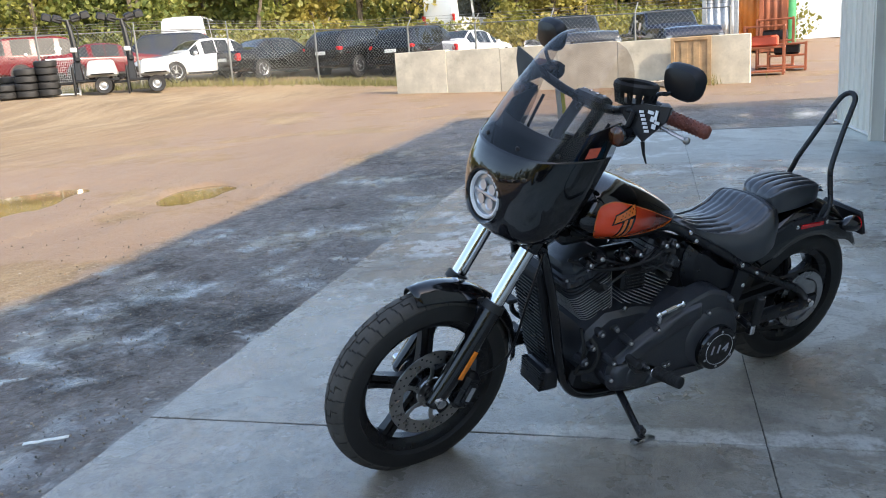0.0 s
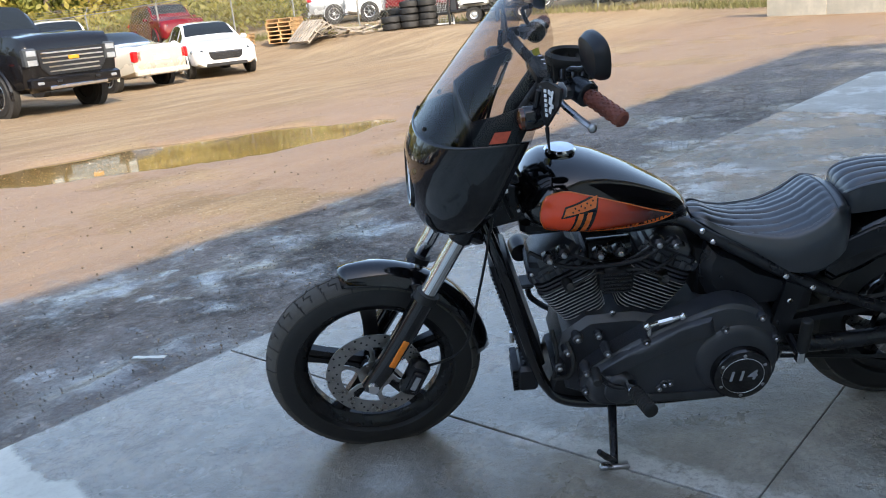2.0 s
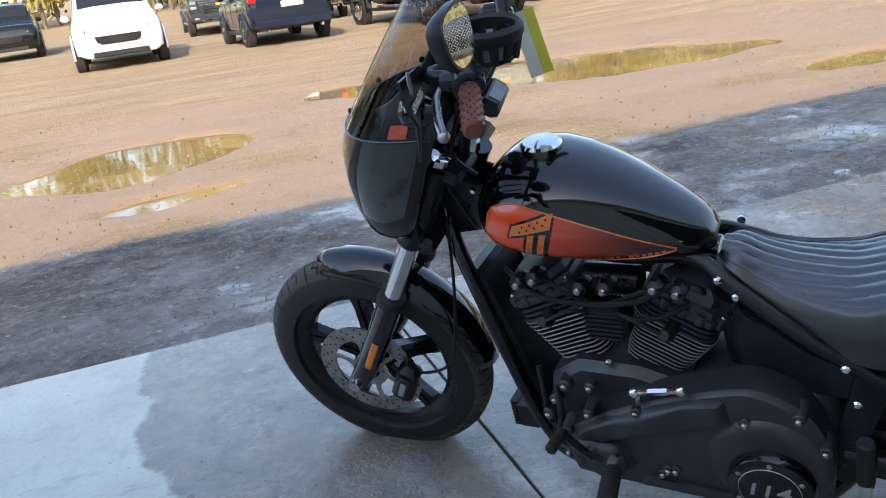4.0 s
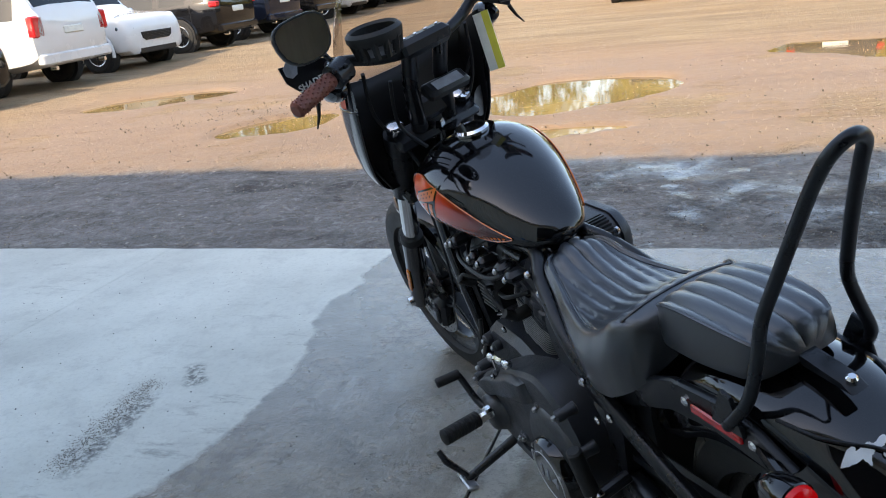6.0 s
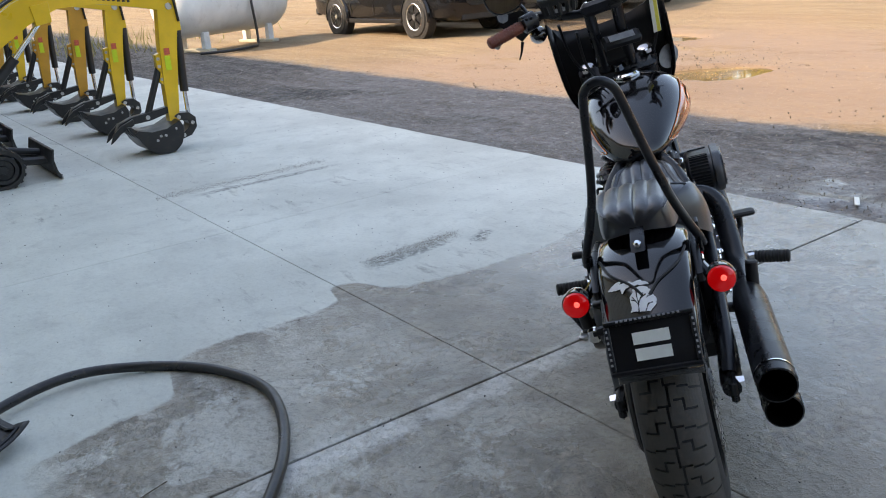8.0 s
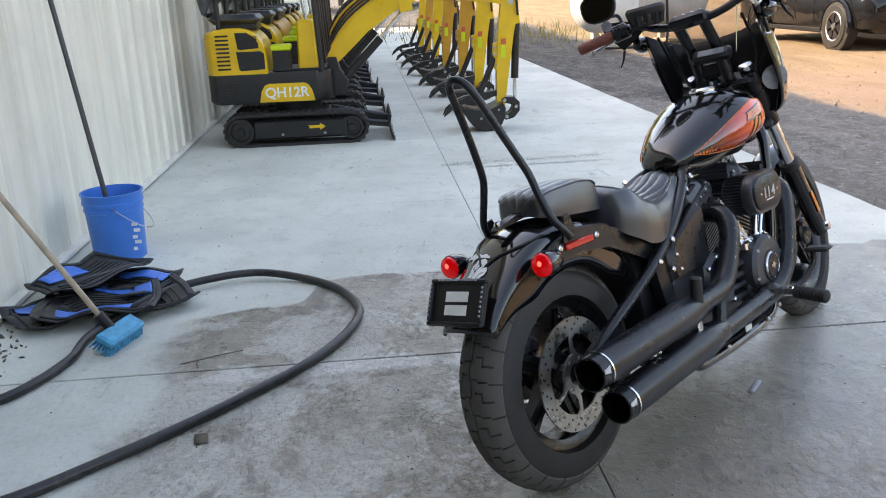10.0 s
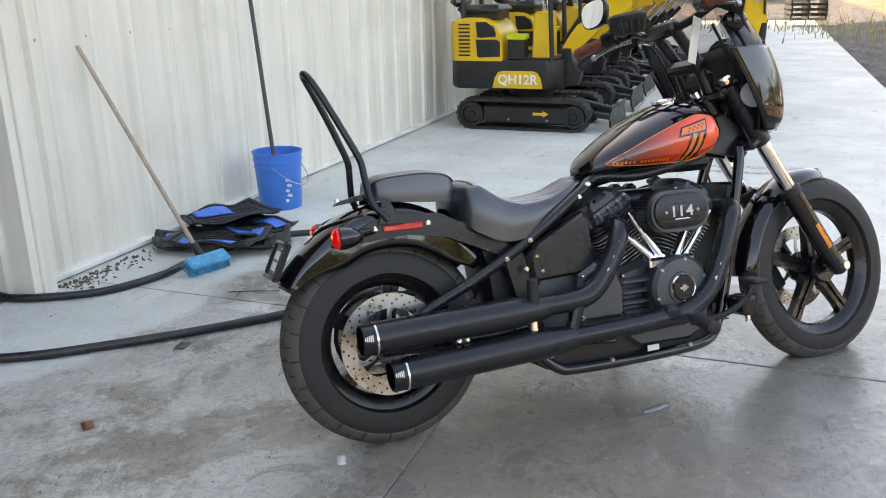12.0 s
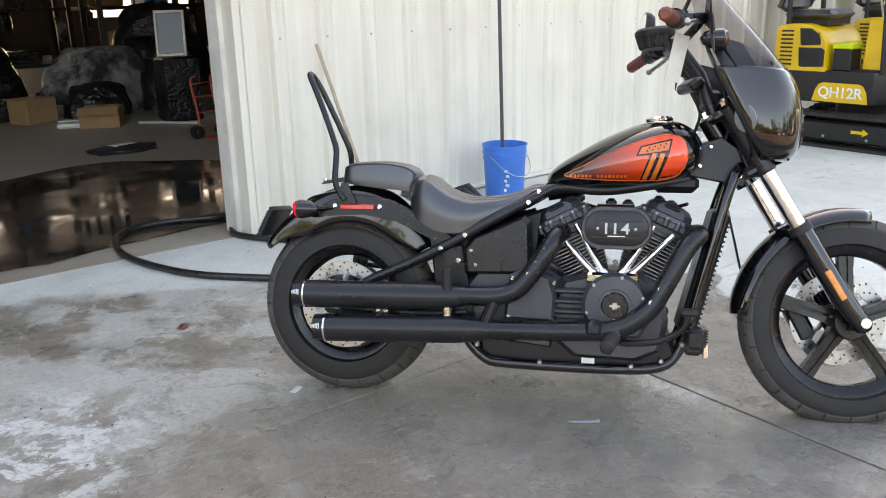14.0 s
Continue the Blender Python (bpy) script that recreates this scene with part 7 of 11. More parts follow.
def build_bars():
    GRIP_IN, GRIP_OUT = steered((1.013, 0.285, 1.166)), steered((0.957, 0.395, 1.141))
    half = [Vector((1.088, 0.0, 1.152)), Vector((1.09, 0.06, 1.153)), Vector((1.105, 0.12, 1.165)), Vector((1.125, 0.18, 1.188)), Vector((1.122, 0.225, 1.196)), GRIP_IN + (GRIP_IN - GRIP_OUT) * 0.3, GRIP_IN]
    bar = half + [GRIP_IN + (GRIP_OUT - GRIP_IN) * 0.98]
    pts = spline([MIRR @ p for p in reversed(bar)] + bar[1:], 5)
    part("handlebar", G(ST).tube(pts, 0.0135, 12), M_SATIN, bike, "tall black handlebar")
    g = G(ST)
    for y in (0.045, -0.045):
        g.tube([fork(0.765, -0.03, y), Vector((1.16, y, 1.06)), Vector((1.09, y, 1.15))], [0.022, 0.019, 0.019], 12)
    part("bar_riser", g, M_SATIN, bike)
    clamp = part("bar_clamp", G(ST).box(1.087, 0, 1.158, 0.055, 0.135, 0.045, 0.012), M_SATIN, bike)
    for y in (-0.045, -0.015, 0.015, 0.045):
        g = G(ST)
        bolt(g, (1.083, y, 1.18), (0, 0, 1), 0.006, 0.005)
        part("clamp_bolt", g, M_CHROME, clamp, smooth=0)
    for side in (1, -1):
        m = ST if side > 0 else ST @ MIRR
        d = (GRIP_OUT - GRIP_IN).normalized()
        g = G(m).tube([GRIP_IN, GRIP_IN + d * 0.004, GRIP_OUT - d * 0.005, GRIP_OUT], [0.017, 0.0185, 0.0185, 0.013], 18)
        grip = part("hand_grip", g, M_LEATHER, bike, "reddish-brown diamond-pattern grip")
        g = G(m)
        up = d.orthogonal().normalized()
        sd = d.cross(up)
        L = (GRIP_OUT - GRIP_IN).length
        for i in range(11):
            for k in range(10):
                a = 2 * math.pi * (k + 0.5 * (i % 2)) / 10
                o = up * math.cos(a) + sd * math.sin(a)
                g.ball(*(GRIP_IN + d * (0.01 + i * (L - 0.02) / 10) + o * 0.0183), 0.0028, 5)
        tagged(part("grip_pattern", g, M_LEATHER, grip, "raised diamonds", 60), kind="stuff")
        c = GRIP_IN - d * 0.025
        sw = part("switch_housing", G(m).tube([c - d * 0.03, c - d * 0.025, c + d * 0.02, c + d * 0.024], [0.022, 0.029, 0.029, 0.022], 18), M_SATIN, bike)
        g = G(m)
        for k in range(3):
            g.box(*(c + Vector((-0.026, -0.014 + 0.014 * k, 0.012))), 0.012, 0.01, 0.01, 0.003)
        part("switch_buttons", g, M_PLASTIC, sw)
        # lever perch and lever
        p0 = c - d * 0.02 + Vector((0.035, 0.0, 0.0))
        part("lever_perch", G(m).box(*(c + Vector((0.028, -0.01, 0.005))), 0.05, 0.05, 0.035, 0.01), M_SATIN, bike)
        lv = spline([p0, p0 + d * 0.04 + Vector((0.028, 0, -0.006)), p0 + d * 0.1 + Vector((0.03, 0, -0.012)), p0 + d * 0.15 + Vector((0.022, 0, -0.02))], 6)
        lever = part("hand_lever", G(m).tube(lv, [0.008] * (len(lv) - 1) + [0.008], 10, flat=0.6), M_STEEL, bike, "polished hand lever")
        part("lever_ball", G(m).ball(*lv[-1], 0.011, 10), M_STEEL, lever)
        # angular hand guard in front of the lever
        quad = [steered(p) for p in ((1.125, 0.205, 1.182), (1.108, 0.29, 1.212), (1.09, 0.375, 1.22), (1.095, 0.368, 1.18), (1.118, 0.312, 1.112), (1.128, 0.262, 1.145))]
        ring0 = [q_ for q_ in quad]
        ring1 = [q_ + Vector((-0.006, 0, 0.0)) for q_ in quad]
        guard = part("hand_guard", G(m).loft([ring0, ring1]), M_PLASTIC, bike, "black wedge-shaped hand guard with a pale sticker", 20)
        part("guard_strap", G(m).tube([quad[4] + Vector((-0.003, 0, 0)), quad[4] + Vector((-0.002, 0.012, -0.03)), quad[4] + Vector((-0.002, 0.028, -0.055))], [0.006, 0.004, 0.002], 6), M_PLASTIC, guard)
        if side > 0:
            e1 = (quad[2] - quad[0]).normalized()
            out = e1.cross(quad[4] - quad[0]).normalized()
            out = out if out.x > 0 else -out
            e2 = out.cross(e1)
            e2 = e2 if e2.z > 0 else -e2
            cc = (quad[0] + quad[2] + quad[3] + quad[4]) / 4 + out * 0.005 + e1 * 0.012
            # plain bars in place of the printed badge
            for k in range(6):
                mm = Matrix.Translation(cc + e1 * (0.004 * k - 0.034) + e2 * (0.022 - 0.0105 * k)) @ Matrix((e1, e2, out)).transposed().to_4x4()
                part("sticker", G(m).box(0, 0, 0, 0.015, 0.007, 0.002, 0, mm), M_WHITE, guard, "", 0)
            for a_, b_, w, h in ((-0.002, 0.02, 0.02, 0.009), (0.016, 0.012, 0.009, 0.026), (0.004, 0.002, 0.012, 0.014), (0.02, -0.008, 0.016, 0.008), (0.009, -0.018, 0.013, 0.013)):
                mm = Matrix.Translation(cc + e1 * a_ + e2 * b_) @ Matrix((e1, e2, out)).transposed().to_4x4() @ pose(0, 0, 0, 0, 0, -14)
                part("sticker", G(m).box(0, 0, 0, w, h, 0.002, 0, mm), M_WHITE, guard, "", 0)
            back = Matrix.Translation((quad[3] + quad[4] + quad[5]) / 3 + Vector((-0.011, -0.005, 0.014))) @ pose(0, 0, 0, 90, 0, -78)
            v, f = text_mesh("SHADES", 0.022)
            part("sticker", G(m).add(v, f, back), M_WHITE, guard, "pale lettering SHADES", 0)
            back = Matrix.Translation((quad[2] * 2 + quad[3]) / 3 + Vector((-0.01, -0.022, 0.0))) @ pose(0, 0, 0, 90, 0, -70)
            part("sticker", G(m).lathe([(0.001, 0), (0.02, 0), (0.02, 0.0015), (0.001, 0.0015)], 7, back), M_GREYPRINT, guard, "round grey sticker", 0)
        # turn signal under the bar
        t = steered((1.146, 0.258, 1.118))
        mm = Matrix.Translation(t) @ pose(0, 0, 0, 0, 90, 0)
        sig = part("front_signal", G(m).lathe([(0.001, -0.05), (0.016, -0.042), (0.027, -0.02), (0.03, 0.0), (0.03, 0.016), (0.028, 0.018)], 22, mm), M_BLACK, bike, "bullet turn signal with an amber lens")
        part("signal_lens", G(m).lathe([(0.028, 0.016), (0.025, 0.026), (0.015, 0.031), (0.0005, 0.033)], 22, mm), M_AMBER, sig)
        part("signal_stem", G(m).tube([t + Vector((-0.01, 0, 0.01)), t + Vector((-0.02, 0.01, 0.07))], 0.007, 8), M_SATIN, sig)
        # mirror
        mc = steered((0.995, 0.315, 1.268))
        st = spline([c + Vector((0.02, -0.01, 0.015)), c + Vector((0.035, 0.01, 0.06)), mc + Vector((0.03, -0.025, -0.035)), mc + Vector((0.014, -0.01, -0.01))], 5)
        stem = part("mirror_stem", G(m).tube(st, 0.006, 8), M_SATIN, bike)
        outl = []
        for k in range(20):
            a = 2 * math.pi * k / 20
            u, w = math.cos(a), math.sin(a)
            outl.append((0.064 * math.copysign(abs(u) ** 0.7, u) * (1 + 0.15 * w), 0.05 * math.copysign(abs(w) ** 0.75, w)))
        # the glass faces back along the building and a little up
        face = (BIKE @ ST).to_3x3().inverted() @ Vector((-0.735, 0.652, 0.125)).normalized()
        side_ax = Vector((0, 0, 1)).cross(-face).normalized()
        mm = Matrix.Translation(mc) @ Matrix((side_ax, (-face).cross(side_ax), -face)).transposed().to_4x4()
        rings = [[(px * s, py * s, dd) for px, py in outl] for s, dd in ((1.0, -0.004), (1.02, 0.0), (1.0, 0.012), (0.82, 0.028), (0.4, 0.036))]
        mir = part("mirror", G(m).loft(rings, True, True, mm), M_PLASTIC, bike, "black rear-view mirror")
        rings = [[(px * 0.93, py * 0.92, dd) for px, py in outl] for dd in (-0.0052, -0.0045)]
        part("mirror_glass", G(m).loft(rings, True, True, mm), M_MIRROR, mir, "", 0)
    # cup holder on the left of the bar: open ring cage
    c = steered((1.03, 0.155, 1.205))
    mm = ST @ Matrix.Translation(c) @ pose(0, 0, 0, 4, -6, 0)
    cup = part("cup_holder", G().lathe([(0.052, 0.004), (0.06, 0.002), (0.066, 0.012), (0.066, 0.024), (0.058, 0.032), (0.052, 0.026)], 30, mm, True).lathe([(0.001, -0.034), (0.046, -0.034), (0.05, -0.024), (0.001, -0.026)], 30, mm, True), M_RUBBER, bike, "black rubber cup holder")
    for k in range(12):
        a = 2 * math.pi * k / 12
        p, q_ = Vector((0.047 * math.cos(a), 0.047 * math.sin(a), -0.03)), Vector((0.057 * math.cos(a), 0.057 * math.sin(a), 0.012))
        part("cup_rib", G().tube([mm @ p, mm @ q_], 0.0085, 6), M_RUBBER, cup)
    # instrument and dash
    g = G(ST).box(1.2, 0.0, 0.985, 0.05, 0.12, 0.06, 0.012)
    dash = part("instrument", g, M_PLASTIC, bike)
    mm = Matrix.Translation((1.135, -0.005, 1.03)) @ pose(0, 0, 0, 0, -38, 15)
    ins = part("speedometer", G().box(0, 0, 0, 0.05, 0.13, 0.035, 0.01, mm), M_PLASTIC, bike, "small digital instrument")
    part("display", G().box(-0.004, 0.0, 0.0182, 0.028, 0.085, 0.002, 0, mm), M_GREYPRINT, ins, "", 0)
    part("ignition", G().lathe([(0.022, 0), (0.024, 0.02), (0.018, 0.025), (0.001, 0.026)], 20, ST @ Matrix.Translation((1.235, 0.0, 0.905)) @ pose(0, 0, 0, 0, -32, 0)), M_CHROME, bike)
    mm = Matrix.Translation((1.285, -0.14, 0.92)) @ pose(0, 0, 0, 0, -12, 38)
    part("fairing_patch", G().lathe([(0.001, 0.0), (0.042, 0.0), (0.042, 0.002), (0.001, 0.002)], 24, mm @ pose(0, 0, 0, 0, -90, 0)), M_GREYPRINT, bike, "round grey sticker inside the fairing")
    # red tag sticker on the screen and paper tags on the bar
    rows = [[shell(SCREEN, 1.066 + 0.028 * i / 4, 0.86 + 0.08 * j / 4) + Vector((0.001, 0.003, 0)) for j in range(5)] for i in range(5)]
    part("screen_sticker", G(ST).loft(rows, False, False, None, False), M_STICKRED, bike, "red inspection sticker", 0)
    mm = Matrix.Translation((1.083, -0.128, 1.098)) @ pose(0, 0, 0, 8, 8, 28)
    tag = part("paper_tag", G().box(0, 0, 0, 0.05, 0.0015, 0.14, 0, mm), M_PAPER, bike, "hanging yellow and white paper tag", 0)
    part("tag_band", G().box(-0.014, 0.0012, 0, 0.022, 0.0012, 0.141, 0, mm), M_YTAG, tag, "", 0)
    # cables
    for pts in ([(1.15, 0.15, 1.14), (1.22, 0.14, 1.02), (1.23, 0.09, 0.9), (1.2, 0.07, 0.78)], [(1.15, -0.15, 1.14), (1.21, -0.15, 1.0), (1.24, -0.08, 0.88), (1.2, -0.06, 0.78)], [(1.13, 0.1, 1.1), (1.19, 0.1, 0.98), (1.17, 0.06, 0.9)]):
        tube_part("control_cable", pts, 0.005, M_PLASTIC, ST, 8)
    tube_part("brake_line", [(1.17, -0.2, 1.15), (1.24, -0.19, 1.05), (1.27, -0.13, 0.95), (1.28, -0.1, 0.82), (1.31, -0.11, 0.75)], 0.005, M_PLASTIC, ST, 8)


build_bars()


# ---------------------------------------------------------------- small excavators along the wall
def track_outline(r=0.14, half=0.475, n=9):
    pts = []
    for k in range(n):
        a = radians(-90 + 180 * k / (n - 1))
        pts.append((half + r * math.cos(a), r + r * math.sin(a)))
    for k in range(n):
        a = radians(90 + 180 * k / (n - 1))
        pts.append((-half + r * math.cos(a), r + r * math.sin(a)))
    return pts


def build_excavator(paint, m):
    ex = thing("mini_excavator", m, "small tracked excavator parked on the slab with its bucket down", "excavator", "row of excavators")
    for side in (-1, 1):
        y = side * 0.29
        out = track_outline()
        inner = [(x * 0.965, 0.14 + (z - 0.14) * 0.83) for x, z in out]
        g = G()
        ring = lambda pts, yy: [(x, yy, z) for x, z in pts]
        g.loft([ring(out, y - 0.1), ring(out, y + 0.1), ring(inner, y + 0.1), ring(inner, y - 0.1), ring(out, y - 0.1)], False, False)
        tr = part("track", g, M_TRACK, ex, "black rubber track")
        g = G()
        pts = out + out[:1]
        total = sum(math.hypot(b[0] - a[0], b[1] - a[1]) for a, b in zip(pts, pts[1:]))
        n, d, i, acc = 52, 0.0, 0, 0.0
        for k in range(n):
            want = total * k / n
            while i < len(pts) - 2 and acc + math.hypot(pts[i + 1][0] - pts[i][0], pts[i + 1][1] - pts[i][1]) < want:
                acc += math.hypot(pts[i + 1][0] - pts[i][0], pts[i + 1][1] - pts[i][1])
                i += 1
            a, b = Vector((pts[i][0], pts[i][1])), Vector((pts[i + 1][0], pts[i + 1][1]))
            t = (want - acc) / max(1e-6, (b - a).length)
            p = a + (b - a) * t
            ang = math.atan2((b - a).y, (b - a).x)
            g.box(0, 0, 0, 0.022, 0.19, 0.016, 0.0, Matrix.Translation((p.x, y, max(p.y, 0.006))) @ Matrix.Rotation(-ang, 4, "Y"))
        tagged(part("track_tread", g, M_TRACK, tr, "row of track lugs", 0), kind="stuff")
        part("track_frame", G().box(0.04, y + side * 0.055, 0.14, 0.8, 0.07, 0.16, 0.015), M_MBLACK, ex)
        for cx, r in ((-0.475, 0.112), (0.475, 0.1)):
            mm = Matrix.Translation((cx, y + side * 0.06, 0.135)) @ pose(0, 0, 0, 90 if side < 0 else -90, 0, 0)
            w = part("idler_wheel", G().lathe([(0.001, 0.03), (0.03, 0.03), (0.034, 0.012), (r * 0.7, 0.008), (r * 0.75, 0.03), (r, 0.03), (r, -0.03), (0.001, -0.03)], 22, mm), M_MBLACK, ex)
            for k in range(6):
                a = 2 * math.pi * k / 6
                part("wheel_hole", G().cyl((r * 0.55 * math.cos(a), r * 0.55 * math.sin(a), 0.006), (r * 0.55 * math.cos(a), r * 0.55 * math.sin(a), 0.013), 0.016, 0.016, 8, 0, mm), M_TRACK, w, smooth=0)
        ar = Matrix.Translation((0.17, y + side * 0.092, 0.155))
        part("arrow_decal", G().slab([(-0.07, -0.012), (0.03, -0.012), (0.03, -0.03), (0.08, 0), (0.03, 0.03), (0.03, 0.012), (-0.07, 0.012), (-0.055, 0)], 0.004, ar), paint, ex, "yellow arrow decal", 0)
        part("frame_bolt", G().cyl((-0.12, y + side * 0.085, 0.1), (-0.12, y + side * 0.096, 0.1), 0.012, 0.012, 8), M_STEEL, ex)
        part("frame_bolt", G().cyl((0.24, y + side * 0.085, 0.1), (0.24, y + side * 0.096, 0.1), 0.012, 0.012, 8), M_STEEL, ex)
    part("undercarriage", G().box(0, 0, 0.2, 0.6, 0.4, 0.14, 0.02), M_MBLACK, ex)
    part("slew_ring", G().cyl((0, 0, 0.26), (0, 0, 0.38), 0.2, 0.22, 28), M_MBLACK, ex)
    # dozer blade
    g = G()
    prof = [(0.845, 0.01), (0.82, 0.07), (0.81, 0.15), (0.825, 0.22), (0.84, 0.225), (0.826, 0.15), (0.838, 0.075), (0.862, 0.015)]
    g.slab([(x - 0.02, z) for x, z in prof], 0.8)
    blade = part("dozer_blade", g, M_MBLACK, ex, "worn black dozer blade")
    part("blade_edge", G().box(0.838, 0, 0.02, 0.012, 0.8, 0.04, 0.004), M_STEEL, blade)
    for y in (-0.18, 0.18):
        part("blade_arm", G().tube([(0.3, y, 0.18), (0.8, y, 0.12)], 0.03, 6), M_MBLACK, blade)
    part("blade_ram", G().tube([(0.3, 0, 0.27), (0.8, 0, 0.16)], 0.025, 10), M_MBLACK, blade)
    # upper structure
    base = [(-0.74, -0.1), (-0.71, -0.22), (-0.64, -0.3), (0.2, -0.3), (0.28, -0.24), (0.34, -0.12), (0.34, 0.12), (0.28, 0.24), (0.2, 0.3), (-0.64, 0.3), (-0.71, 0.22), (-0.74, 0.1)]
    rings = [[(x * s, y * s, z) for x, y in base] for z, s in ((0.36, 0.97), (0.38, 1.0), (0.6, 1.0), (0.62, 0.985))]
    body = part("lower_body", G().loft(rings), M_MBLACK, ex, "black lower body panel")
    for side in (-1, 1):
        pl = Matrix.Translation((-0.06, side * 0.302, 0.45))
        part("model_plate", G().slab([(-0.235, -0.08), (0.235, -0.08), (0.215, 0.01), (0.185, 0.06), (0.15, 0.075), (-0.15, 0.075), (-0.185, 0.06), (-0.215, 0.01)], 0.006, pl), paint, body, "yellow model plate", 0)
        v, f = text_mesh("QH12R", 0.118)
        rot = pl @ Matrix.Translation((0, side * 0.0045, -0.005)) @ (pose(0, 0, 0, 90, 0, 0) if side < 0 else pose(0, 0, 0, 90, 0, 180))
        part("model_lettering", G().add(v, f, rot), M_WHITE, body, "white letters QH12R", 0)
        for k in range(6):
            part("vent_slot", G().box(-0.52, side * 0.3015, 0.44 + k * 0.024, 0.2, 0.006, 0.009), M_TRACK, body, smooth=0)
    hood = [(-0.66, 0.61), (-0.665, 0.9), (-0.64, 0.965), (-0.55, 0.99), (-0.38, 0.985), (-0.28, 0.93), (-0.215, 0.82), (-0.2, 0.61)]
    pts = [(p.x, p.z) for p in spline([(x, 0, z) for x, z in hood], 3)]
    rings = []
    for y, s, back in ((-0.3, 0.97, 0), (-0.288, 1.0, 0.01), (-0.2, 1.0, 0.06), (0, 1.0, 0.085), (0.2, 1.0, 0.06), (0.288, 1.0, 0.01), (0.3, 0.97, 0)):
        rings.append([(-0.42 + (x + 0.42) * s - back * max(0.0, min(1.0, (-x - 0.5) / 0.15)), y, 0.61 + (z - 0.61) * s) for x, z in pts])
    hd = part("engine_hood", G().loft(rings), paint, ex, "yellow engine hood with louvres", 40)
    for side in (-1, 1):
        y = side * 0.302
        for z0, z1, far in ((0.825, 0.955, -0.265), (0.65, 0.8, -0.225)):
            o = [(-0.44, z0), (-0.42, z0 - 0.01), (far, z0), (far, z1 - 0.09 if far < -0.25 else z1 - 0.02), (far - 0.03, z1 - 0.04 if far < -0.25 else z1), (far - 0.09, z1), (-0.455, z1)]
            gr = part("grille", G().slab(o, 0.008, Matrix.Translation((0, y, 0)), 0.002), M_MBLACK, hd, "black mesh grille")
            g = G()
            for i in range(8):
                g.box(-0.435 + i * 0.022, y + side * 0.005, (z0 + z1) / 2 - 0.012, 0.004, 0.004, (z1 - z0) * 0.65)
            for i in range(4):
                g.box(-0.35, y + side * 0.005, z0 + 0.02 + i * 0.025, 0.16, 0.004, 0.004)
            tagged(part("grille_mesh", g, M_TRACK, hd, "", 0), kind="stuff")
        for k in range(9):
            part("louvre", G().box(-0.565, y, 0.66 + k * 0.034, 0.11, 0.006, 0.015, 0.004), M_MBLACK, hd, smooth=0)
    for k in range(9):
        part("louvre", G().box(-0.742, 0, 0.66 + k * 0.03, 0.01, 0.2, 0.012, 0.002), M_MBLACK, hd, smooth=0)
    # seat, console, levers
    seat = part("seat", G().box(-0.46, 0.0, 1.06, 0.42, 0.42, 0.08, 0.035), M_VINYL, ex, "black vinyl operator seat under clear film")
    part("seat_base", G().box(-0.45, 0, 1.0, 0.34, 0.36, 0.06, 0.01), M_MBLACK, seat)
    part("seat_back", G().box(0, 0, 0.2, 0.08, 0.4, 0.4, 0.035, Matrix.Translation((-0.68, 0, 1.08)) @ pose(0, 0, 0, 0, -12, 0)), M_VINYL, seat)
    for y in (-0.24, 0.24):
        part("arm_rest", G().tube(spline([(-0.7, y, 1.12), (-0.62, y, 1.24), (-0.46, y, 1.25)], 5), 0.022, 8), M_VINYL, seat)
    part("console", G().box(0.13, -0.06, 0.83, 0.17, 0.3, 0.42, 0.02, None, (0.85, 0.9)), paint, ex, "yellow control tower")
    part("battery_box", G().box(-0.085, -0.2, 0.71, 0.15, 0.17, 0.18, 0.01), M_MBLACK, ex)
    part("battery_lid", G().box(-0.085, -0.2, 0.82, 0.165, 0.185, 0.05, 0.01), mat_lime(), ex, "lime green battery lid")
    part("floor_plate", G().box(0.06, 0, 0.628, 0.46, 0.5, 0.02, 0.004), M_MBLACK, ex)
    for y in (-0.12, -0.05, 0.05, 0.12):
        lv = part("control_lever", G().tube([(0.13, y, 1.03), (0.1, y * 1.3, 1.25)], 0.008, 8), M_STEEL, ex)
        part("lever_knob", G().ball(0.1, y * 1.3, 1.26, 0.022, 10), M_PLASTIC, lv)
    for y in (-0.27, 0.27):
        part("roof_post", G().tube([(0.25, y, 0.61), (0.22, y, 1.2), (0.2, y, 2.0)], 0.022, 8), M_MBLACK, ex)
        part("roof_post", G().tube([(-0.58, y, 0.96), (-0.6, y, 2.0)], 0.022, 8), M_MBLACK, ex)
    part("canopy", G().box(-0.18, 0, 2.02, 1.05, 0.72, 0.06, 0.025), M_MBLACK, ex, "flat black canopy roof")
    # swing post, boom, arm, rams, bucket
    part("swing_post", G().slab([(0.3, 0.36), (0.44, 0.38), (0.47, 0.5), (0.4, 0.6), (0.37, 0.71), (0.29, 0.71), (0.29, 0.5)], 0.17, None, 0.015), M_MBLACK, ex, "black swing bracket")

    def beam(profile, w):
        """A welded box beam: rows of centre x, z and height."""
        rings = []
        for i, (x, z, h) in enumerate(profile):
            a = profile[max(i - 1, 0)]
            b = profile[min(i + 1, len(profile) - 1)]
            d = Vector((b[0] - a[0], 0, b[1] - a[1])).normalized()
            nrm = Vector((-d.z, 0, d.x))
            c = Vector((x, 0, z))
            rings.append([c + nrm * h / 2 + Vector((0, -w / 2, 0)), c + nrm * h / 2 + Vector((0, w / 2, 0)), c - nrm * h / 2 + Vector((0, w / 2, 0)), c - nrm * h / 2 + Vector((0, -w / 2, 0))])
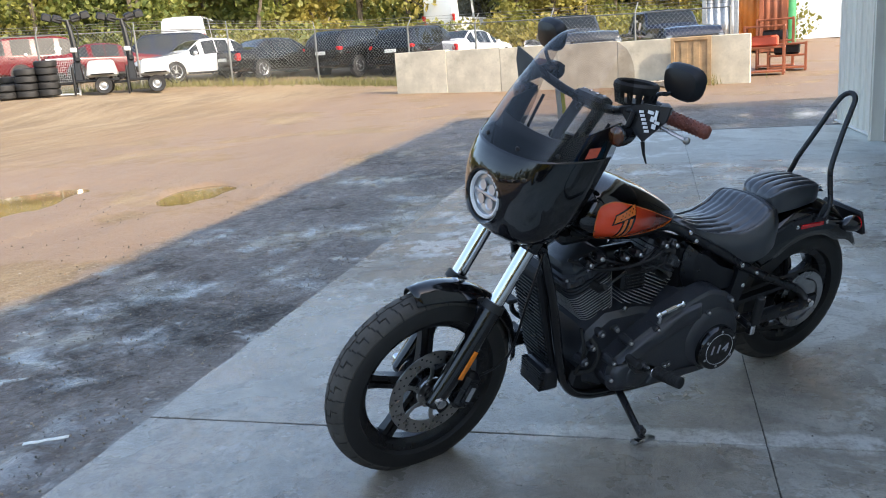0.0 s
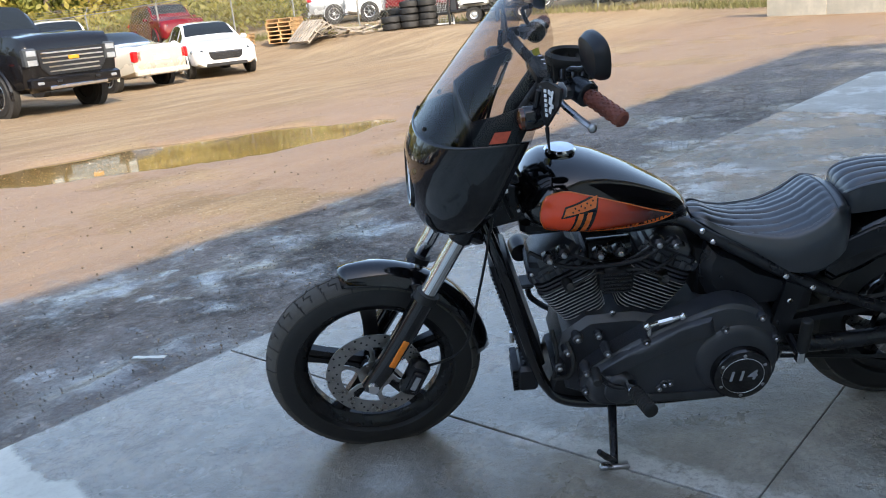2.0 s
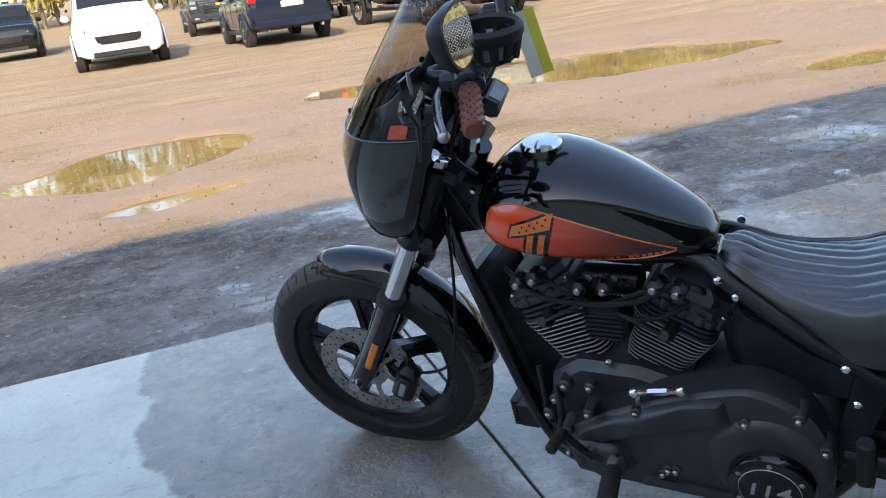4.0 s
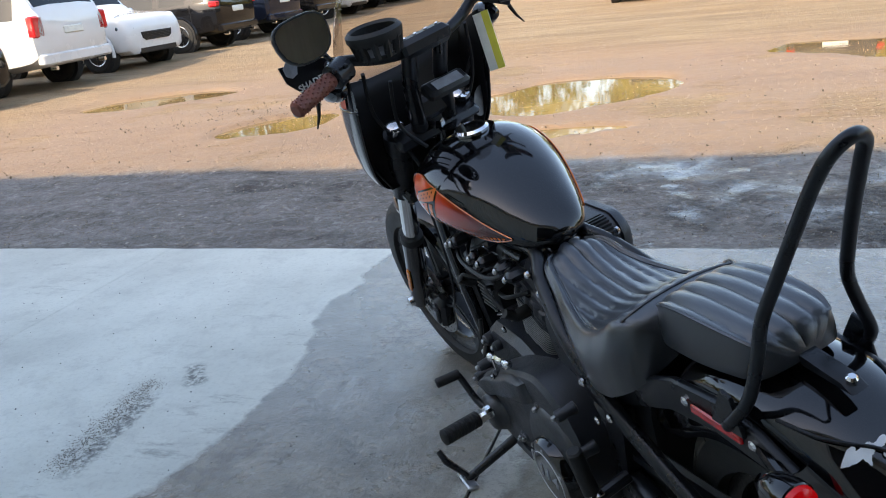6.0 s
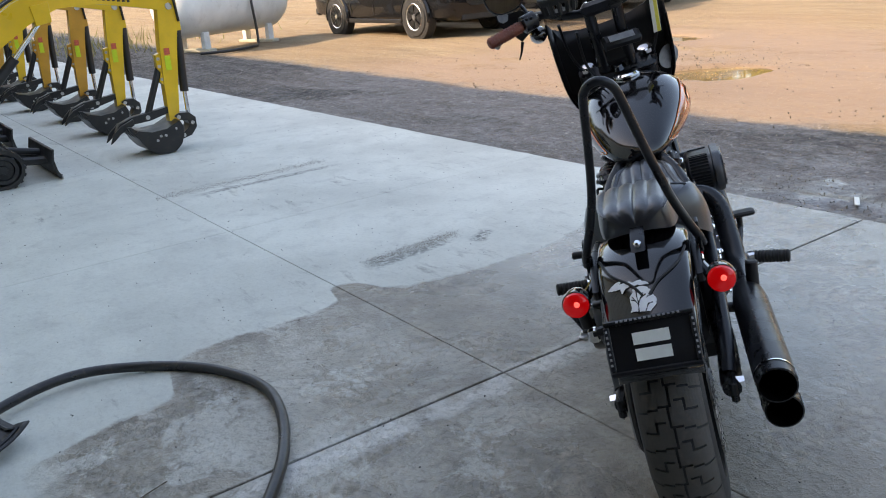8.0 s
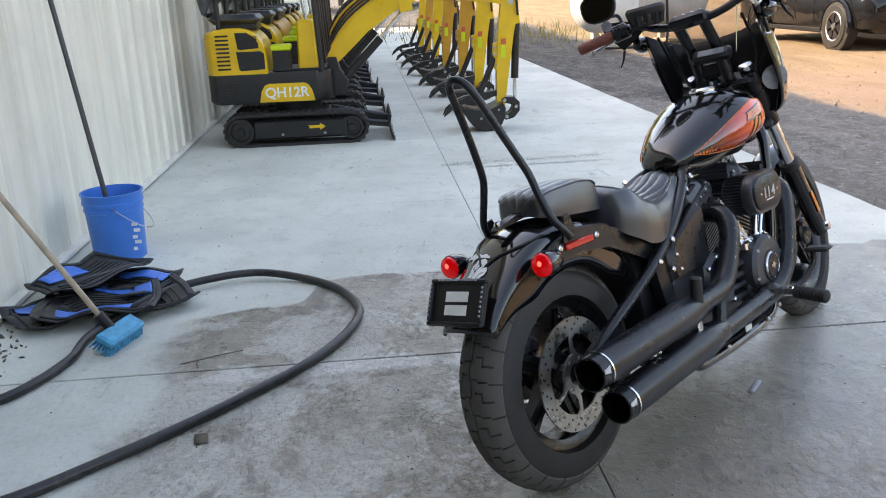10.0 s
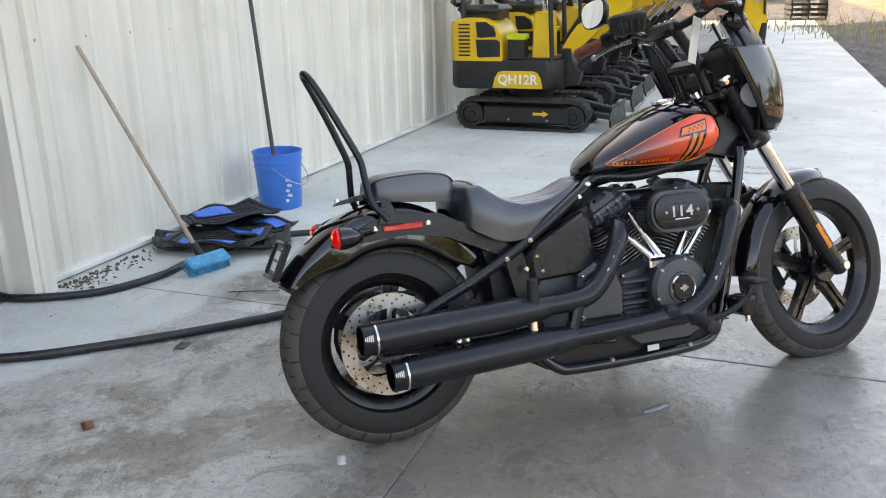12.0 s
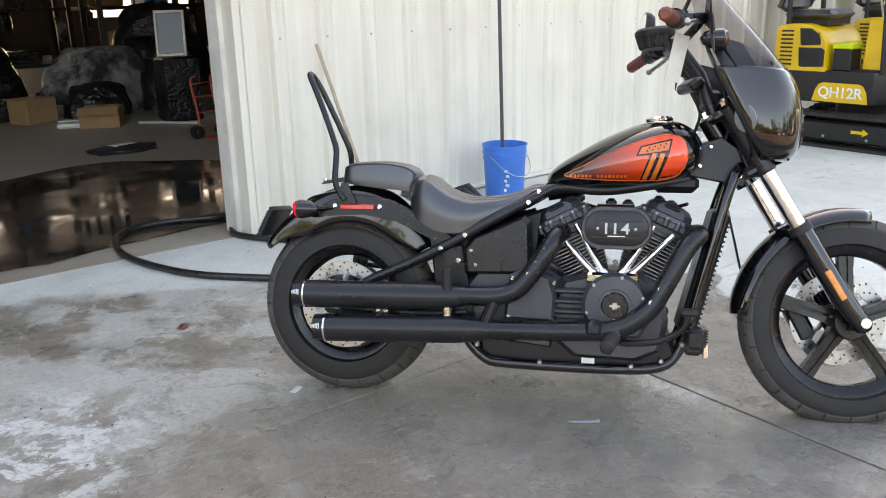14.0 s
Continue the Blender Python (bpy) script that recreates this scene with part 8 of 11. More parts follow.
        return G().loft(rings)
    bm_ = part("boom", beam([(0.32, 0.67, 0.1), (0.42, 0.79, 0.15), (0.61, 0.98, 0.17), (0.86, 1.15, 0.175), (1.1, 1.25, 0.165), (1.4, 1.25, 0.14), (1.7, 1.19, 0.12), (1.92, 1.13, 0.09)], 0.1), paint, ex, "yellow boom with red and black lettering bars", 25)
    for k in range(13):
        part("maker_bar", G().box(1.2 + k * 0.036, 0, 1.255 - 0.0052 * k, 0.019, 0.106, 0.04), M_STICKRED if k < 3 else M_MBLACK, bm_, smooth=0)
    ram = part("boom_ram", G().tube([(0.42, 0, 0.5), (0.77, 0, 0.85)], 0.037, 14), M_MBLACK, ex, "black hydraulic ram")
    part("ram_rod", G().tube([(0.77, 0, 0.85), (1.0, 0, 1.1)], 0.018, 12), M_CHROME, ram)
    part("boom_ear", G().slab([(0.95, 1.06), (1.06, 1.08), (1.06, 1.22), (0.93, 1.2)], 0.13, None, 0.004), paint, ex)
    ram = part("arm_ram", G().tube([(1.1, 0, 1.4), (1.5, 0, 1.37)], 0.033, 14), M_MBLACK, ex)
    part("ram_rod", G().tube([(1.5, 0, 1.37), (1.88, 0, 1.28)], 0.016, 10), M_CHROME, ram)
    arm = part("arm", beam([(1.88, 1.32, 0.07), (1.92, 1.2, 0.15), (1.92, 1.08, 0.16), (1.885, 0.85, 0.14), (1.855, 0.55, 0.115), (1.83, 0.2, 0.075)], 0.09), paint, ex, "yellow dipper arm", 25)
    for x, z in ((1.93, 1.12), (1.89, 1.28), (1.83, 0.22)):
        part("pivot_pin", G().cyl((x, -0.06, z), (x, 0.06, z), 0.026, 0.026, 14), M_STEEL, arm)
    part("warning_label", G().box(1.86, -0.047, 0.78, 0.045, 0.004, 0.05), M_STICKRED, arm, "red and white warning label", 0)
    part("warning_label", G().box(1.855, -0.048, 0.69, 0.045, 0.004, 0.11), mat_lime(), arm, "", 0)
    lug = part("thumb_lug", G().slab([(1.82, 0.78), (1.77, 0.76), (1.765, 0.66), (1.79, 0.62), (1.77, 0.55), (1.8, 0.52), (1.85, 0.56), (1.84, 0.78)], 0.06, None, 0.004), paint, ex, "yellow lug for the thumb ram")
    for x, z in ((1.785, 0.73), (1.785, 0.67), (1.79, 0.57)):
        part("pivot_pin", G().cyl((x, -0.036, z), (x, 0.036, z), 0.013, 0.013, 10), M_STEEL, lug)
    ram = part("bucket_ram", G().tube([(1.985, 0, 0.95), (1.965, 0, 0.45)], 0.034, 14), M_MBLACK, ex)
    part("ram_rod", G().tube([(1.965, 0, 0.45), (1.965, 0, 0.24)], 0.017, 10), M_CHROME, ram)
    part("ram_ear", G().slab([(1.92, 0.92), (2.01, 0.93), (2.01, 1.0), (1.93, 1.05)], 0.07, None, 0.004), paint, ex)
    link_ = part("bucket_link", G().slab([(1.83, 0.27), (1.87, 0.29), (1.95, 0.285), (2.0, 0.24), (2.0, 0.16), (1.95, 0.1), (1.87, 0.08), (1.85, 0.11), (1.92, 0.15), (1.945, 0.19), (1.93, 0.225), (1.87, 0.235)], 0.13, None, 0.004), M_MBLACK, ex)
    for x, z in ((1.965, 0.2), (1.88, 0.11), (1.86, 0.26)):
        part("pivot_pin", G().cyl((x, -0.075, z), (x, 0.075, z), 0.016, 0.016, 10), M_STEEL, link_)
    # a curled bucket: rounded shell with two cheeks, its mouth to the machine
    bk = [(1.83, 0.25), (1.855, 0.2), (1.85, 0.13), (1.82, 0.06), (1.77, 0.015), (1.7, 0.0), (1.62, 0.012), (1.555, 0.055), (1.505, 0.12), (1.47, 0.2), (1.5, 0.215), (1.6, 0.19), (1.72, 0.2)]
    bucket = part("bucket", G().slab(bk, 0.34, None, 0.004), M_MBLACK, ex, "black digging bucket with teeth", 20)
    for y in (-0.14, -0.047, 0.047, 0.14):
        part("bucket_tooth", G().slab([(1.5, 0.14), (1.44, 0.21), (1.425, 0.255), (1.45, 0.25), (1.505, 0.2)], 0.035, Matrix.Translation((0, y, 0)), 0.003), M_MBLACK, bucket)
    for x, z in ((1.79, 0.19), (1.66, 0.15), (1.63, 0.12), (1.7, 0.15)):
        part("bucket_bolt", G().cyl((x, -0.178, z), (x, 0.178, z), 0.011, 0.011, 8), M_STEEL, bucket)
    thumb = part("thumb_arm", G().slab([(1.86, 0.36), (1.87, 0.32), (1.64, 0.26), (1.48, 0.25), (1.38, 0.2), (1.36, 0.21), (1.4, 0.27), (1.5, 0.31), (1.66, 0.33)], 0.07, None, 0.004), M_MBLACK, ex, "black thumb clamp")
    for x, z in ((1.83, 0.335), (1.625, 0.29)):
        part("pivot_pin", G().cyl((x, -0.043, z), (x, 0.043, z), 0.018, 0.018, 10), M_STEEL, thumb)
    for y in (-0.06, 0.06):
        part("thumb_claw", G().slab([(1.5, 0.3), (1.4, 0.26), (1.33, 0.2), (1.3, 0.13), (1.33, 0.15), (1.39, 0.2), (1.5, 0.25)], 0.025, Matrix.Translation((0, y, 0)), 0.003), M_MBLACK, thumb)
    part("thumb_ram", G().tube([(1.79, 0.0, 0.66), (1.64, 0.0, 0.31)], 0.027, 10), M_MBLACK, ex)
    for y in (-0.03, 0.03):
        part("hydraulic_hose", G().tube(spline([(0.3, y, 0.78), (0.46, y * 2, 1.0), (0.72, y * 2, 1.2), (1.1, y * 2, 1.4)], 5), 0.011, 8), M_HOSE, ex)
        part("hydraulic_hose", G().tube(spline([(1.5, y * 2, 1.3), (1.78, y * 2, 1.34), (1.95, y * 2, 1.25), (1.99, y * 2, 1.0)], 5), 0.011, 8), M_HOSE, ex)
    return ex


LIME = []


def mat_lime():
    if not LIME:
        LIME.append(mat("lime_label", (0.55, 0.66, 0.02), 0.4, 0, 0.1, 8, 60, 0.02))
    return LIME[0]


EXC_Y, EXC_X, EXC_STEP = 1.01, 5.64, 1.28
first = build_excavator(M_YELLOW, pose(EXC_X, EXC_Y, 0.0, 0, 0, -90))
copy_thing(first, pose(EXC_X + EXC_STEP * 1.08, EXC_Y + 0.02, 0.0, 0, 0, -90))
second = build_excavator(M_OCHRE, pose(EXC_X + EXC_STEP * 2.05, EXC_Y + 0.05, 0.0, 0, 0, -91))
for k in (3, 4, 5, 6):
    copy_thing(second if k % 2 else first, pose(EXC_X + EXC_STEP * (k + 0.1), EXC_Y + 0.06 + 0.02 * k, 0.0, 0, 0, -90 + (k % 3) - 1))


# ---------------------------------------------------------------- things along the wall
def build_bucket(x, y):
    b = thing("bucket", pose(x, y, 0.001) @ Matrix.Diagonal((0.98, 0.98, 0.93, 1)), "blue five-gallon plastic bucket with a pole standing in it", "bucket")
    part("body", G().lathe([(0.128, 0.0), (0.13, 0.004), (0.142, 0.27), (0.147, 0.272), (0.147, 0.284), (0.143, 0.286), (0.145, 0.31), (0.151, 0.312), (0.151, 0.322), (0.147, 0.325), (0.149, 0.36), (0.155, 0.362), (0.155, 0.37), (0.146, 0.37), (0.138, 0.27), (0.124, 0.012), (0.001, 0.012)], 40), M_BLUE, b, "ribbed blue bucket wall")
    pts = [(0.153 * math.cos(radians(a)), 0.153 * math.sin(radians(a)) - 0.01, 0.31 - 0.15 * math.sin(radians(a - 180)) if a > 180 else 0.31) for a in range(180, 361, 15)]
    part("bail", G().tube([(p[0], p[1] - 0.02, p[2]) for p in pts], 0.003, 6), M_STEEL, b, "wire handle")
    g = G()
    for k, (w, z) in enumerate(((0.05, 0.2), (0.06, 0.165), (0.045, 0.13), (0.06, 0.1), (0.03, 0.065))):
        a = radians(228 + 4 * (k % 2))
        g.box(0.1385 * math.cos(a) * (0.95 + z * 0.2), 0.1385 * math.sin(a) * (0.95 + z * 0.2), z, 0.004, w, 0.018, 0, None)
    part("label_bars", g, M_WHITE, b, "pale printed bars", 0)
    return b


build_bucket(2.22, 1.7)


def build_pole():
    p = thing("pole", Matrix(), "dark metal pole standing in the bucket, leaning on the wall", "pole")
    part("shaft", G().tube([(2.2, 1.69, 0.02), (2.395, 1.955, 1.75)], 0.0125, 10), mat("dark_steel_pole", (0.06, 0.06, 0.062), 0.4, 0.6), p)
    part("end_cap", G().tube([(2.394, 1.9545, 1.74), (2.399, 1.9595, 1.78)], 0.015, 10), M_PLASTIC, p)


build_pole()


def build_broom():
    b = thing("push_broom", Matrix(), "wooden-handled brush with blue bristles leaning on the wall", "broom")
    part("handle", G().tube([(1.02, 1.425, 0.09), (1.0, 1.955, 1.04)], [0.0112, 0.0102], 12), M_WOOD, b, "bare wooden handle")
    part("ferrule", G().tube([(1.023, 1.405, 0.06), (1.017, 1.45, 0.135)], 0.02, 12), M_PLASTIC, b)
    m = pose(1.03, 1.39, 0.04, 28, 0, -18)
    part("block", G().box(0, 0, 0.02, 0.22, 0.075, 0.035, 0.01, m), M_BRISTLE, b, "blue plastic brush block")
    g = G()
    for i in range(20):
        for j in range(7):
            x, y = -0.1 + i * 0.0105, -0.033 + j * 0.011
            g.tube([(x, y, 0.006), (x * 1.08, y * 1.35 + rnd(-0.004, 0.004), -0.033)], [0.004, 0.003], 4, True, False, m)
    tagged(part("bristles", g, M_BRISTLE, b, "bright blue bristles", 0), kind="stuff")


build_broom()


def build_mat(x, y, z, turn, tiltx, label, blue):
    """A moulded car mat, curled at its rim; ribs and blue inlays follow its sheet."""
    o = thing("floor_mat", pose(x, y, z, tiltx, 0, turn), label, "floor mat", "pile of floor mats")
    w, h = 0.38, 0.5

    def lie(u, v, lift=0.0):
        """u, v from -1 to 1 over the mat, narrower and rounder at one end."""
        k = 1 - 0.16 * max(0, v) ** 3 - 0.05 * (1 + u * v)
        zz = 0.05 * abs(noise.noise(Vector((u * 0.9 + x * 9, v * 1.1 + y * 5, z * 60)))) + 0.016 * (u ** 4 + v ** 4)
        return (u * w / 2 * k, v * h / 2 * (1 - 0.1 * u * u), zz + 0.008 + lift)

    def patch(u0, u1, v0, v1, lift, nu=8, nv=8):
        return G().loft([[lie(u0 + (u1 - u0) * i / nu, v0 + (v1 - v0) * j / nv, lift) for i in range(nu + 1)] for j in range(nv + 1)], False, False, None, False)
    part("sheet", patch(-1, 1, -1, 1, 0.0, 16, 18), M_MAT, o, "", 50, 0.006)
    for k in range(9):
        u = -0.62 + 0.155 * k
        part("rib", G().tube([lie(u, -0.7 + 1.3 * i / 10, 0.006) for i in range(11)], 0.0045, 5), M_MAT, o)
    rim = [lie(-0.86 + 1.72 * i / 8, -0.88, 0.006) for i in range(9)] + [lie(0.86, -0.88 + 1.7 * i / 8, 0.006) for i in range(1, 9)] + [lie(0.86 - 1.72 * i / 8, 0.82, 0.006) for i in range(1, 9)] + [lie(-0.86, 0.82 - 1.7 * i / 8, 0.006) for i in range(1, 8)]
    part("rim", G().tube(rim, 0.006, 6, False, True), M_MAT, o)
    for u0, u1, v0, v1 in blue:
        part("blue_panel", patch(u0, u1, v0, v1, 0.012), M_MATBLUE, o, "glossy blue inlay", 50, 0.004)


build_mat(1.42, 1.7, 0.0, 40, 0, "black car floor mat with blue inlays on the slab", [(0.2, 0.8, 0.35, 0.75), (-0.8, -0.2, -0.85, -0.5)])
build_mat(1.62, 1.56, 0.03, -24, 0.5, "black rubber car floor mat on the pile", [(-0.7, -0.3, -0.8, 0.1), (0.35, 0.75, -0.8, 0.2)])
build_mat(1.66, 1.68, 0.06, 62, -0.5, "black rubber car floor mat with a blue edge", [(0.3, 0.75, -0.2, 0.7)])
build_mat(1.36, 1.56, 0.03, 8, 0, "black ribbed car floor mat beside the brush", [(-0.8, -0.45, -0.6, 0.6), (0.3, 0.8, -0.85, -0.55)])
build_mat(1.5, 1.42, 0.012, -62, 0, "black ribbed car floor mat at the edge of the pile", [(-0.5, 0.1, 0.3, 0.7)])


def build_hose():
    pts = [(0.75, 2.42), (0.5, 2.42), (0.22, 2.52), (-0.03, 2.49), (-0.18, 2.25), (-0.2, 1.89), (-0.07, 1.47), (0.16, 1.17), (0.44, 0.88), (0.76, 0.62), (1.11, 0.485), (1.38, 0.535), (1.59, 0.69), (1.69, 0.95), (1.6, 1.22), (1.4, 1.39), (1.1, 1.52),
           (0.86, 1.53), (0.6, 1.64), (0.44, 1.88), (0.42, 2.03), (0.52, 2.22), (0.75, 2.3)]
    h = thing("water_hose", Matrix(), "thick black rubber hose lying in loops on the slab", "hose")
    sp = spline([(x, y, 0.0185 + (0.02 if 12 < i < 16 else 0)) for i, (x, y) in enumerate(pts)], 8)
    part("hose", G().tube(sp, 0.0175, 12), M_HOSE, h)


build_hose()


def scatter(name, material, label, count, area, size, zfun, flat=0.6):
    """Loose bits strewn on a surface, one object."""
    g = G()
    for _ in range(count):
        x, y = area()
        s = size * rnd(0.4, 1.3)
        m = Matrix.Translation((x, y, zfun(x, y) + s * flat * 0.3)) @ Euler((rnd(0, 6), rnd(0, 6), rnd(0, 6))).to_matrix().to_4x4() @ Matrix.Diagonal((s, s * rnd(0.5, 1), s * flat, 1))
        g.add([(1, 0, 0), (-0.9, 0.1, 0.1), (0.1, 1, 0), (0, -0.9, -0.1), (0.1, 0, 0.9), (0, 0.1, -1)], [(0, 2, 4), (2, 1, 4), (1, 3, 4), (3, 0, 4), (2, 0, 5), (1, 2, 5), (3, 1, 5), (0, 3, 5)], m)
    return tagged(link(name, g, material, smooth=0), label, name.split("_")[0], "", "stuff")


scatter("gravel", mat("wet_gravel", (0.2, 0.185, 0.16), 0.5, 0, 0.5, 30, 120, 0.2), "coarse crushed stone beside the slab", 4000, lambda: (rnd(-7, 10), -2.44 - abs(random.gauss(0, 1)) * 0.85), 0.0065, lambda x, y: yard_height(x, y) + 0.014)
scatter("gravel", M_STONE, "loose gravel strewn over the yard", 11000, lambda: (rnd(-9, 11), -2.5 - abs(random.gauss(0, 1)) * 3.2), 0.0065, lambda x, y: yard_height(x, y) + 0.008)
scatter("grit", M_MBLACK, "dark grit and crumbs on the slab", 1300, lambda: (rnd(-4, 7), rnd(-2.3, 1.9)), 0.0038, lambda x, y: 0.0)
scatter("leaf_litter", M_BARK, "dead leaves and grit along the wall foot", 150, lambda: (0.62 + abs(random.gauss(0, 0.3)), 1.9 - abs(random.gauss(0, 0.06))), 0.014, lambda x, y: 0.0, 0.3)
scatter("dirt_crumbs", M_BARK, "dark dirt strewn in a streak on the slab", 2600, lambda: ((lambda t: (2.0 + t * 0.06 + random.gauss(0, 0.03), -0.42 - t * 0.55 + random.gauss(0, 0.02)))(random.random())), 0.0024, lambda x, y: 0.0, 0.3)
scatter("dirt_crumbs", M_BARK, "dark dirt strewn in a streak on the slab", 2600, lambda: ((lambda t: (4.08 + t * 0.08 + random.gauss(0, 0.04), -0.15 - t * 1.2 + random.gauss(0, 0.03)))(random.random())), 0.0026, lambda x, y: 0.0, 0.3)


def litter(name, x, y, z, sx, sy, turn, material, label, category):
    g = G()
    n = 6
    rows = [[(-sx / 2 + sx * i / n, -sy / 2 + sy * j / 2, 0.004 + 0.004 * noise.noise(Vector((x * 5 + i, y * 3 + j, 1)))) for j in range(3)] for i in range(n + 1)]
    g.loft(rows, False, False, None, False)
    return tagged(link(name, g, material, None, "", 50, 0.002, pose(x, y, z, 0, 0, turn)), label, category)


scatter("clods", M_BARK, "dark clods and dead leaves round the puddles", 240, lambda: (random.gauss(5.0, 0.8), random.gauss(-6.9, 0.45)), 0.012, lambda x, y: yard_height(x, y) + 0.004, 0.5)
scatter("clods", M_BARK, "small clods and chips strewn over the yard", 900, lambda: (rnd(-6, 11), -4.2 - abs(random.gauss(0, 1)) * 3.5), 0.012, lambda x, y: yard_height(x, y) + 0.004, 0.5)
litter("paper_scrap", 0.94, -2.72, -0.02, 0.16, 0.025, -60, M_PAPER, "narrow white paper scrap lying on the dirt", "paper scrap")
litter("paper_scrap", -0.277, 0.016, 0.0, 0.05, 0.025, 30, M_PAPER, "crumpled pale paper scrap on the wet slab", "paper scrap")
litter("plastic_strip", 0.306, -0.779, 0.0, 0.1, 0.02, -40, M_GREYPRINT, "clear plastic strip lying on the wet slab", "plastic strip")
litter("leaf", -0.35, 0.85, 0.0, 0.055, 0.035, 50, M_LEATHER, "small reddish dead leaf on the slab", "leaf")
litter("leaf", 0.25, 0.95, 0.0, 0.06, 0.04, 10, M_BARK, "small brown dead leaf on the slab", "leaf")
tagged(link("wire_bit", G().tube(spline([(0.8, 1.12, 0.004), (0.815, 1.07, 0.006), (0.855, 0.99, 0.005), (0.885, 0.91, 0.004)], 6), [0.0028] * 12 + [0.0018] * 7, 6).tube([(0.818, 1.06, 0.005), (0.79, 1.062, 0.006), (0.755, 1.05, 0.004)], 0.0022, 6), M_BARK), "thin forked twig lying on the slab", "twig")


# ---------------------------------------------------------------- vehicles
PAINT = {}


def paint(name, col, metal=0.0):
    if name not in PAINT:
        PAINT[name] = car_paint(name + "_car_paint", col, metal)
    return PAINT[name]


SHAPES = {  # rows along the length: share of length from the tail, underside, shoulder height, top height, half width at the shoulder and at the top (shares of W)
    "sedan": [(0.0, 0.36, 0.62, 0.66, 0.42, 0.34), (0.02, 0.26, 0.66, 0.72, 0.47, 0.38), (0.13, 0.2, 0.64, 0.735, 0.495, 0.4), (0.2, 0.18, 0.64, 0.78, 0.5, 0.38), (0.33, 0.15, 0.63, 0.985, 0.5, 0.33), (0.46, 0.15, 0.62, 1.0, 0.5, 0.34), (0.57, 0.15, 0.61, 0.965, 0.5, 0.35),
              (0.71, 0.15, 0.6, 0.69, 0.5, 0.42), (0.77, 0.18, 0.58, 0.655, 0.495, 0.43), (0.94, 0.17, 0.525, 0.575, 0.475, 0.41), (0.98, 0.17, 0.475, 0.515, 0.45, 0.37), (0.995, 0.19, 0.425, 0.455, 0.42, 0.33), (1.0, 0.24, 0.38, 0.4, 0.38, 0.3)],
    "suv": [(0.0, 0.34, 0.6, 0.64, 0.42, 0.38), (0.015, 0.24, 0.62, 0.72, 0.47, 0.4), (0.05, 0.2, 0.62, 0.86, 0.49, 0.38), (0.13, 0.18, 0.62, 0.975, 0.5, 0.38), (0.3, 0.16, 0.61, 1.0, 0.5, 0.385), (0.5, 0.16, 0.6, 1.0, 0.5, 0.39), (0.6, 0.16, 0.59, 0.96, 0.5, 0.385),
            (0.72, 0.16, 0.59, 0.67, 0.5, 0.42), (0.77, 0.17, 0.58, 0.645, 0.495, 0.44), (0.95, 0.16, 0.555, 0.605, 0.48, 0.43), (0.985, 0.165, 0.5, 0.555, 0.455, 0.39), (0.997, 0.19, 0.445, 0.485, 0.42, 0.35), (1.0, 0.23, 0.4, 0.43, 0.38, 0.32)],
    "van": [(0.0, 0.3, 0.6, 0.7, 0.44, 0.4), (0.01, 0.2, 0.58, 0.95, 0.48, 0.42), (0.06, 0.16, 0.58, 0.99, 0.5, 0.43), (0.3, 0.15, 0.58, 1.0, 0.5, 0.43), (0.6, 0.15, 0.57, 1.0, 0.5, 0.43), (0.7, 0.15, 0.56, 0.96, 0.5, 0.42), (0.8, 0.15, 0.55, 0.66, 0.5, 0.43), (0.85, 0.16, 0.53, 0.6, 0.49, 0.44), (0.96, 0.18, 0.46, 0.52, 0.46, 0.4), (1.0, 0.24, 0.38, 0.42, 0.4, 0.34)],
    "pickup": [(0.0, 0.36, 0.62, 0.63, 0.46, 0.44), (0.01, 0.3, 0.64, 0.655, 0.49, 0.47), (0.3, 0.24, 0.64, 0.655, 0.5, 0.475), (0.345, 0.22, 0.64, 0.66, 0.5, 0.475), (0.36, 0.22, 0.64, 0.97, 0.5, 0.39), (0.45, 0.2, 0.63, 1.0, 0.5, 0.4), (0.58, 0.2, 0.63, 0.985, 0.5, 0.4),
               (0.67, 0.2, 0.63, 0.7, 0.5, 0.43), (0.71, 0.2, 0.63, 0.7, 0.5, 0.46), (0.9, 0.19, 0.63, 0.695, 0.495, 0.46), (0.97, 0.19, 0.61, 0.67, 0.48, 0.445), (0.992, 0.2, 0.57, 0.62, 0.46, 0.42), (1.0, 0.23, 0.53, 0.56, 0.44, 0.4)],
}
CABIN = {"sedan": (0.2, 0.71), "suv": (0.05, 0.72), "van": (0.06, 0.8), "pickup": (0.36, 0.67)}


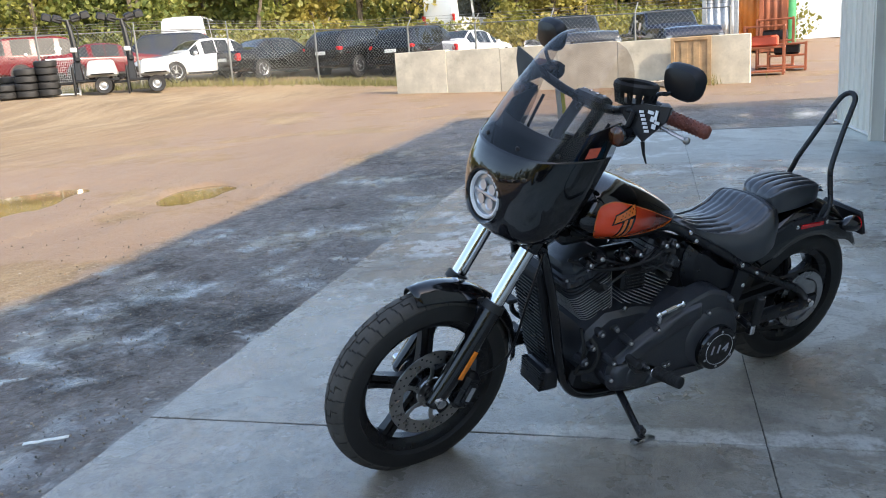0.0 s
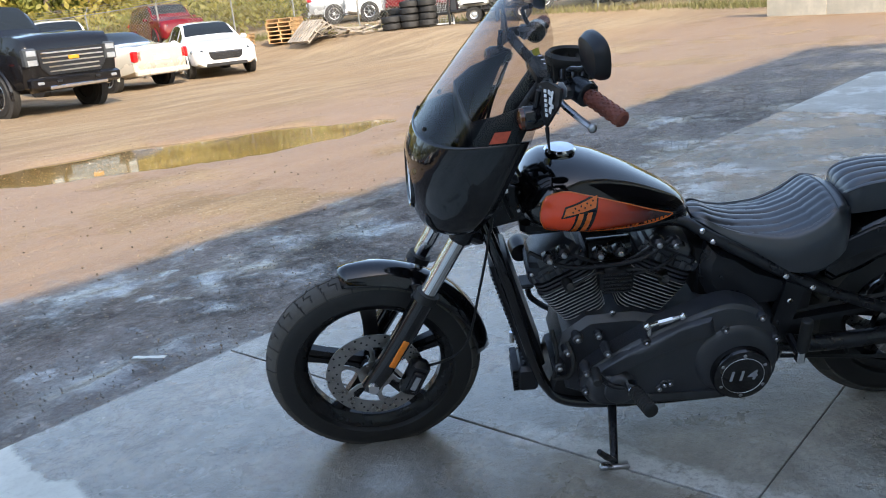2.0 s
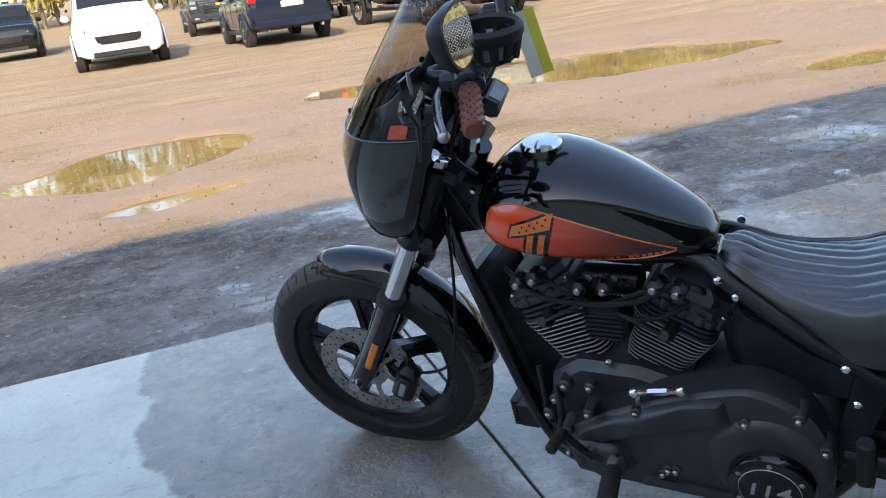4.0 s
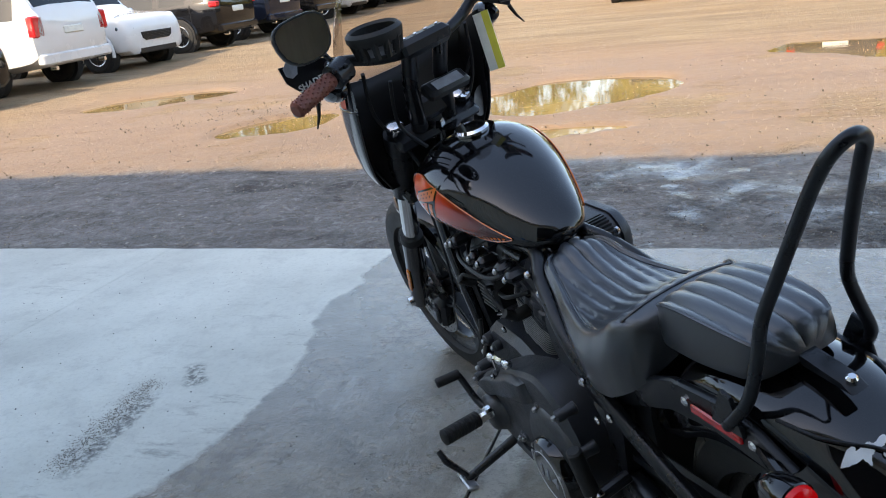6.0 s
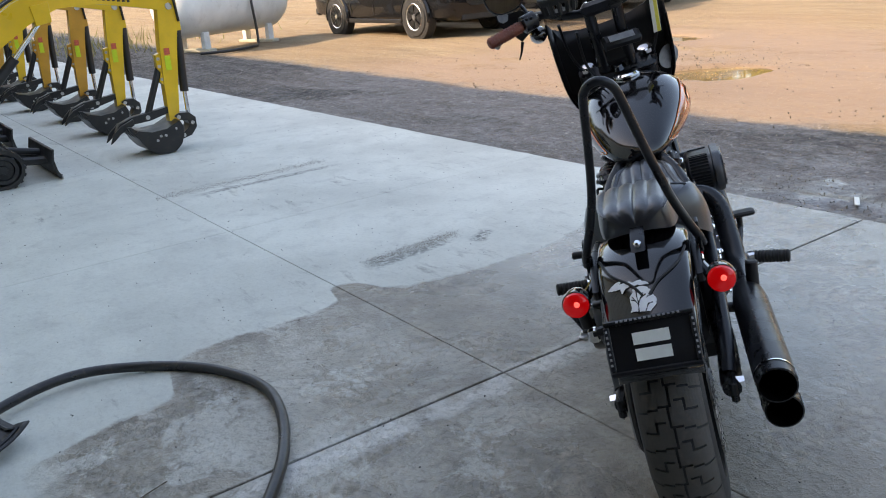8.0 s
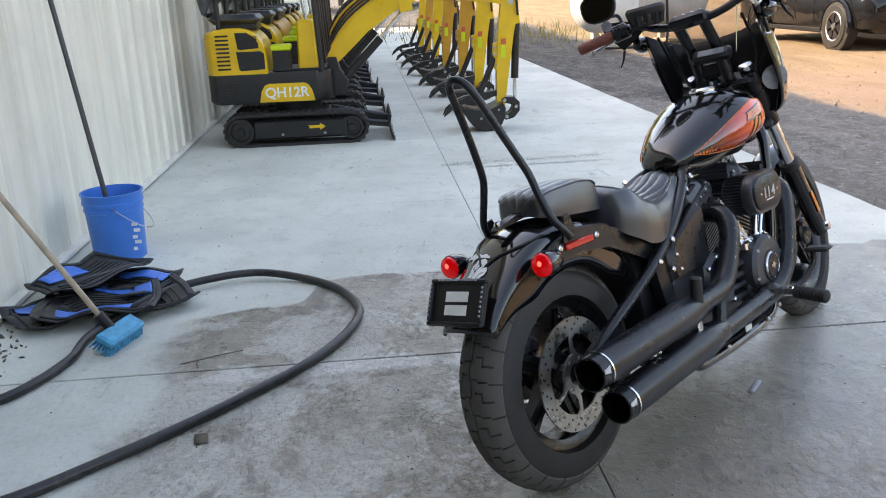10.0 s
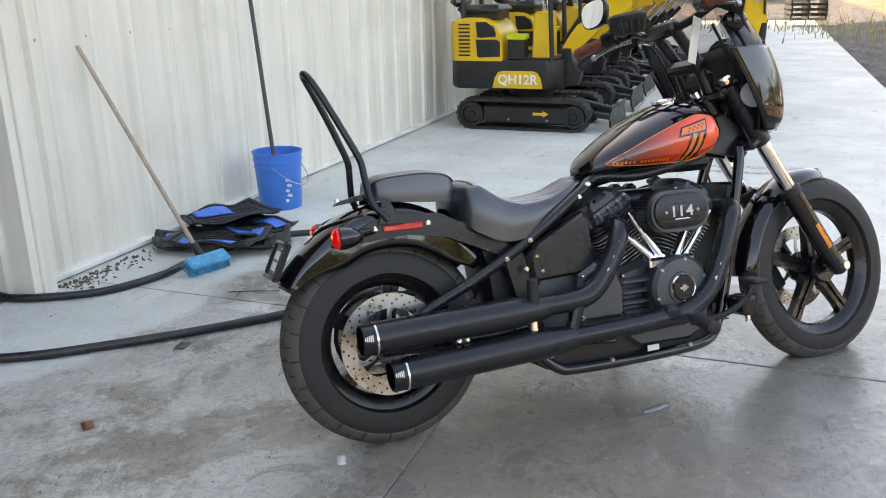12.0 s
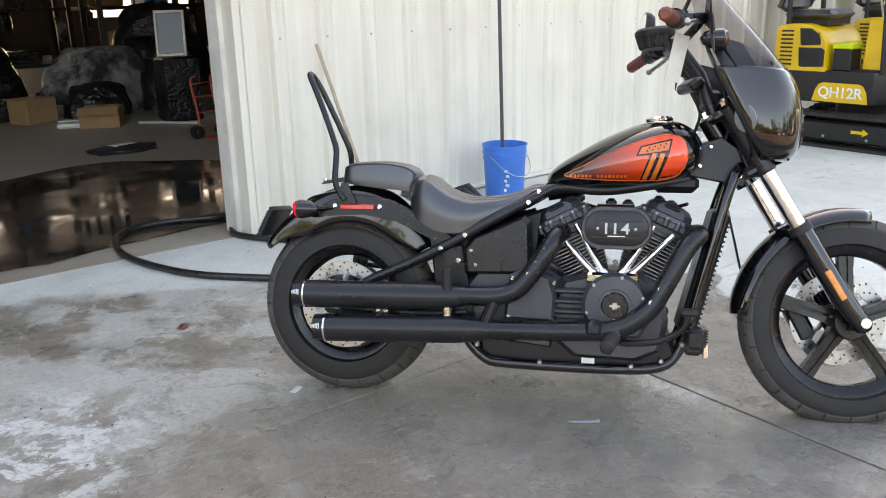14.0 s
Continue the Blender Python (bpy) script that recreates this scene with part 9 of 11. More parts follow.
def build_car(kind, colour, L, W, H, x, y, heading, label, category="car", rear=False, dark_rim=False, rise=None):
    z = (yard_height(x, y) if rise is None else rise)
    car = thing("pickup_truck" if kind == "pickup" else "van" if kind == "van" else "car", pose(x, y, z, 0, 0, heading), label, category, "parked vehicles")
    table = SHAPES[kind]
    c0, c1 = CABIN[kind]
    ts = sorted(set([r[0] for r in table] + [i / 28 for i in range(29)]))
    rows = []
    for t in ts:
        zb, zs, zt, ws, wt = lerp_table(table, t)
        rows.append((t, zb * H, zs * H, zt * H, ws * W, wt * W))
    rings = []
    for t, zb, zs, zt, ws, wt in rows:
        px = (t - 0.5) * L
        zmid = zb + (zs - zb) * 0.55
        zf = zs - 0.045 * H
        half = [(ws * 0.8, zb), (ws * 0.965, zb + 0.05 * H), (ws, zmid), (ws * 0.985, zf), (ws * 0.955, zs), (wt + (ws * 0.95 - wt) * 0.12, zt - (zt - zs) * 0.12), (wt * 0.93, zt - 0.008 * H), (wt * 0.5, zt + 0.008 * H)]
        rings.append([(px, -a, b) for a, b in half] + [(px, a, b) for a, b in reversed(half)])
    n = len(rings[0])
    body, panes, sheets = G(), {}, []
    body.v = [Vector(p) for r in rings for p in r]
    pillars = {"sedan": (0.33, 0.46, 0.6), "suv": (0.15, 0.34, 0.52, 0.66), "van": (0.3, 0.6), "pickup": (0.38, 0.52, 0.63)}[kind]
    for i in range(len(rings) - 1):
        t = (ts[i] + ts[i + 1]) / 2
        for j in range(n):
            f = (i * n + j, i * n + (j + 1) % n, (i + 1) * n + (j + 1) % n, (i + 1) * n + j)
            side = j in (4, 10)
            top = j in (5, 6, 7, 8, 9)
            high = min(rows[i][3], rows[i + 1][3]) > 0.74 * H or (max(rows[i][3], rows[i + 1][3]) > 0.8 * H)
            slope = abs(rows[i + 1][3] - rows[i][3]) / max(1e-4, (ts[i + 1] - ts[i]) * L)
            is_glass = (side and c0 + 0.02 < t < c1 - 0.015 and high and min(abs(t - p) for p in pillars) > 0.014) or (j in (6, 7, 8) and slope > 0.28 and c0 - (0.034 if kind == "suv" else 0) <= t <= c1 and high)
            if not is_glass:
                body.f.append(f)
                continue
            key = "left" if j == 4 else "right" if j == 10 else "end"
            if panes.get(key) is None or panes[key][0] < i - 1:
                panes[key] = [i, G()]
                panes[key][1].v = list(body.v)
                sheets.append(panes[key][1])
            panes[key][0] = i
            panes[key][1].f.append(f)
    body.f += [tuple(reversed(range(n))), tuple(range((len(rings) - 1) * n, len(rings) * n))]
    part("body", body, colour, car, "", 32)
    for s_ in sheets:
        part("window", s_, M_GLASS, car, "", 32)
    R = 0.197 * H if kind == "pickup" else 0.355 if kind == "suv" else 0.33
    fx, rx = {"sedan": (0.31, -0.29), "suv": (0.315, -0.275), "van": (0.31, -0.3), "pickup": (0.335, -0.28)}[kind]
    for wx in (fx * L, rx * L):
        for side in (-1, 1):
            wy = side * (W / 2 - 0.1)
            m = Matrix.Translation((wx, wy, R)) @ pose(0, 0, 0, -90 if side > 0 else 90, 0, 0)
            part("wheel_arch", G().lathe([(R * 1.19, -0.06), (R * 1.19, 0.1), (R * 1.13, 0.113), (0.001, 0.1)], 26, m), M_TRACK, car)
            lip = []
            for k in range(15):
                a = radians(-12 + 204 * k / 14)
                lip.append([(r * math.cos(a), -side * r * math.sin(a), h) for r, h in ((R * 1.12, 0.07), (R * 1.12, 0.128), (R * 1.2, 0.126), (R * 1.27, 0.09))])
            part("arch_lip", G().loft(lip, False, False, m, False), colour, car, "", 40)
            wheel = new("wheel")
            wheel.parent = car
            part("tyre", G().lathe([(R * 0.66, -0.1), (R * 0.9, -0.11), (R, -0.08), (R, 0.1), (R * 0.93, 0.13), (R * 0.68, 0.132), (R * 0.66, 0.12)], 30, m, True), M_RUBBER, wheel)
            g = G().lathe([(R * 0.68, 0.125), (R * 0.64, 0.128), (R * 0.61, 0.105), (0.001, 0.06)], 30, m)
            rim = part("rim", g, M_CHROME if kind == "pickup" and "black crew" in label else M_MBLACK, wheel)
            for k in range(6 if kind != "pickup" else 8):
                a = 2 * math.pi * k / (6 if kind != "pickup" else 8) + wx
                part("rim_spoke", G().box(R * 0.36, 0, 0.115, R * 0.55, 0.05, 0.02, 0.008, m @ Matrix.Rotation(a, 4, "Z")), M_MBLACK if dark_rim else M_RIM, wheel)
            part("rim_lip", G().lathe([(R * 0.61, 0.118), (R * 0.67, 0.13), (R * 0.65, 0.134), (R * 0.6, 0.126)], 30, m, True), M_MBLACK if dark_rim else M_RIM, wheel)
            part("hub_cap", G().lathe([(R * 0.16, 0.1), (R * 0.15, 0.132), (0.001, 0.136)], 14, m), M_MBLACK if dark_rim else M_RIM, wheel)
    # front: grille, lamps, lower intake; tail: lamps, bumper, plate panel
    big, slim, dark = kind == "pickup", kind == "suv" and "full-size" not in label, label.split()[0] in ("black", "dark")
    zg = H * (0.44 if big else 0.36)
    saloon = kind == "sedan"
    gw, gh = (W * 0.7, H * 0.22) if big else (W * 0.5, H * 0.15) if saloon else (W * 0.5, H * 0.1)
    outline = [(-gw / 2, gh / 2), (gw / 2, gh / 2), (gw * 0.47, -gh * 0.2), (gw * 0.38, -gh / 2), (-gw * 0.38, -gh / 2), (-gw * 0.47, -gh * 0.2)]
    face = Matrix.Translation((L / 2 - 0.02, 0, zg)) @ pose(0, 0, 0, 0, 0, 90)
    grille = part("grille", G().slab(outline, 0.09, face, 0.015), M_MBLACK, car, "black grille")
    for k in range(5):
        zb = -gh * 0.36 + k * gh * 0.18
        part("grille_bar", G().box(0, -0.05, zb, gw * (0.74 if k < 2 else 0.9), 0.016, gh * (0.07 if big else 0.035), 0.003, face), M_CHROME if big or saloon and k == 4 else M_MBLACK, grille)
    if big:
        part("badge", G().box(L / 2 + 0.045, 0, zg + gh * 0.12, 0.014, 0.24, 0.075, 0.02), M_OCHRE, grille)
        part("hood_scoop", G().box(L * 0.36, 0, H * 0.69, L * 0.16, W * 0.4, 0.09, 0.03, None, (0.7, 0.85)), colour, car)
        part("bumper", G().box(L / 2 - 0.03, 0, H * 0.27, 0.2, W * 0.93, 0.24, 0.05), colour, car)
        part("bumper_strip", G().box(L / 2 + 0.06, 0, H * 0.225, 0.05, W * 0.6, 0.07, 0.015), M_CHROME, car)
        for side in (-1, 1):
            part("tow_hook", G().box(L / 2 + 0.085, side * W * 0.2, H * 0.275, 0.05, 0.1, 0.05, 0.015), M_MBLACK, car)
            part("fog_lamp", G().box(L / 2 + 0.06, side * W * 0.38, H * 0.27, 0.04, 0.14, 0.07, 0.015), M_LAMPW, car)
        part("bed_liner", G().box((-0.5 + 0.175) * L, 0, H * 0.645, L * 0.3, W * 0.8, 0.03), M_MBLACK, car)
        part("running_board", G().box(0.06 * L, 0, H * 0.2, L * 0.3, W * 1.02, 0.05, 0.015), M_RIM, car)
    else:
        part("lower_intake", G().box(L / 2 - 0.045, 0, H * 0.2, 0.09, W * 0.6, H * 0.075, 0.02), M_MBLACK, car)
    for side in (-1, 1):
        if big:
            lamp = part("headlamp", G().box(L / 2 - 0.05, side * W * 0.405, H * 0.49, 0.14, W * 0.13, H * 0.16, 0.03), M_LAMPD, car, "tall headlamp in a dark housing")
            for dz in (-0.045, 0.035):
                part("lamp_lens", G().box(L / 2 + 0.022, side * W * 0.405, H * (0.49 + dz), 0.02, W * 0.09, H * 0.05, 0.01), M_LAMPW, lamp)
        else:
            corner = Matrix.Translation((L / 2 - 0.15, side * W * 0.395, H * (0.45 if saloon else 0.475))) @ pose(0, 0, 0, 0, -8, side * 38)
            lamp = part("headlamp", G().box(0, 0, 0, 0.1, W * 0.2, H * 0.055, 0.022, corner, (0.9, 0.95)), M_LAMPD, car, "smoked headlamp" if dark else "headlamp in a dark housing")
            if not dark:
                part("lamp_lens", G().box(0.047, side * W * 0.02, 0, 0.014, W * 0.12, H * 0.034, 0.006, corner), M_LAMPW, lamp)
            part("fog_lamp", G().box(L / 2 - 0.1, side * W * 0.36, H * 0.24, 0.1, W * 0.1, H * 0.045, 0.015), M_MBLACK, car)
        part("tail_lamp", G().box(-L / 2 + (0.11 if slim else 0.07), side * W * (0.4 if slim else 0.415), H * (0.585 if slim else 0.55), 0.2 if slim else 0.14, W * (0.19 if slim else 0.12), H * (0.075 if slim else 0.18), 0.025), M_REDREF, car, "red tail lamp")
        part("mirror", G().box((c1 - 0.5 - 0.06) * L, side * (W / 2 + 0.07), H * 0.655, 0.12, 0.17, 0.13, 0.04), colour if not big else M_MBLACK, car)
        for t in pillars:
            part("door_seam", G().box((t - 0.5) * L, side * W * 0.499, H * 0.42, 0.009, 0.008, H * 0.36), M_MBLACK, car, smooth=0)
        for t in pillars[:2]:
            part("door_handle", G().box((t - 0.5 + 0.03) * L, side * W * 0.502, H * 0.55, 0.16, 0.02, 0.03, 0.008), colour, car)
        part("rocker", G().box(0, side * W * 0.485, H * 0.17, L * 0.42, 0.03, 0.08, 0.01), M_MBLACK, car)
        part("exhaust_tip", G().cyl((-L / 2 + 0.1, side * W * 0.32, H * 0.19), (-L / 2 - 0.02, side * W * 0.32, H * 0.19), 0.035, 0.035, 12), M_CHROME, car)
    part("rear_bumper", G().box(-L / 2 + 0.06, 0, H * 0.27, 0.14, W * 0.9, H * 0.1, 0.03), M_CHROME if big else colour, car)
    part("plate_panel", G().box(-L / 2 + (0.0 if kind != "sedan" else 0.01), 0, H * 0.5, 0.04, 0.5, 0.13, 0.02), M_PAPER, car, "blank pale plate")
    if kind in ("suv",):
        for side in (-1, 1):
            part("roof_rail", G().tube([(-0.33 * L, side * W * 0.36, H * 1.0), (-0.3 * L, side * W * 0.36, H * 1.03), (0.05 * L, side * W * 0.36, H * 1.03), (0.08 * L, side * W * 0.36, H * 0.99)], 0.018, 6), M_MBLACK, car)
    return car


P_BLACK, P_WHITE, P_NAVY = paint("black", (0.006, 0.006, 0.007)), paint("white", (0.72, 0.72, 0.71)), paint("navy", (0.012, 0.018, 0.035), 0.3)
P_BEIGE, P_RED, P_GREY, P_SILVER = paint("beige", (0.62, 0.57, 0.48), 0.3), paint("red", (0.115, 0.005, 0.008)), paint("grey", (0.05, 0.055, 0.06), 0.4), paint("silver", (0.42, 0.44, 0.46), 0.6)

# row to the south, noses or tails to the slab
build_car("pickup", P_BLACK, 6.6, 2.2, 2.25, -5.3, -19.6, 98, "black crew-cab pickup truck with a chrome grille", "pickup truck")
build_car("sedan", P_BEIGE, 4.9, 1.84, 1.45, -8.9, -21.3, -80, "pale beige sedan seen from its tail", "car")
build_car("sedan", P_WHITE, 4.9, 1.85, 1.46, -12.2, -21.2, 68, "white sedan with a black grille", "car")
build_car("suv", P_WHITE, 5.3, 2.0, 1.9, -12.3, -30.5, 80, "white sport utility vehicle behind the sedans", "car")
build_car("suv", P_RED, 4.7, 1.9, 1.7, -17.5, -31.5, 75, "red sport utility vehicle by the trees", "car")
build_car("suv", P_NAVY, 4.7, 1.9, 1.7, -1.6, -20.6, -86, "dark blue sport utility vehicle with a chrome tailpipe", "car")
build_car("pickup", P_RED, 5.8, 2.0, 1.9, -4.0, -28.5, -95, "red pickup truck parked behind the row", "pickup truck")
build_car("suv", P_WHITE, 4.8, 1.9, 1.72, 2.0, -20.9, 92, "white sport utility vehicle facing the slab", "car")
build_car("suv", P_BLACK, 4.7, 1.9, 1.72, 5.6, -31.0, 95, "black sport utility vehicle far across the yard", "car")
build_car("pickup", P_GREY, 5.8, 2.0, 1.88, -1.0, -30.0, 90, "dark grey pickup truck far across the yard", "pickup truck")
# row to the east, noses or tails to the yard
build_car("suv", P_BLACK, 4.71, 1.88, 1.62, 13.0, -8.25, 180, "black electric crossover with silver rims", "car")
build_car("suv", P_WHITE, 5.2, 2.02, 1.9, 13.5, -10.7, 4, "white full-size sport utility vehicle, tail to the yard", "car")
build_car("suv", P_WHITE, 4.25, 1.78, 1.66, 13.3, -13.6, 176, "white compact crossover facing the yard", "car")
for k, (kind, col, head, lab) in enumerate((("suv", P_BLACK, 3, "black sport utility vehicle with silver rims, tail to the yard"), ("suv", P_NAVY, -2, "dark blue crossover, tail to the yard"), ("suv", P_BLACK, 2, "black sport utility vehicle, tail to the yard"),
                                            ("suv", P_WHITE, 178, "white crossover facing the yard"), ("suv", P_NAVY, 1, "dark blue sport utility vehicle, tail to the yard"), ("suv", P_RED, 0, "red sport utility vehicle, tail to the yard"), ("pickup", P_BLACK, -3, "black pickup truck, tail to the yard"))):
    build_car(kind, col, 5.6 if kind == "pickup" else 4.7, 1.9, 1.85 if kind == "pickup" else 1.7, 13.6 + 0.25 * k, -16.6 - 2.95 * k, head, lab, "pickup truck" if kind == "pickup" else "car")
build_car("pickup", P_WHITE, 5.9, 2.0, 1.9, 11.0, -42.0, 172, "white pickup truck at the far side of the yard", "pickup truck")
# behind the wire fence
FEN = lambda a, d: (3.4 + math.cos(radians(a)) * d, -0.5 + math.sin(radians(a)) * d)
for kind, col, a, d, head, L, H, lab in (("sedan", P_WHITE, 209.5, 33.5, -35, 4.85, 1.46, "white sedan behind the wire fence"), ("sedan", P_BLACK, 204.9, 34, 155, 5.0, 1.45, "black sedan behind the wire fence"),
                                         ("suv", P_BLACK, 199.3, 35, 160, 4.9, 1.75, "black sport utility vehicle behind the wire fence"), ("suv", P_BLACK, 195.2, 34.5, 165, 4.9, 1.75, "black sport utility vehicle behind the wire fence"),
                                         ("suv", P_NAVY, 212.2, 37.5, -60, 4.7, 1.6, "dark blue car behind the wire fence"), ("suv", P_RED, 218.3, 37, 140, 4.8, 1.75, "red van-like car behind the wire fence"), ("sedan", P_RED, 215.3, 36.5, 140, 4.6, 1.4, "red car behind the wire fence"),
                                         ("suv", P_WHITE, 220.7, 37, 125, 4.7, 1.68, "white crossover behind the wire fence"), ("suv", P_SILVER, 223.4, 38, 140, 4.8, 1.65, "silver crossover behind the wire fence"),
                                         ("van", P_WHITE, 209.8, 41, 200, 5.6, 2.1, "white van behind the parked cars"), ("pickup", P_GREY, 185.6, 29.5, 20, 5.8, 1.95, "dark grey pickup truck behind the concrete blocks"),
                                         ("pickup", P_NAVY, 179.6, 29.5, 18, 5.8, 1.95, "dark blue pickup truck behind the concrete blocks"), ("sedan", P_WHITE, 192.2, 36, 160, 4.6, 1.45, "white car behind the concrete blocks"), ("van", P_WHITE, 192.0, 47, 165, 7.0, 2.9, "white camper trailer far behind the fence")):
    x, y = FEN(a, d)
    build_car(kind, col, L, 1.95, H, x, y, head, lab, "camper" if "camper" in lab else "pickup truck" if kind == "pickup" else "van" if kind == "van" else "car")


# ---------------------------------------------------------------- fence, blocks and things round the yard
def along(a, b, t):
    return (a[0] + (b[0] - a[0]) * t, a[1] + (b[1] - a[1]) * t)


FENCE = [(-21.0, 1.4), (-24.6, -8.6), (-26.0, -12.5), (-21.2, -20.4), (-18.0, -27.5), (-13.5, -36.0)]


def build_fence():
    root = thing("wire_fence", Matrix(), "chain-link fence with barbed wire on steel posts", "fence", "", "structure")
    H = 1.9
    wires, barbs = G(), G()
    for a, b in zip(FENCE, FENCE[1:]):
        ln = math.hypot(b[0] - a[0], b[1] - a[1])
        n = max(1, round(ln / 3.0))
        for k in range(n):
            x, y = along(a, b, k / n)
            z = yard_height(x, y)
            post = part("post", G().tube([(x, y, z - 0.2), (x, y, z + H)], 0.034, 8), M_WIRE, root, "galvanised post")
            dx, dy = -(b[1] - a[1]) / ln, (b[0] - a[0]) / ln
            part("barb_arm", G().tube([(x, y, z + H), (x - dx * 0.25, y - dy * 0.25, z + H + 0.3)], 0.018, 6), M_WIRE, post)
        p0, p1 = (*a, yard_height(*a)), (*b, yard_height(*b))
        seg = 8
        for h, r, off in ((H, 0.02, 0), (H + 0.12, 0.006, 0.1), (H + 0.21, 0.006, 0.17), (H + 0.3, 0.006, 0.25)):
            pts = []
            for i in range(seg + 1):
                x, y = along(a, b, i / seg)
                pts.append((x - dx * off, y - dy * off, yard_height(x, y) + h))
            (wires if off == 0 else barbs).tube(pts, r, 5)
        step = 0.13
        m = int(ln / step)
        for k in range(-int(H / step), m):
            for d in (1, -1):
                s0, s1 = (k * step, k * step + H) if d > 0 else (k * step + H, k * step)
                h0, h1 = 0.0, H
                lo, hi = sorted((s0, s1))
                if hi < 0 or lo > ln:
                    continue
                def at(s):
                    t = (s - s0) / (s1 - s0)
                    x, y = along(a, b, s / ln)
                    return (x, y, yard_height(x, y) + h0 + (h1 - h0) * t)
                q0, q1 = (max(0, min(ln, s0)), max(0, min(ln, s1)))
                wires.tube([at(q0), at(q1)], 0.0036, 3, False)
    tagged(part("wire_mesh", wires, M_WIRE, root, "chain-link mesh", 0), kind="stuff")
    tagged(part("barbed_wire", barbs, M_WIRE, root, "three barbed strands", 0), kind="stuff")


build_fence()

BLOCK_A, BLOCK_B = (-21.2, -8.0), (-19.44, 1.78)


def build_blocks():
    ln = math.hypot(BLOCK_B[0] - BLOCK_A[0], BLOCK_B[1] - BLOCK_A[1])
    ang = math.degrees(math.atan2(BLOCK_B[1] - BLOCK_A[1], BLOCK_B[0] - BLOCK_A[0]))
    n = 6
    for k in range(n):
        x, y = along(BLOCK_A, BLOCK_B, (k + 0.5) / n)
        z = yard_height(x, y)
        o = thing("concrete_block", pose(x, y, z - 0.12, 0, 0, ang + rnd(-0.6, 0.6)), "tall cast concrete barrier panel, dusty at its foot", "barrier", "concrete barrier panels")
        part("panel", G().box(0, 0, 0.66, ln / n - 0.008, 0.32, 1.32 + rnd(-0.012, 0.012), 0.012), M_CBLOCK, o)
    x, y = along(BLOCK_A, BLOCK_B, 0.858)
    m = pose(x, y, yard_height(x, y) - 0.03, 0, 0, ang) @ Matrix.Translation((0, -0.3, 0))
    crate = thing("wooden_panel", m, "weathered tan plywood panel with plank edges standing against the concrete", "panel")
    part("sheet", G().box(0, 0, 0.62, 0.98, 0.05, 1.24, 0.01), M_PLY, crate)
    for bx in (-0.45, 0.45):
        part("batten", G().box(bx, -0.04, 0.62, 0.1, 0.03, 1.24, 0.008), M_PLY, crate)
    for bx in (-0.16, 0.14):
        part("batten", G().box(bx, -0.033, 0.62, 0.16, 0.016, 1.05, 0.006), M_PLY, crate)
    for bz in (0.06, 1.19):
        part("batten", G().box(0, -0.046, bz, 0.8, 0.034, 0.09, 0.008), M_PLY, crate)


build_blocks()


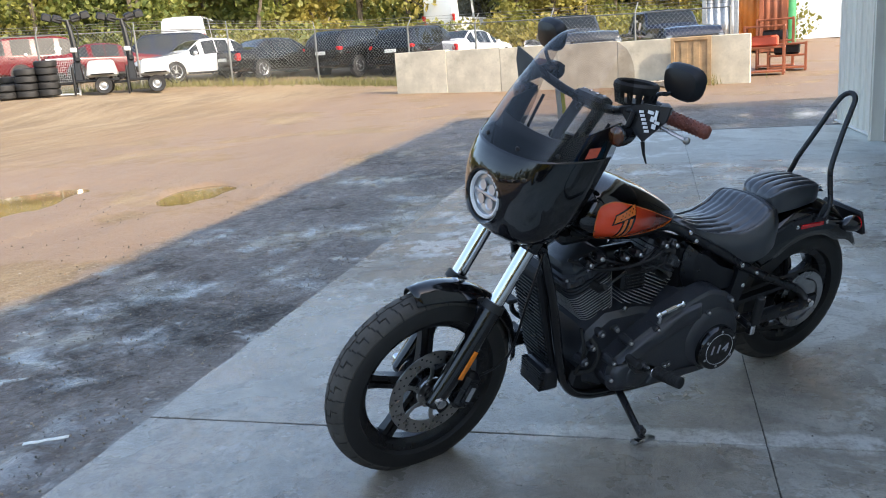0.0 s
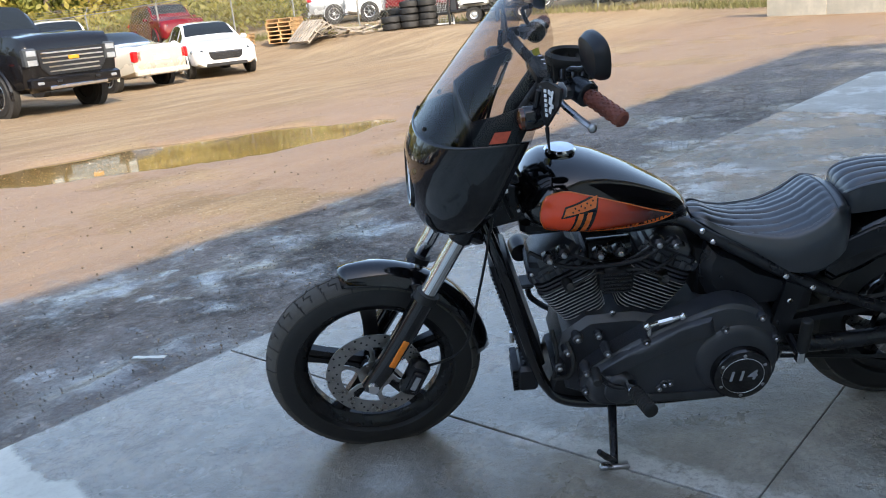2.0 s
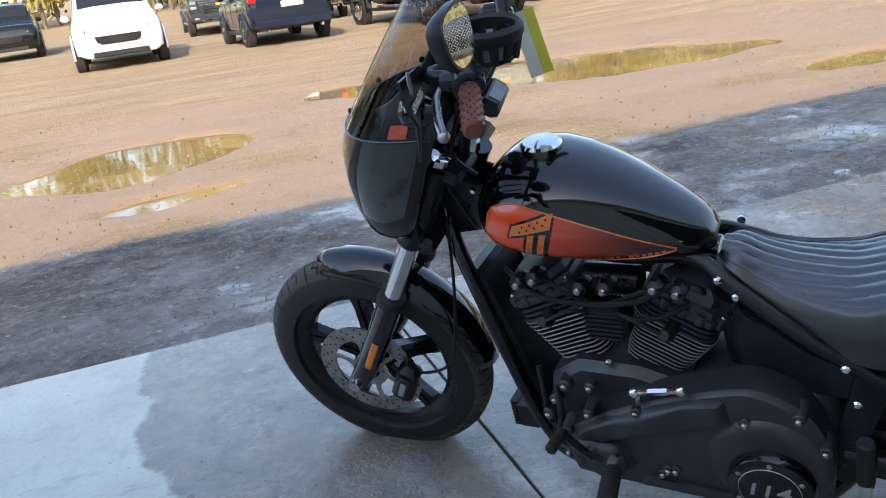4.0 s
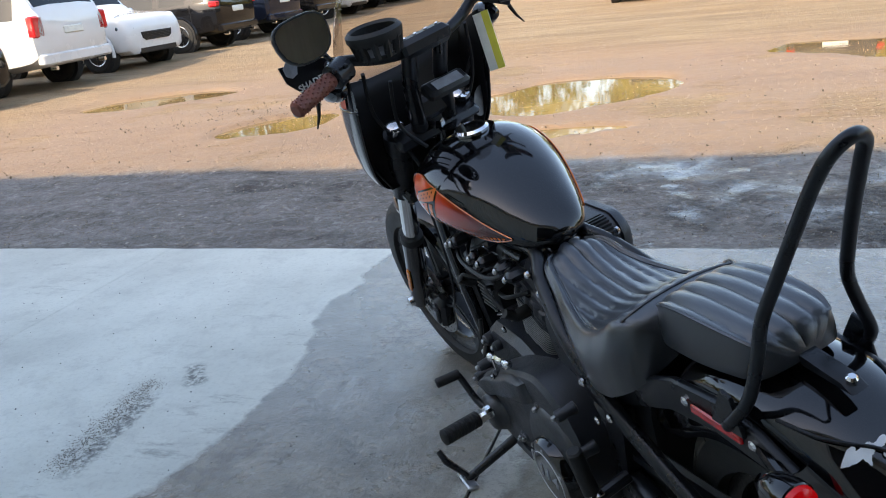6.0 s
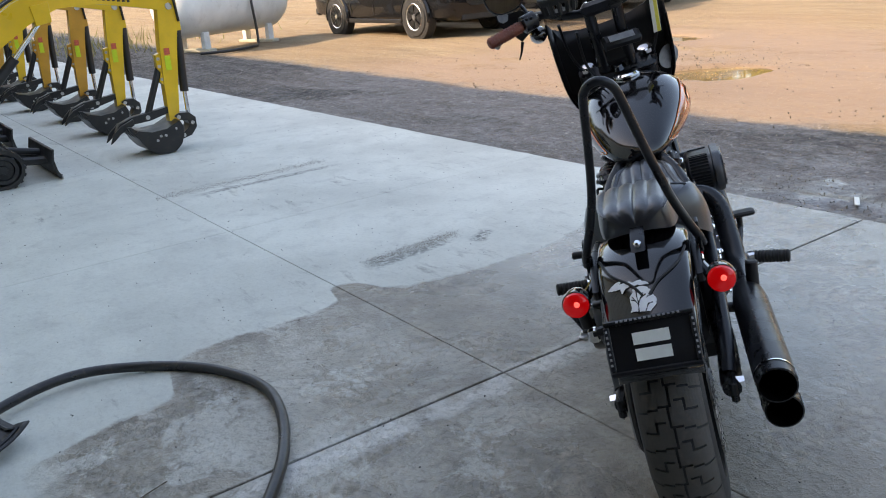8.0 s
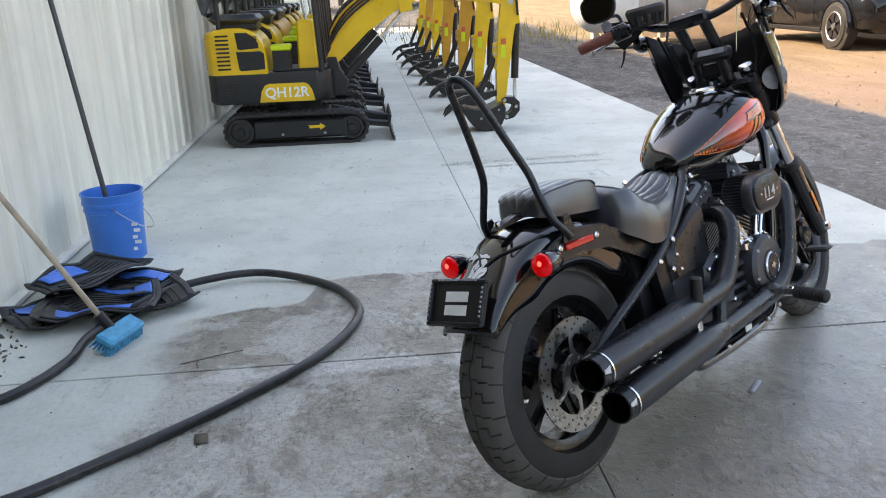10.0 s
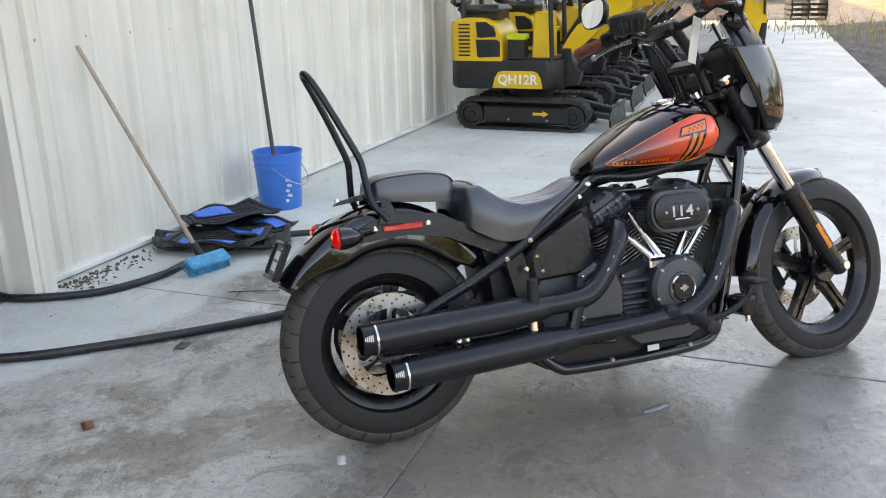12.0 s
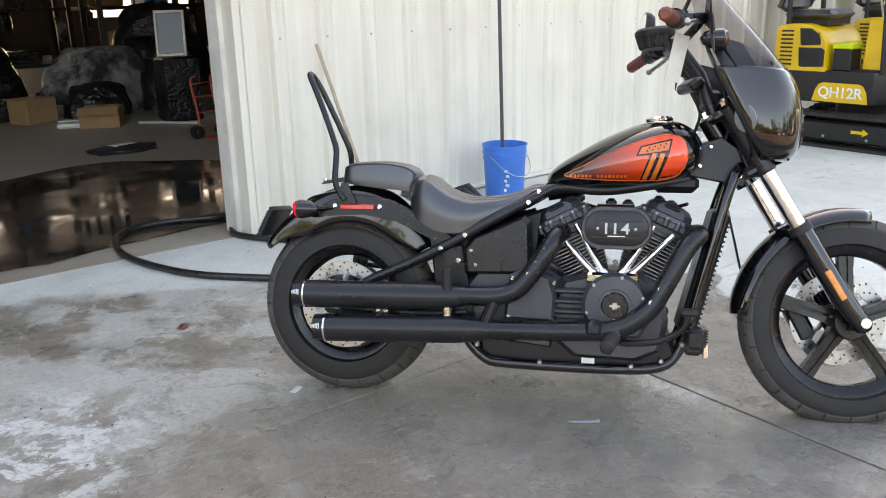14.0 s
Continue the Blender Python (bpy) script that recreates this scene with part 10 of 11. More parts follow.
def build_tower(x, y, turn):
    z = yard_height(x, y)
    t = thing("light_tower", pose(x, y, z, 0, 0, turn), "white towable light tower with its mast folded", "light tower", "light towers")
    part("housing", G().box(0.2, 0, 0.8, 0.95, 0.8, 0.52, 0.07, None, (0.82, 0.88)), M_CART, t, "white engine housing")
    part("chassis", G().box(0.0, 0, 0.44, 1.4, 0.66, 0.09, 0.02), M_MBLACK, t)
    part("tongue", G().box(-0.85, 0, 0.4, 0.5, 0.12, 0.09, 0.02), M_MBLACK, t)
    part("mast_base", G().box(-0.5, 0, 0.75, 0.28, 0.4, 0.72, 0.04, None, (0.6, 0.7)), M_MBLACK, t)
    mast = part("mast", G().tube([(-0.5, 0, 0.95), (-0.52, 0, 1.55), (-0.56, 0, 2.0), (-0.62, 0, 2.35)], [0.1, 0.09, 0.075, 0.055], 8), M_MBLACK, t, "black mast leaning back")
    part("mast_collar", G().box(-0.55, 0, 1.42, 0.2, 0.22, 0.16, 0.03), M_CART, mast)
    part("winch", G().box(-0.46, -0.16, 1.12, 0.16, 0.16, 0.14, 0.03), M_MBLACK, t)
    part("mast_cable", G().tube(spline([(-0.62, 0.05, 2.35), (-0.36, 0.1, 1.95), (-0.44, 0.1, 1.4), (-0.4, 0.08, 1.1)], 5), 0.02, 6), M_MBLACK, mast)
    part("cross_arm", G().tube([(-1.05, 0, 2.42), (-0.62, 0, 2.32), (-0.2, 0, 2.44)], 0.035, 8), M_MBLACK, mast)
    for xx, zz, tip in ((-1.2, 2.46, 16), (-0.9, 2.4, 18), (-0.38, 2.42, -20), (-0.08, 2.49, -10)):
        mm = Matrix.Translation((xx, 0.06, zz)) @ pose(0, 0, 0, 12, tip, 14)
        lamp = part("flood_lamp", G().box(0, 0, 0, 0.3, 0.18, 0.24, 0.04, mm, (0.9, 0.7)), M_MBLACK, t, "black flood lamp")
        part("lamp_glass", G().box(0, 0.084, 0, 0.17, 0.012, 0.12, 0.004, mm), M_LAMPW, lamp)
    for yy in (-0.5, 0.5):
        m = Matrix.Translation((0.22, yy, 0.27)) @ pose(0, 0, 0, 90, 0, 0)
        w = part("wheel", G().lathe([(0.14, -0.07), (0.25, -0.08), (0.27, -0.04), (0.27, 0.04), (0.25, 0.08), (0.14, 0.07)], 24, m, True), M_RUBBER, t)
        part("rim", G().lathe([(0.15, -0.05), (0.15, 0.05), (0.1, 0.02), (0.05, 0.05), (0.001, 0.05), (0.001, -0.05), (0.05, -0.05), (0.1, -0.02)], 20, m), M_GALV, w)
        part("mudguard", G().box(0.22, yy, 0.63, 0.7, 0.2, 0.04, 0.015), M_MBLACK, t)
    part("jack", G().tube([(-0.65, 0.35, 0.02), (-0.65, 0.35, 0.9)], 0.04, 8), M_MBLACK, t)
    for yy in (-0.35,):
        part("jack", G().tube([(-0.65, yy, 0.02), (-0.65, yy, 0.9)], 0.04, 8), M_MBLACK, t)


for a, d in ((215.95, 29.8), (212.85, 29.6)):
    build_tower(3.4 + math.cos(radians(a)) * d, -0.5 + math.sin(radians(a)) * d, 122)


def build_tyre_pile():
    base = (3.4 + math.cos(radians(219.9)) * 30.2, -0.5 + math.sin(radians(219.9)) * 30.2)
    for i, (dx, dy, n) in enumerate(((0, 0, 4), (-0.38, 0.52, 5), (0.4, -0.5, 2), (-0.75, -0.25, 4), (-0.3, -0.8, 3))):
        for k in range(n):
            x, y = base[0] + dx + rnd(-0.04, 0.04), base[1] + dy
            t = thing("tyre", pose(x, y, yard_height(x, y) + 0.15 + 0.225 * k, rnd(-2, 2), rnd(-2, 2), rnd(0, 90)), "worn black tyre stacked on the dirt", "tyre", "stacks of old tyres")
            part("casing", G().lathe([(0.2, -0.08), (0.3, -0.108), (0.345, -0.08), (0.352, 0), (0.345, 0.08), (0.3, 0.108), (0.2, 0.08), (0.21, 0)], 22, None, True), M_RUBBER, t)
    x, y = FEN(217.8, 30.0)
    c = thing("wire_crate", pose(x, y, yard_height(x, y), 0, 0, 118), "white wire-mesh crate beside the tyres", "crate")
    for sx in (-0.42, 0.42):
        part("frame_post", G().box(sx, 0, 0.6, 0.06, 0.06, 1.2, 0.008), M_TANKW, c)
    for z in (0.06, 1.17):
        part("frame_rail", G().box(0, 0, z, 0.85, 0.05, 0.05, 0.008), M_TANKW, c)
    g = G()
    for k in range(15):
        g.box(-0.4 + k * 0.057, 0, 0.6, 0.008, 0.008, 1.1)
        g.box(0, 0, 0.08 + k * 0.075, 0.8, 0.008, 0.008)
    tagged(part("mesh", g, M_GALV, c, "wire mesh", 0), kind="stuff")


build_tyre_pile()


def build_pallet(x, y, z, turn, tiltx=0.0, material=None, label="weathered wooden pallet in a heap"):
    p = thing("pallet", pose(x, y, z, tiltx, 0, turn), label, "pallet", "heap of pallets")
    mt = material or M_GREYWOOD
    for k in range(7):
        part("deck_board", G().box(-0.55 + k * 0.183, 0, 0.125, 0.12, 1.0, 0.02, 0.003), mt, p)
    for yy in (-0.45, 0, 0.45):
        part("stringer", G().box(0, yy, 0.065, 1.2, 0.04, 0.1, 0.003), mt, p)
    for k in (0, 3, 6):
        part("deck_board", G().box(-0.55 + k * 0.183, 0, 0.008, 0.12, 1.0, 0.016, 0.003), mt, p)


PB = FEN(228.2, 31.5)
for k in range(6):
    build_pallet(PB[0] + rnd(-0.05, 0.05), PB[1], yard_height(*PB) + 0.14 * k, 30 + rnd(-4, 4), 0, M_PALLET, "tan wooden pallet in a stack")
for k in range(3):
    build_pallet(PB[0] + 1.2, PB[1] - 1.4, yard_height(*PB) + 0.14 * k, 30 + rnd(-4, 4), 0, M_PALLET, "tan wooden pallet in a stack")
build_pallet(-19.55, -0.75, yard_height(-19.55, -0.75) + 0.02, 80, 0, None, "grey wooden pallet lying at the foot of the concrete panels")
PC = FEN(225.6, 31.0)
for k in range(4):
    build_pallet(PC[0] + 0.5 * k, PC[1] + 0.25 * k, yard_height(*PC) + 0.05 + 0.05 * k, 40 + 14 * k, 14 + 9 * k)
for k in range(14):
    x, y = FEN(rnd(220.3, 224.6), rnd(30.0, 31.5))
    z = yard_height(x, y)
    g = G().box(0, 0, 0, rnd(0.9, 2.0), 0.1, 0.05, 0.005)
    tagged(link("plank", g, M_GREYWOOD, None, "", 35, 0, pose(x, y, z + rnd(0.05, 0.3), rnd(-10, 10), rnd(-9, 9), rnd(0, 180))), "loose weathered plank in the scrap heap", "plank", "scrap planks")


def build_container(x, y, turn, L, W, H, material, label, z=None):
    c = thing("shipping_container", pose(x, y, yard_height(x, y) if z is None else z, 0, 0, turn), label, "container", "containers")
    pts = []
    s = -L / 2
    while s < L / 2:
        pts += [(s, 0), (s + 0.07, 0), (s + 0.1, 0.04), (s + 0.2, 0.04), (s + 0.23, 0)]
        s += 0.27
    for side in (-1, 1):
        g = G()
        rows = [[(px, side * (W / 2 - d), z0) for px, d in pts] for z0 in (0.15, H - 0.1)]
        g.loft(rows, False, False, None, False)
        part("side_sheet", g, material, c, "", 20, 0.01)
    part("end_wall", G().box(L / 2 - 0.05, 0, H / 2, 0.08, W, H - 0.1, 0.01), material, c)
    part("end_wall", G().box(-L / 2 + 0.05, 0, H / 2, 0.08, W, H - 0.1, 0.01), material, c)
    part("top_sheet", G().box(0, 0, H - 0.04, L, W, 0.06, 0.01), material, c)
    part("floor_frame", G().box(0, 0, 0.1, L, W, 0.18, 0.02), material, c)
    for sx in (-1, 1):
        for sy in (-1, 1):
            part("corner_post", G().box(sx * (L / 2 - 0.07), sy * (W / 2 - 0.07), H / 2, 0.16, 0.16, H, 0.015), material, c)
    return c


M_RUST = mat("rusty_red_steel", (0.3, 0.09, 0.04), 0.7, 0, 0.35, 1.2, 25, 0.2)
M_ORANGES = mat("orange_steel", (0.62, 0.2, 0.035), 0.5, 0, 0.2, 1.2, 25, 0.1, 0, 0.1, 0.2)
M_TARP = mat("white_tarpaulin", (0.8, 0.8, 0.8), 0.55, 0, 0.08, 0.5, 8, 0.2)
M_GREENP = mat("green_plastic", (0.03, 0.25, 0.1), 0.5, 0, 0.2, 2, 25, 0.1)
build_container(*FEN(176.1, 36), 84, 1.3, 1.6, 2.2, M_GALV, "pale grey ribbed steel container")
build_container(*FEN(174.4, 38), 84, 0.9, 2.4, 3.1, M_ORANGES, "orange steel shipping container")
build_container(*FEN(173.05, 37), 83, 1.0, 1.5, 3.2, M_RUST, "rusty red steel container")
x, y = FEN(172.1, 38)
tagged(link("plastic_tank", G().lathe([(0.22, 0), (0.24, 0.1), (0.24, 2.7), (0.2, 2.9), (0.001, 2.95)], 24), M_GREENP, None, "", 35, 0, pose(x, y, yard_height(x, y))), "green plastic tank beside the containers", "tank")


def build_tent():
    x, y = FEN(161.4, 50)
    t = thing("storage_tent", pose(x, y, yard_height(x, y), 0, 0, 80), "large white fabric storage tent", "tent")
    rings = []
    for i in range(13):
        px = -9 + 18 * i / 12
        rings.append([(px, -5 * math.cos(radians(a)) - 0.05 * (i % 2), 2.0 * min(1, a / 20) * (1 if a <= 90 else 1) if a <= 20 else (2.0 * min(1, (180 - a) / 20) if a >= 160 else 2.0 + 3.4 * math.sin(radians((a - 20) * 180 / 140)) - 0.08 * (i % 2))) for a in range(0, 181, 10)])
    part("cover", G().loft(rings, True, True, None, False), M_TARP, t, "white fabric cover with ribs", 50)


build_tent()
for k, (a, d, hh) in enumerate(((173.5, 25.5, 1.35), (172.2, 27, 0.8), (172.9, 28, 1.5))):
    x, y = FEN(a, d)
    r = thing("steel_rack", pose(x, y, yard_height(x, y), 0, 0, 80), "rusty steel rack with scrap parts", "rack", "scrap racks")
    for sx in (-0.5, 0.5):
        for sy in (-0.35, 0.35):
            part("post", G().box(sx, sy, hh / 2, 0.06, 0.06, hh, 0.005), M_RUST, r)
    for z in (0.1, hh * 0.55, hh - 0.04):
        part("shelf", G().box(0, 0, z, 1.05, 0.75, 0.05, 0.008), M_RUST, r)
    part("scrap", G().box(0, 0, hh * 0.55 + 0.18, 0.7, 0.5, 0.3, 0.05), M_STICKRED if k == 0 else M_MBLACK, r)


def build_propane():
    x, y = 14.5, -5.0
    z = yard_height(x, y)
    t = thing("propane_tank", pose(x, y, z, 0, 0, -67), "white horizontal propane tank on short feet", "tank")
    prof = [(0.001, -1.5), (0.25, -1.46), (0.45, -1.34), (0.55, -1.15), (0.56, -1.0), (0.56, 1.0), (0.55, 1.15), (0.45, 1.34), (0.25, 1.46), (0.001, 1.5)]
    part("vessel", G().lathe(prof, 36, Matrix.Translation((0, 0, 0.82)) @ pose(0, 0, 0, 0, 90, 0)), M_TANKW, t)
    for sx in (-0.85, 0.85):
        for sy in (-0.3, 0.3):
            part("foot", G().box(sx, sy, 0.17, 0.14, 0.1, 0.36, 0.01), M_TANKW, t)
        part("skid", G().box(sx, 0, 0.03, 0.2, 0.9, 0.06, 0.01), M_CBLOCK, t)
    part("dome", G().lathe([(0.2, 0), (0.2, 0.12), (0.15, 0.2), (0.001, 0.22)], 20, Matrix.Translation((0, 0, 1.36))), M_TANKW, t)
    part("label_bar", G().box(0.35, -0.561, 0.9, 0.5, 0.01, 0.08), M_GREENP, t, "green printed bar", 0)
    h = spline([(0.3, -0.15, 1.45), (0.2, -0.5, 1.25), (0.12, -0.62, 0.75), (0.1, -0.68, 0.1), (-0.3, -0.9, 0.03), (-1.0, -0.95, 0.03), (-1.4, -0.7, 0.03)], 6)
    part("hose", G().tube(h, 0.025, 8), M_HOSE, t, "black delivery hose")


build_propane()
for k in range(5):
    x, y = 24.5, 1.0
    build_pallet(x, y - 3, yard_height(x, y) + 0.14 * k, 5 + rnd(-3, 3), 0, M_MBLACK, "dark pallet in a stack at the yard's end")


# ---------------------------------------------------------------- inside the shop
def lump(name, x, y, sx, sy, sz, material, label, category, seed, z=0.0):
    """A thing under a crumpled cover."""
    g = G()
    rings = []
    for i in range(15):
        v = i / 14
        ring = []
        for j in range(30):
            a = 2 * math.pi * j / 30
            r = math.cos(v * math.pi / 2) ** 0.45
            d = Vector((math.cos(a), math.sin(a), v))
            k = 1 + 0.22 * noise.noise(d * 2.2 + Vector((seed, 0, 0))) + 0.09 * noise.noise(d * 6 + Vector((seed, 3, 0)))
            ring.append((sx / 2 * r * k * math.cos(a), sy / 2 * r * k * math.sin(a), sz * math.sin(v * math.pi / 2) * (0.75 + 0.35 * k * k * 0.6)))
        rings.append(ring)
    g.loft(rings)
    return tagged(link(name, g, material, None, "", 60, 0, pose(x, y, z + 0.001)), label, category)


def film_material():
    """Milky crumpled plastic film over dark goods."""
    n = N("milky_plastic_film")
    p = n.pos()
    crease = n.noise(5.0, 8, 0.7, p, 1.2)
    col = n.mix(n.ramp(n.noise(2.4, 6, 0.65, p), 0.4, 0.62), rgb(0.035, 0.035, 0.04), rgb(0.4, 0.4, 0.4))
    col = n.mix(n.math("MULTIPLY", n.ramp(crease, 0.55, 0.68), 0.6), col, rgb(0.62, 0.62, 0.62))
    n.set(col=col, rough=0.22)
    n.bump(crease, 1.0, 0.12)
    return n.m


M_SHEET = film_material()
M_FILM = mat("black_plastic_film", (0.012, 0.012, 0.014), 0.2, 0, 0.3, 3, 9, 1.0)
for n_ in M_FILM.node_tree.nodes:
    if n_.type == "BUMP":
        n_.inputs["Distance"].default_value = 0.06
M_CARD = mat("cardboard", (0.33, 0.2, 0.1), 0.85, 0, 0.15, 3, 40, 0.1)
lump("covered_machine", 1.75, 8.8, 1.35, 1.0, 0.78, M_SHEET, "machine under milky crumpled plastic film", "covered machine", 1.0)
lump("covered_machine", 2.75, 9.6, 1.1, 1.0, 0.85, M_FILM, "machine under black plastic film", "covered machine", 5.0)
lump("plastic_bag", 1.5, 8.1, 0.75, 0.5, 0.4, M_FILM, "black plastic bag of scrap on the shop floor", "bag", 9.0)
lump("covered_machine", 0.6, 10.6, 1.2, 0.9, 0.9, M_FILM, "dark covered machine in the shop", "covered machine", 25.0)
lump("covered_machine", 3.3, 10.8, 1.4, 0.9, 1.3, M_FILM, "dark covered machine in the shop", "covered machine", 29.0)
lump("plastic_bag", 2.35, 8.2, 0.6, 0.5, 0.5, M_FILM, "black plastic bag of scrap on the shop floor", "bag", 33.0)
lump("covered_machine", -1.6, 9.5, 2.0, 1.4, 1.0, M_FILM, "dark covered machine in the shop", "covered machine", 13.0)
lump("covered_machine", -4.0, 8.5, 2.4, 1.6, 1.2, M_FILM, "dark covered machine in the shop", "covered machine", 17.0)
box_ = thing("cardboard_box", pose(1.25, 7.15, 0.0, 0, 0, -30) @ Matrix.Diagonal((0.68, 0.68, 0.68, 1)), "open brown cardboard box on the shop floor", "box")
for sx, sy, w, d in ((-0.3, 0, 0.015, 0.4), (0.3, 0, 0.015, 0.4), (0, -0.2, 0.6, 0.015), (0, 0.2, 0.6, 0.015)):
    part("side", G().box(sx, sy, 0.15, w, d, 0.3), M_CARD, box_, smooth=0)
part("bottom", G().box(0, 0, 0.01, 0.6, 0.4, 0.015), M_CARD, box_, smooth=0)
for s in (-1, 1):
    part("flap", G().box(0, 0, 0, 0.6, 0.17, 0.008, 0, Matrix.Translation((0, s * 0.27, 0.27)) @ pose(0, 0, 0, -s * 35, 0, 0)), M_CARD, box_, smooth=0)
lump("rubber_mat", 0.9, 5.4, 0.62, 0.42, 0.05, M_MAT, "black rubber mat crumpled on the floor", "mat", 21.0)
litter("paper_scrap", 0.88, 5.38, 0.06, 0.22, 0.14, 20, M_PAPER, "white crumpled paper on the black mat", "paper scrap")
truck = thing("hand_truck", pose(1.82, 5.5, 0.0, 0, 0, 20) @ Matrix.Diagonal((0.62, 0.62, 0.5, 1)), "red steel hand truck leaning in the shop", "hand truck")
for sx in (-0.2, 0.2):
    part("rail", G().tube(spline([(sx, 0.05, 0.06), (sx, 0.12, 0.6), (sx, 0.2, 1.1), (sx * 0.9, 0.1, 1.2)], 4), 0.018, 8), M_STICKRED, truck)
    mm = Matrix.Translation((sx * 1.25, 0.1, 0.13)) @ pose(0, 0, 0, 0, 90, 0)
    part("wheel", G().lathe([(0.05, -0.03), (0.13, -0.035), (0.13, 0.035), (0.05, 0.03)], 20, mm, True), M_RUBBER, truck)
for z in (0.2, 0.5, 0.8, 1.05):
    part("cross_bar", G().tube([(-0.2, 0.07 + z * 0.1, z), (0.2, 0.07 + z * 0.1, z)], 0.014, 8), M_STICKRED, truck)
part("toe_plate", G().box(0, -0.08, 0.02, 0.42, 0.24, 0.02, 0.004), M_STICKRED, truck)
cart = thing("dark_cabinet", pose(2.08, 7.0, 0) @ Matrix.Diagonal((0.5, 0.6, 0.78, 1)), "dark steel cabinet with a white-framed screen on top", "cabinet")
part("body", G().box(0, 0, 0.45, 0.8, 0.6, 0.9, 0.03), M_FILM, cart)
sc = thing("window_sash", pose(2.05, 7.0, 0.705, -8, 0, -30) @ Matrix.Diagonal((0.5, 1, 0.62, 1)), "white-framed window sash leaning on the cabinet", "window sash")
for sx in (-0.3, 0.3):
    part("stile", G().box(sx, 0, 0.4, 0.05, 0.04, 0.8, 0.006), M_TRIM, sc)
for z in (0.025, 0.775):
    part("rail", G().box(0, 0, z, 0.55, 0.04, 0.05, 0.006), M_TRIM, sc)
part("pane", G().box(0, 0.0, 0.4, 0.56, 0.006, 0.72), M_GLASS, sc, smooth=0)
tagged(link("pole", G().tube([(1.59, 7.0, 0.02), (2.05, 6.48, 0.02)], 0.014, 8), M_TRIM), "white pole lying on the shop floor", "pole")
for k in range(7):
    r = thing("storage_rack", pose(-6.5 + 2.05 * k, 13.5 - 0.25 * (k % 2), 0), "tall dark storage rack loaded with boxes", "rack", "storage racks")
    for sx in (-0.95, 0.95):
        for sy in (-0.4, 0.4):
            part("upright", G().box(sx, sy, 1.6, 0.07, 0.07, 3.2, 0.005), M_MBLACK, r)
    for z in (0.3, 1.2, 2.1, 3.0):
        part("shelf", G().box(0, 0, z, 1.95, 0.85, 0.06, 0.005), M_MBLACK, r)
    for j in range(7):
        z = (0.33, 1.23, 2.13)[j % 3]
        w, h = rnd(0.3, 0.6), rnd(0.2, 0.6)
        part("load", G().box(rnd(-0.65, 0.65), rnd(-0.1, 0.1), z + h / 2 + 0.002, w, rnd(0.3, 0.6), h, 0.02), random.choice((M_FILM, M_CARD, M_SHEET, M_BLUE, M_GREENP, M_MBLACK, M_TARP)), r)
for k, (x, z, w, h, mt, lab) in enumerate(((-1.9, 0.0, 0.5, 0.3, M_STICKRED, "red fuel can on the shop floor"), (-2.4, 0.0, 0.5, 0.35, M_GREENP, "green plastic tote on the shop floor"), (-3.0, 0.0, 0.5, 0.3, M_BLUE, "blue plastic tote on the shop floor"), (-0.4, 0.0, 0.4, 0.3, M_STICKRED, "red toolbox on the shop floor"))):
    o = thing("tote", pose(x, 7.4 + 0.2 * k, 0), lab, "tote", "totes in the shop")
    part("body", G().box(0, 0, h / 2, w, 0.35, h, 0.03, None, (1.08, 1.08)), mt, o)
    part("lid", G().box(0, 0, h + 0.02, w * 1.12, 0.41, 0.04, 0.012), mt, o)

for k, (x, y, w, d, h, mt, lab) in enumerate(((1.2, 9.0, 1.5, 1.1, 0.13, M_GREYWOOD, "grey wooden pallet under the covered machine"), (2.6, 10.2, 1.2, 1.0, 0.13, M_GREYWOOD, "grey wooden pallet under black film"))):
    o = thing("shop_pallet", pose(x, y, 0, 0, 0, 12 - 20 * k), lab, "pallet", "pallets in the shop")
    for j in range(6):
        part("board", G().box(-w / 2 + 0.1 + j * (w - 0.2) / 5, 0, h - 0.012, 0.13, d, 0.022, 0.003), mt, o)
    for j in (-1, 0, 1):
        part("bearer", G().box(0, j * (d / 2 - 0.05), h / 2 - 0.012, w, 0.08, h - 0.024, 0.003), mt, o)
for k, (x, y, h, lean) in enumerate(((0.2, 10.2, 2.6, 3), (1.05, 11.6, 3.4, 0), (1.9, 11.2, 2.9, -4), (-0.9, 11.0, 3.3, 0), (2.9, 12.2, 3.4, 2))):
    o = thing("steel_stand", pose(x, y, 0, 0, lean, 20 * k), "dark steel stand with parts hanging on it", "stand", "stands in the shop")
    part("upright", G().box(0, 0, h / 2, 0.09, 0.09, h, 0.01), M_MBLACK, o)
    part("foot", G().box(0, 0, 0.03, 0.6, 0.5, 0.06, 0.01), M_MBLACK, o)
    for j in range(4):
        z = h * (0.35 + 0.17 * j)
        part("arm", G().tube([(0, 0, z), (0.25 * (-1) ** j, 0.1, z + 0.06), (0.45 * (-1) ** j, 0.12, z)], 0.025, 6), M_MBLACK, o)
        part("hanging_part", G().box(0.42 * (-1) ** j, 0.12, z - 0.16, rnd(0.12, 0.3), 0.1, rnd(0.2, 0.34), 0.04), random.choice((M_FILM, M_MBLACK, M_SHEET, M_STICKRED, M_CARD)), o)
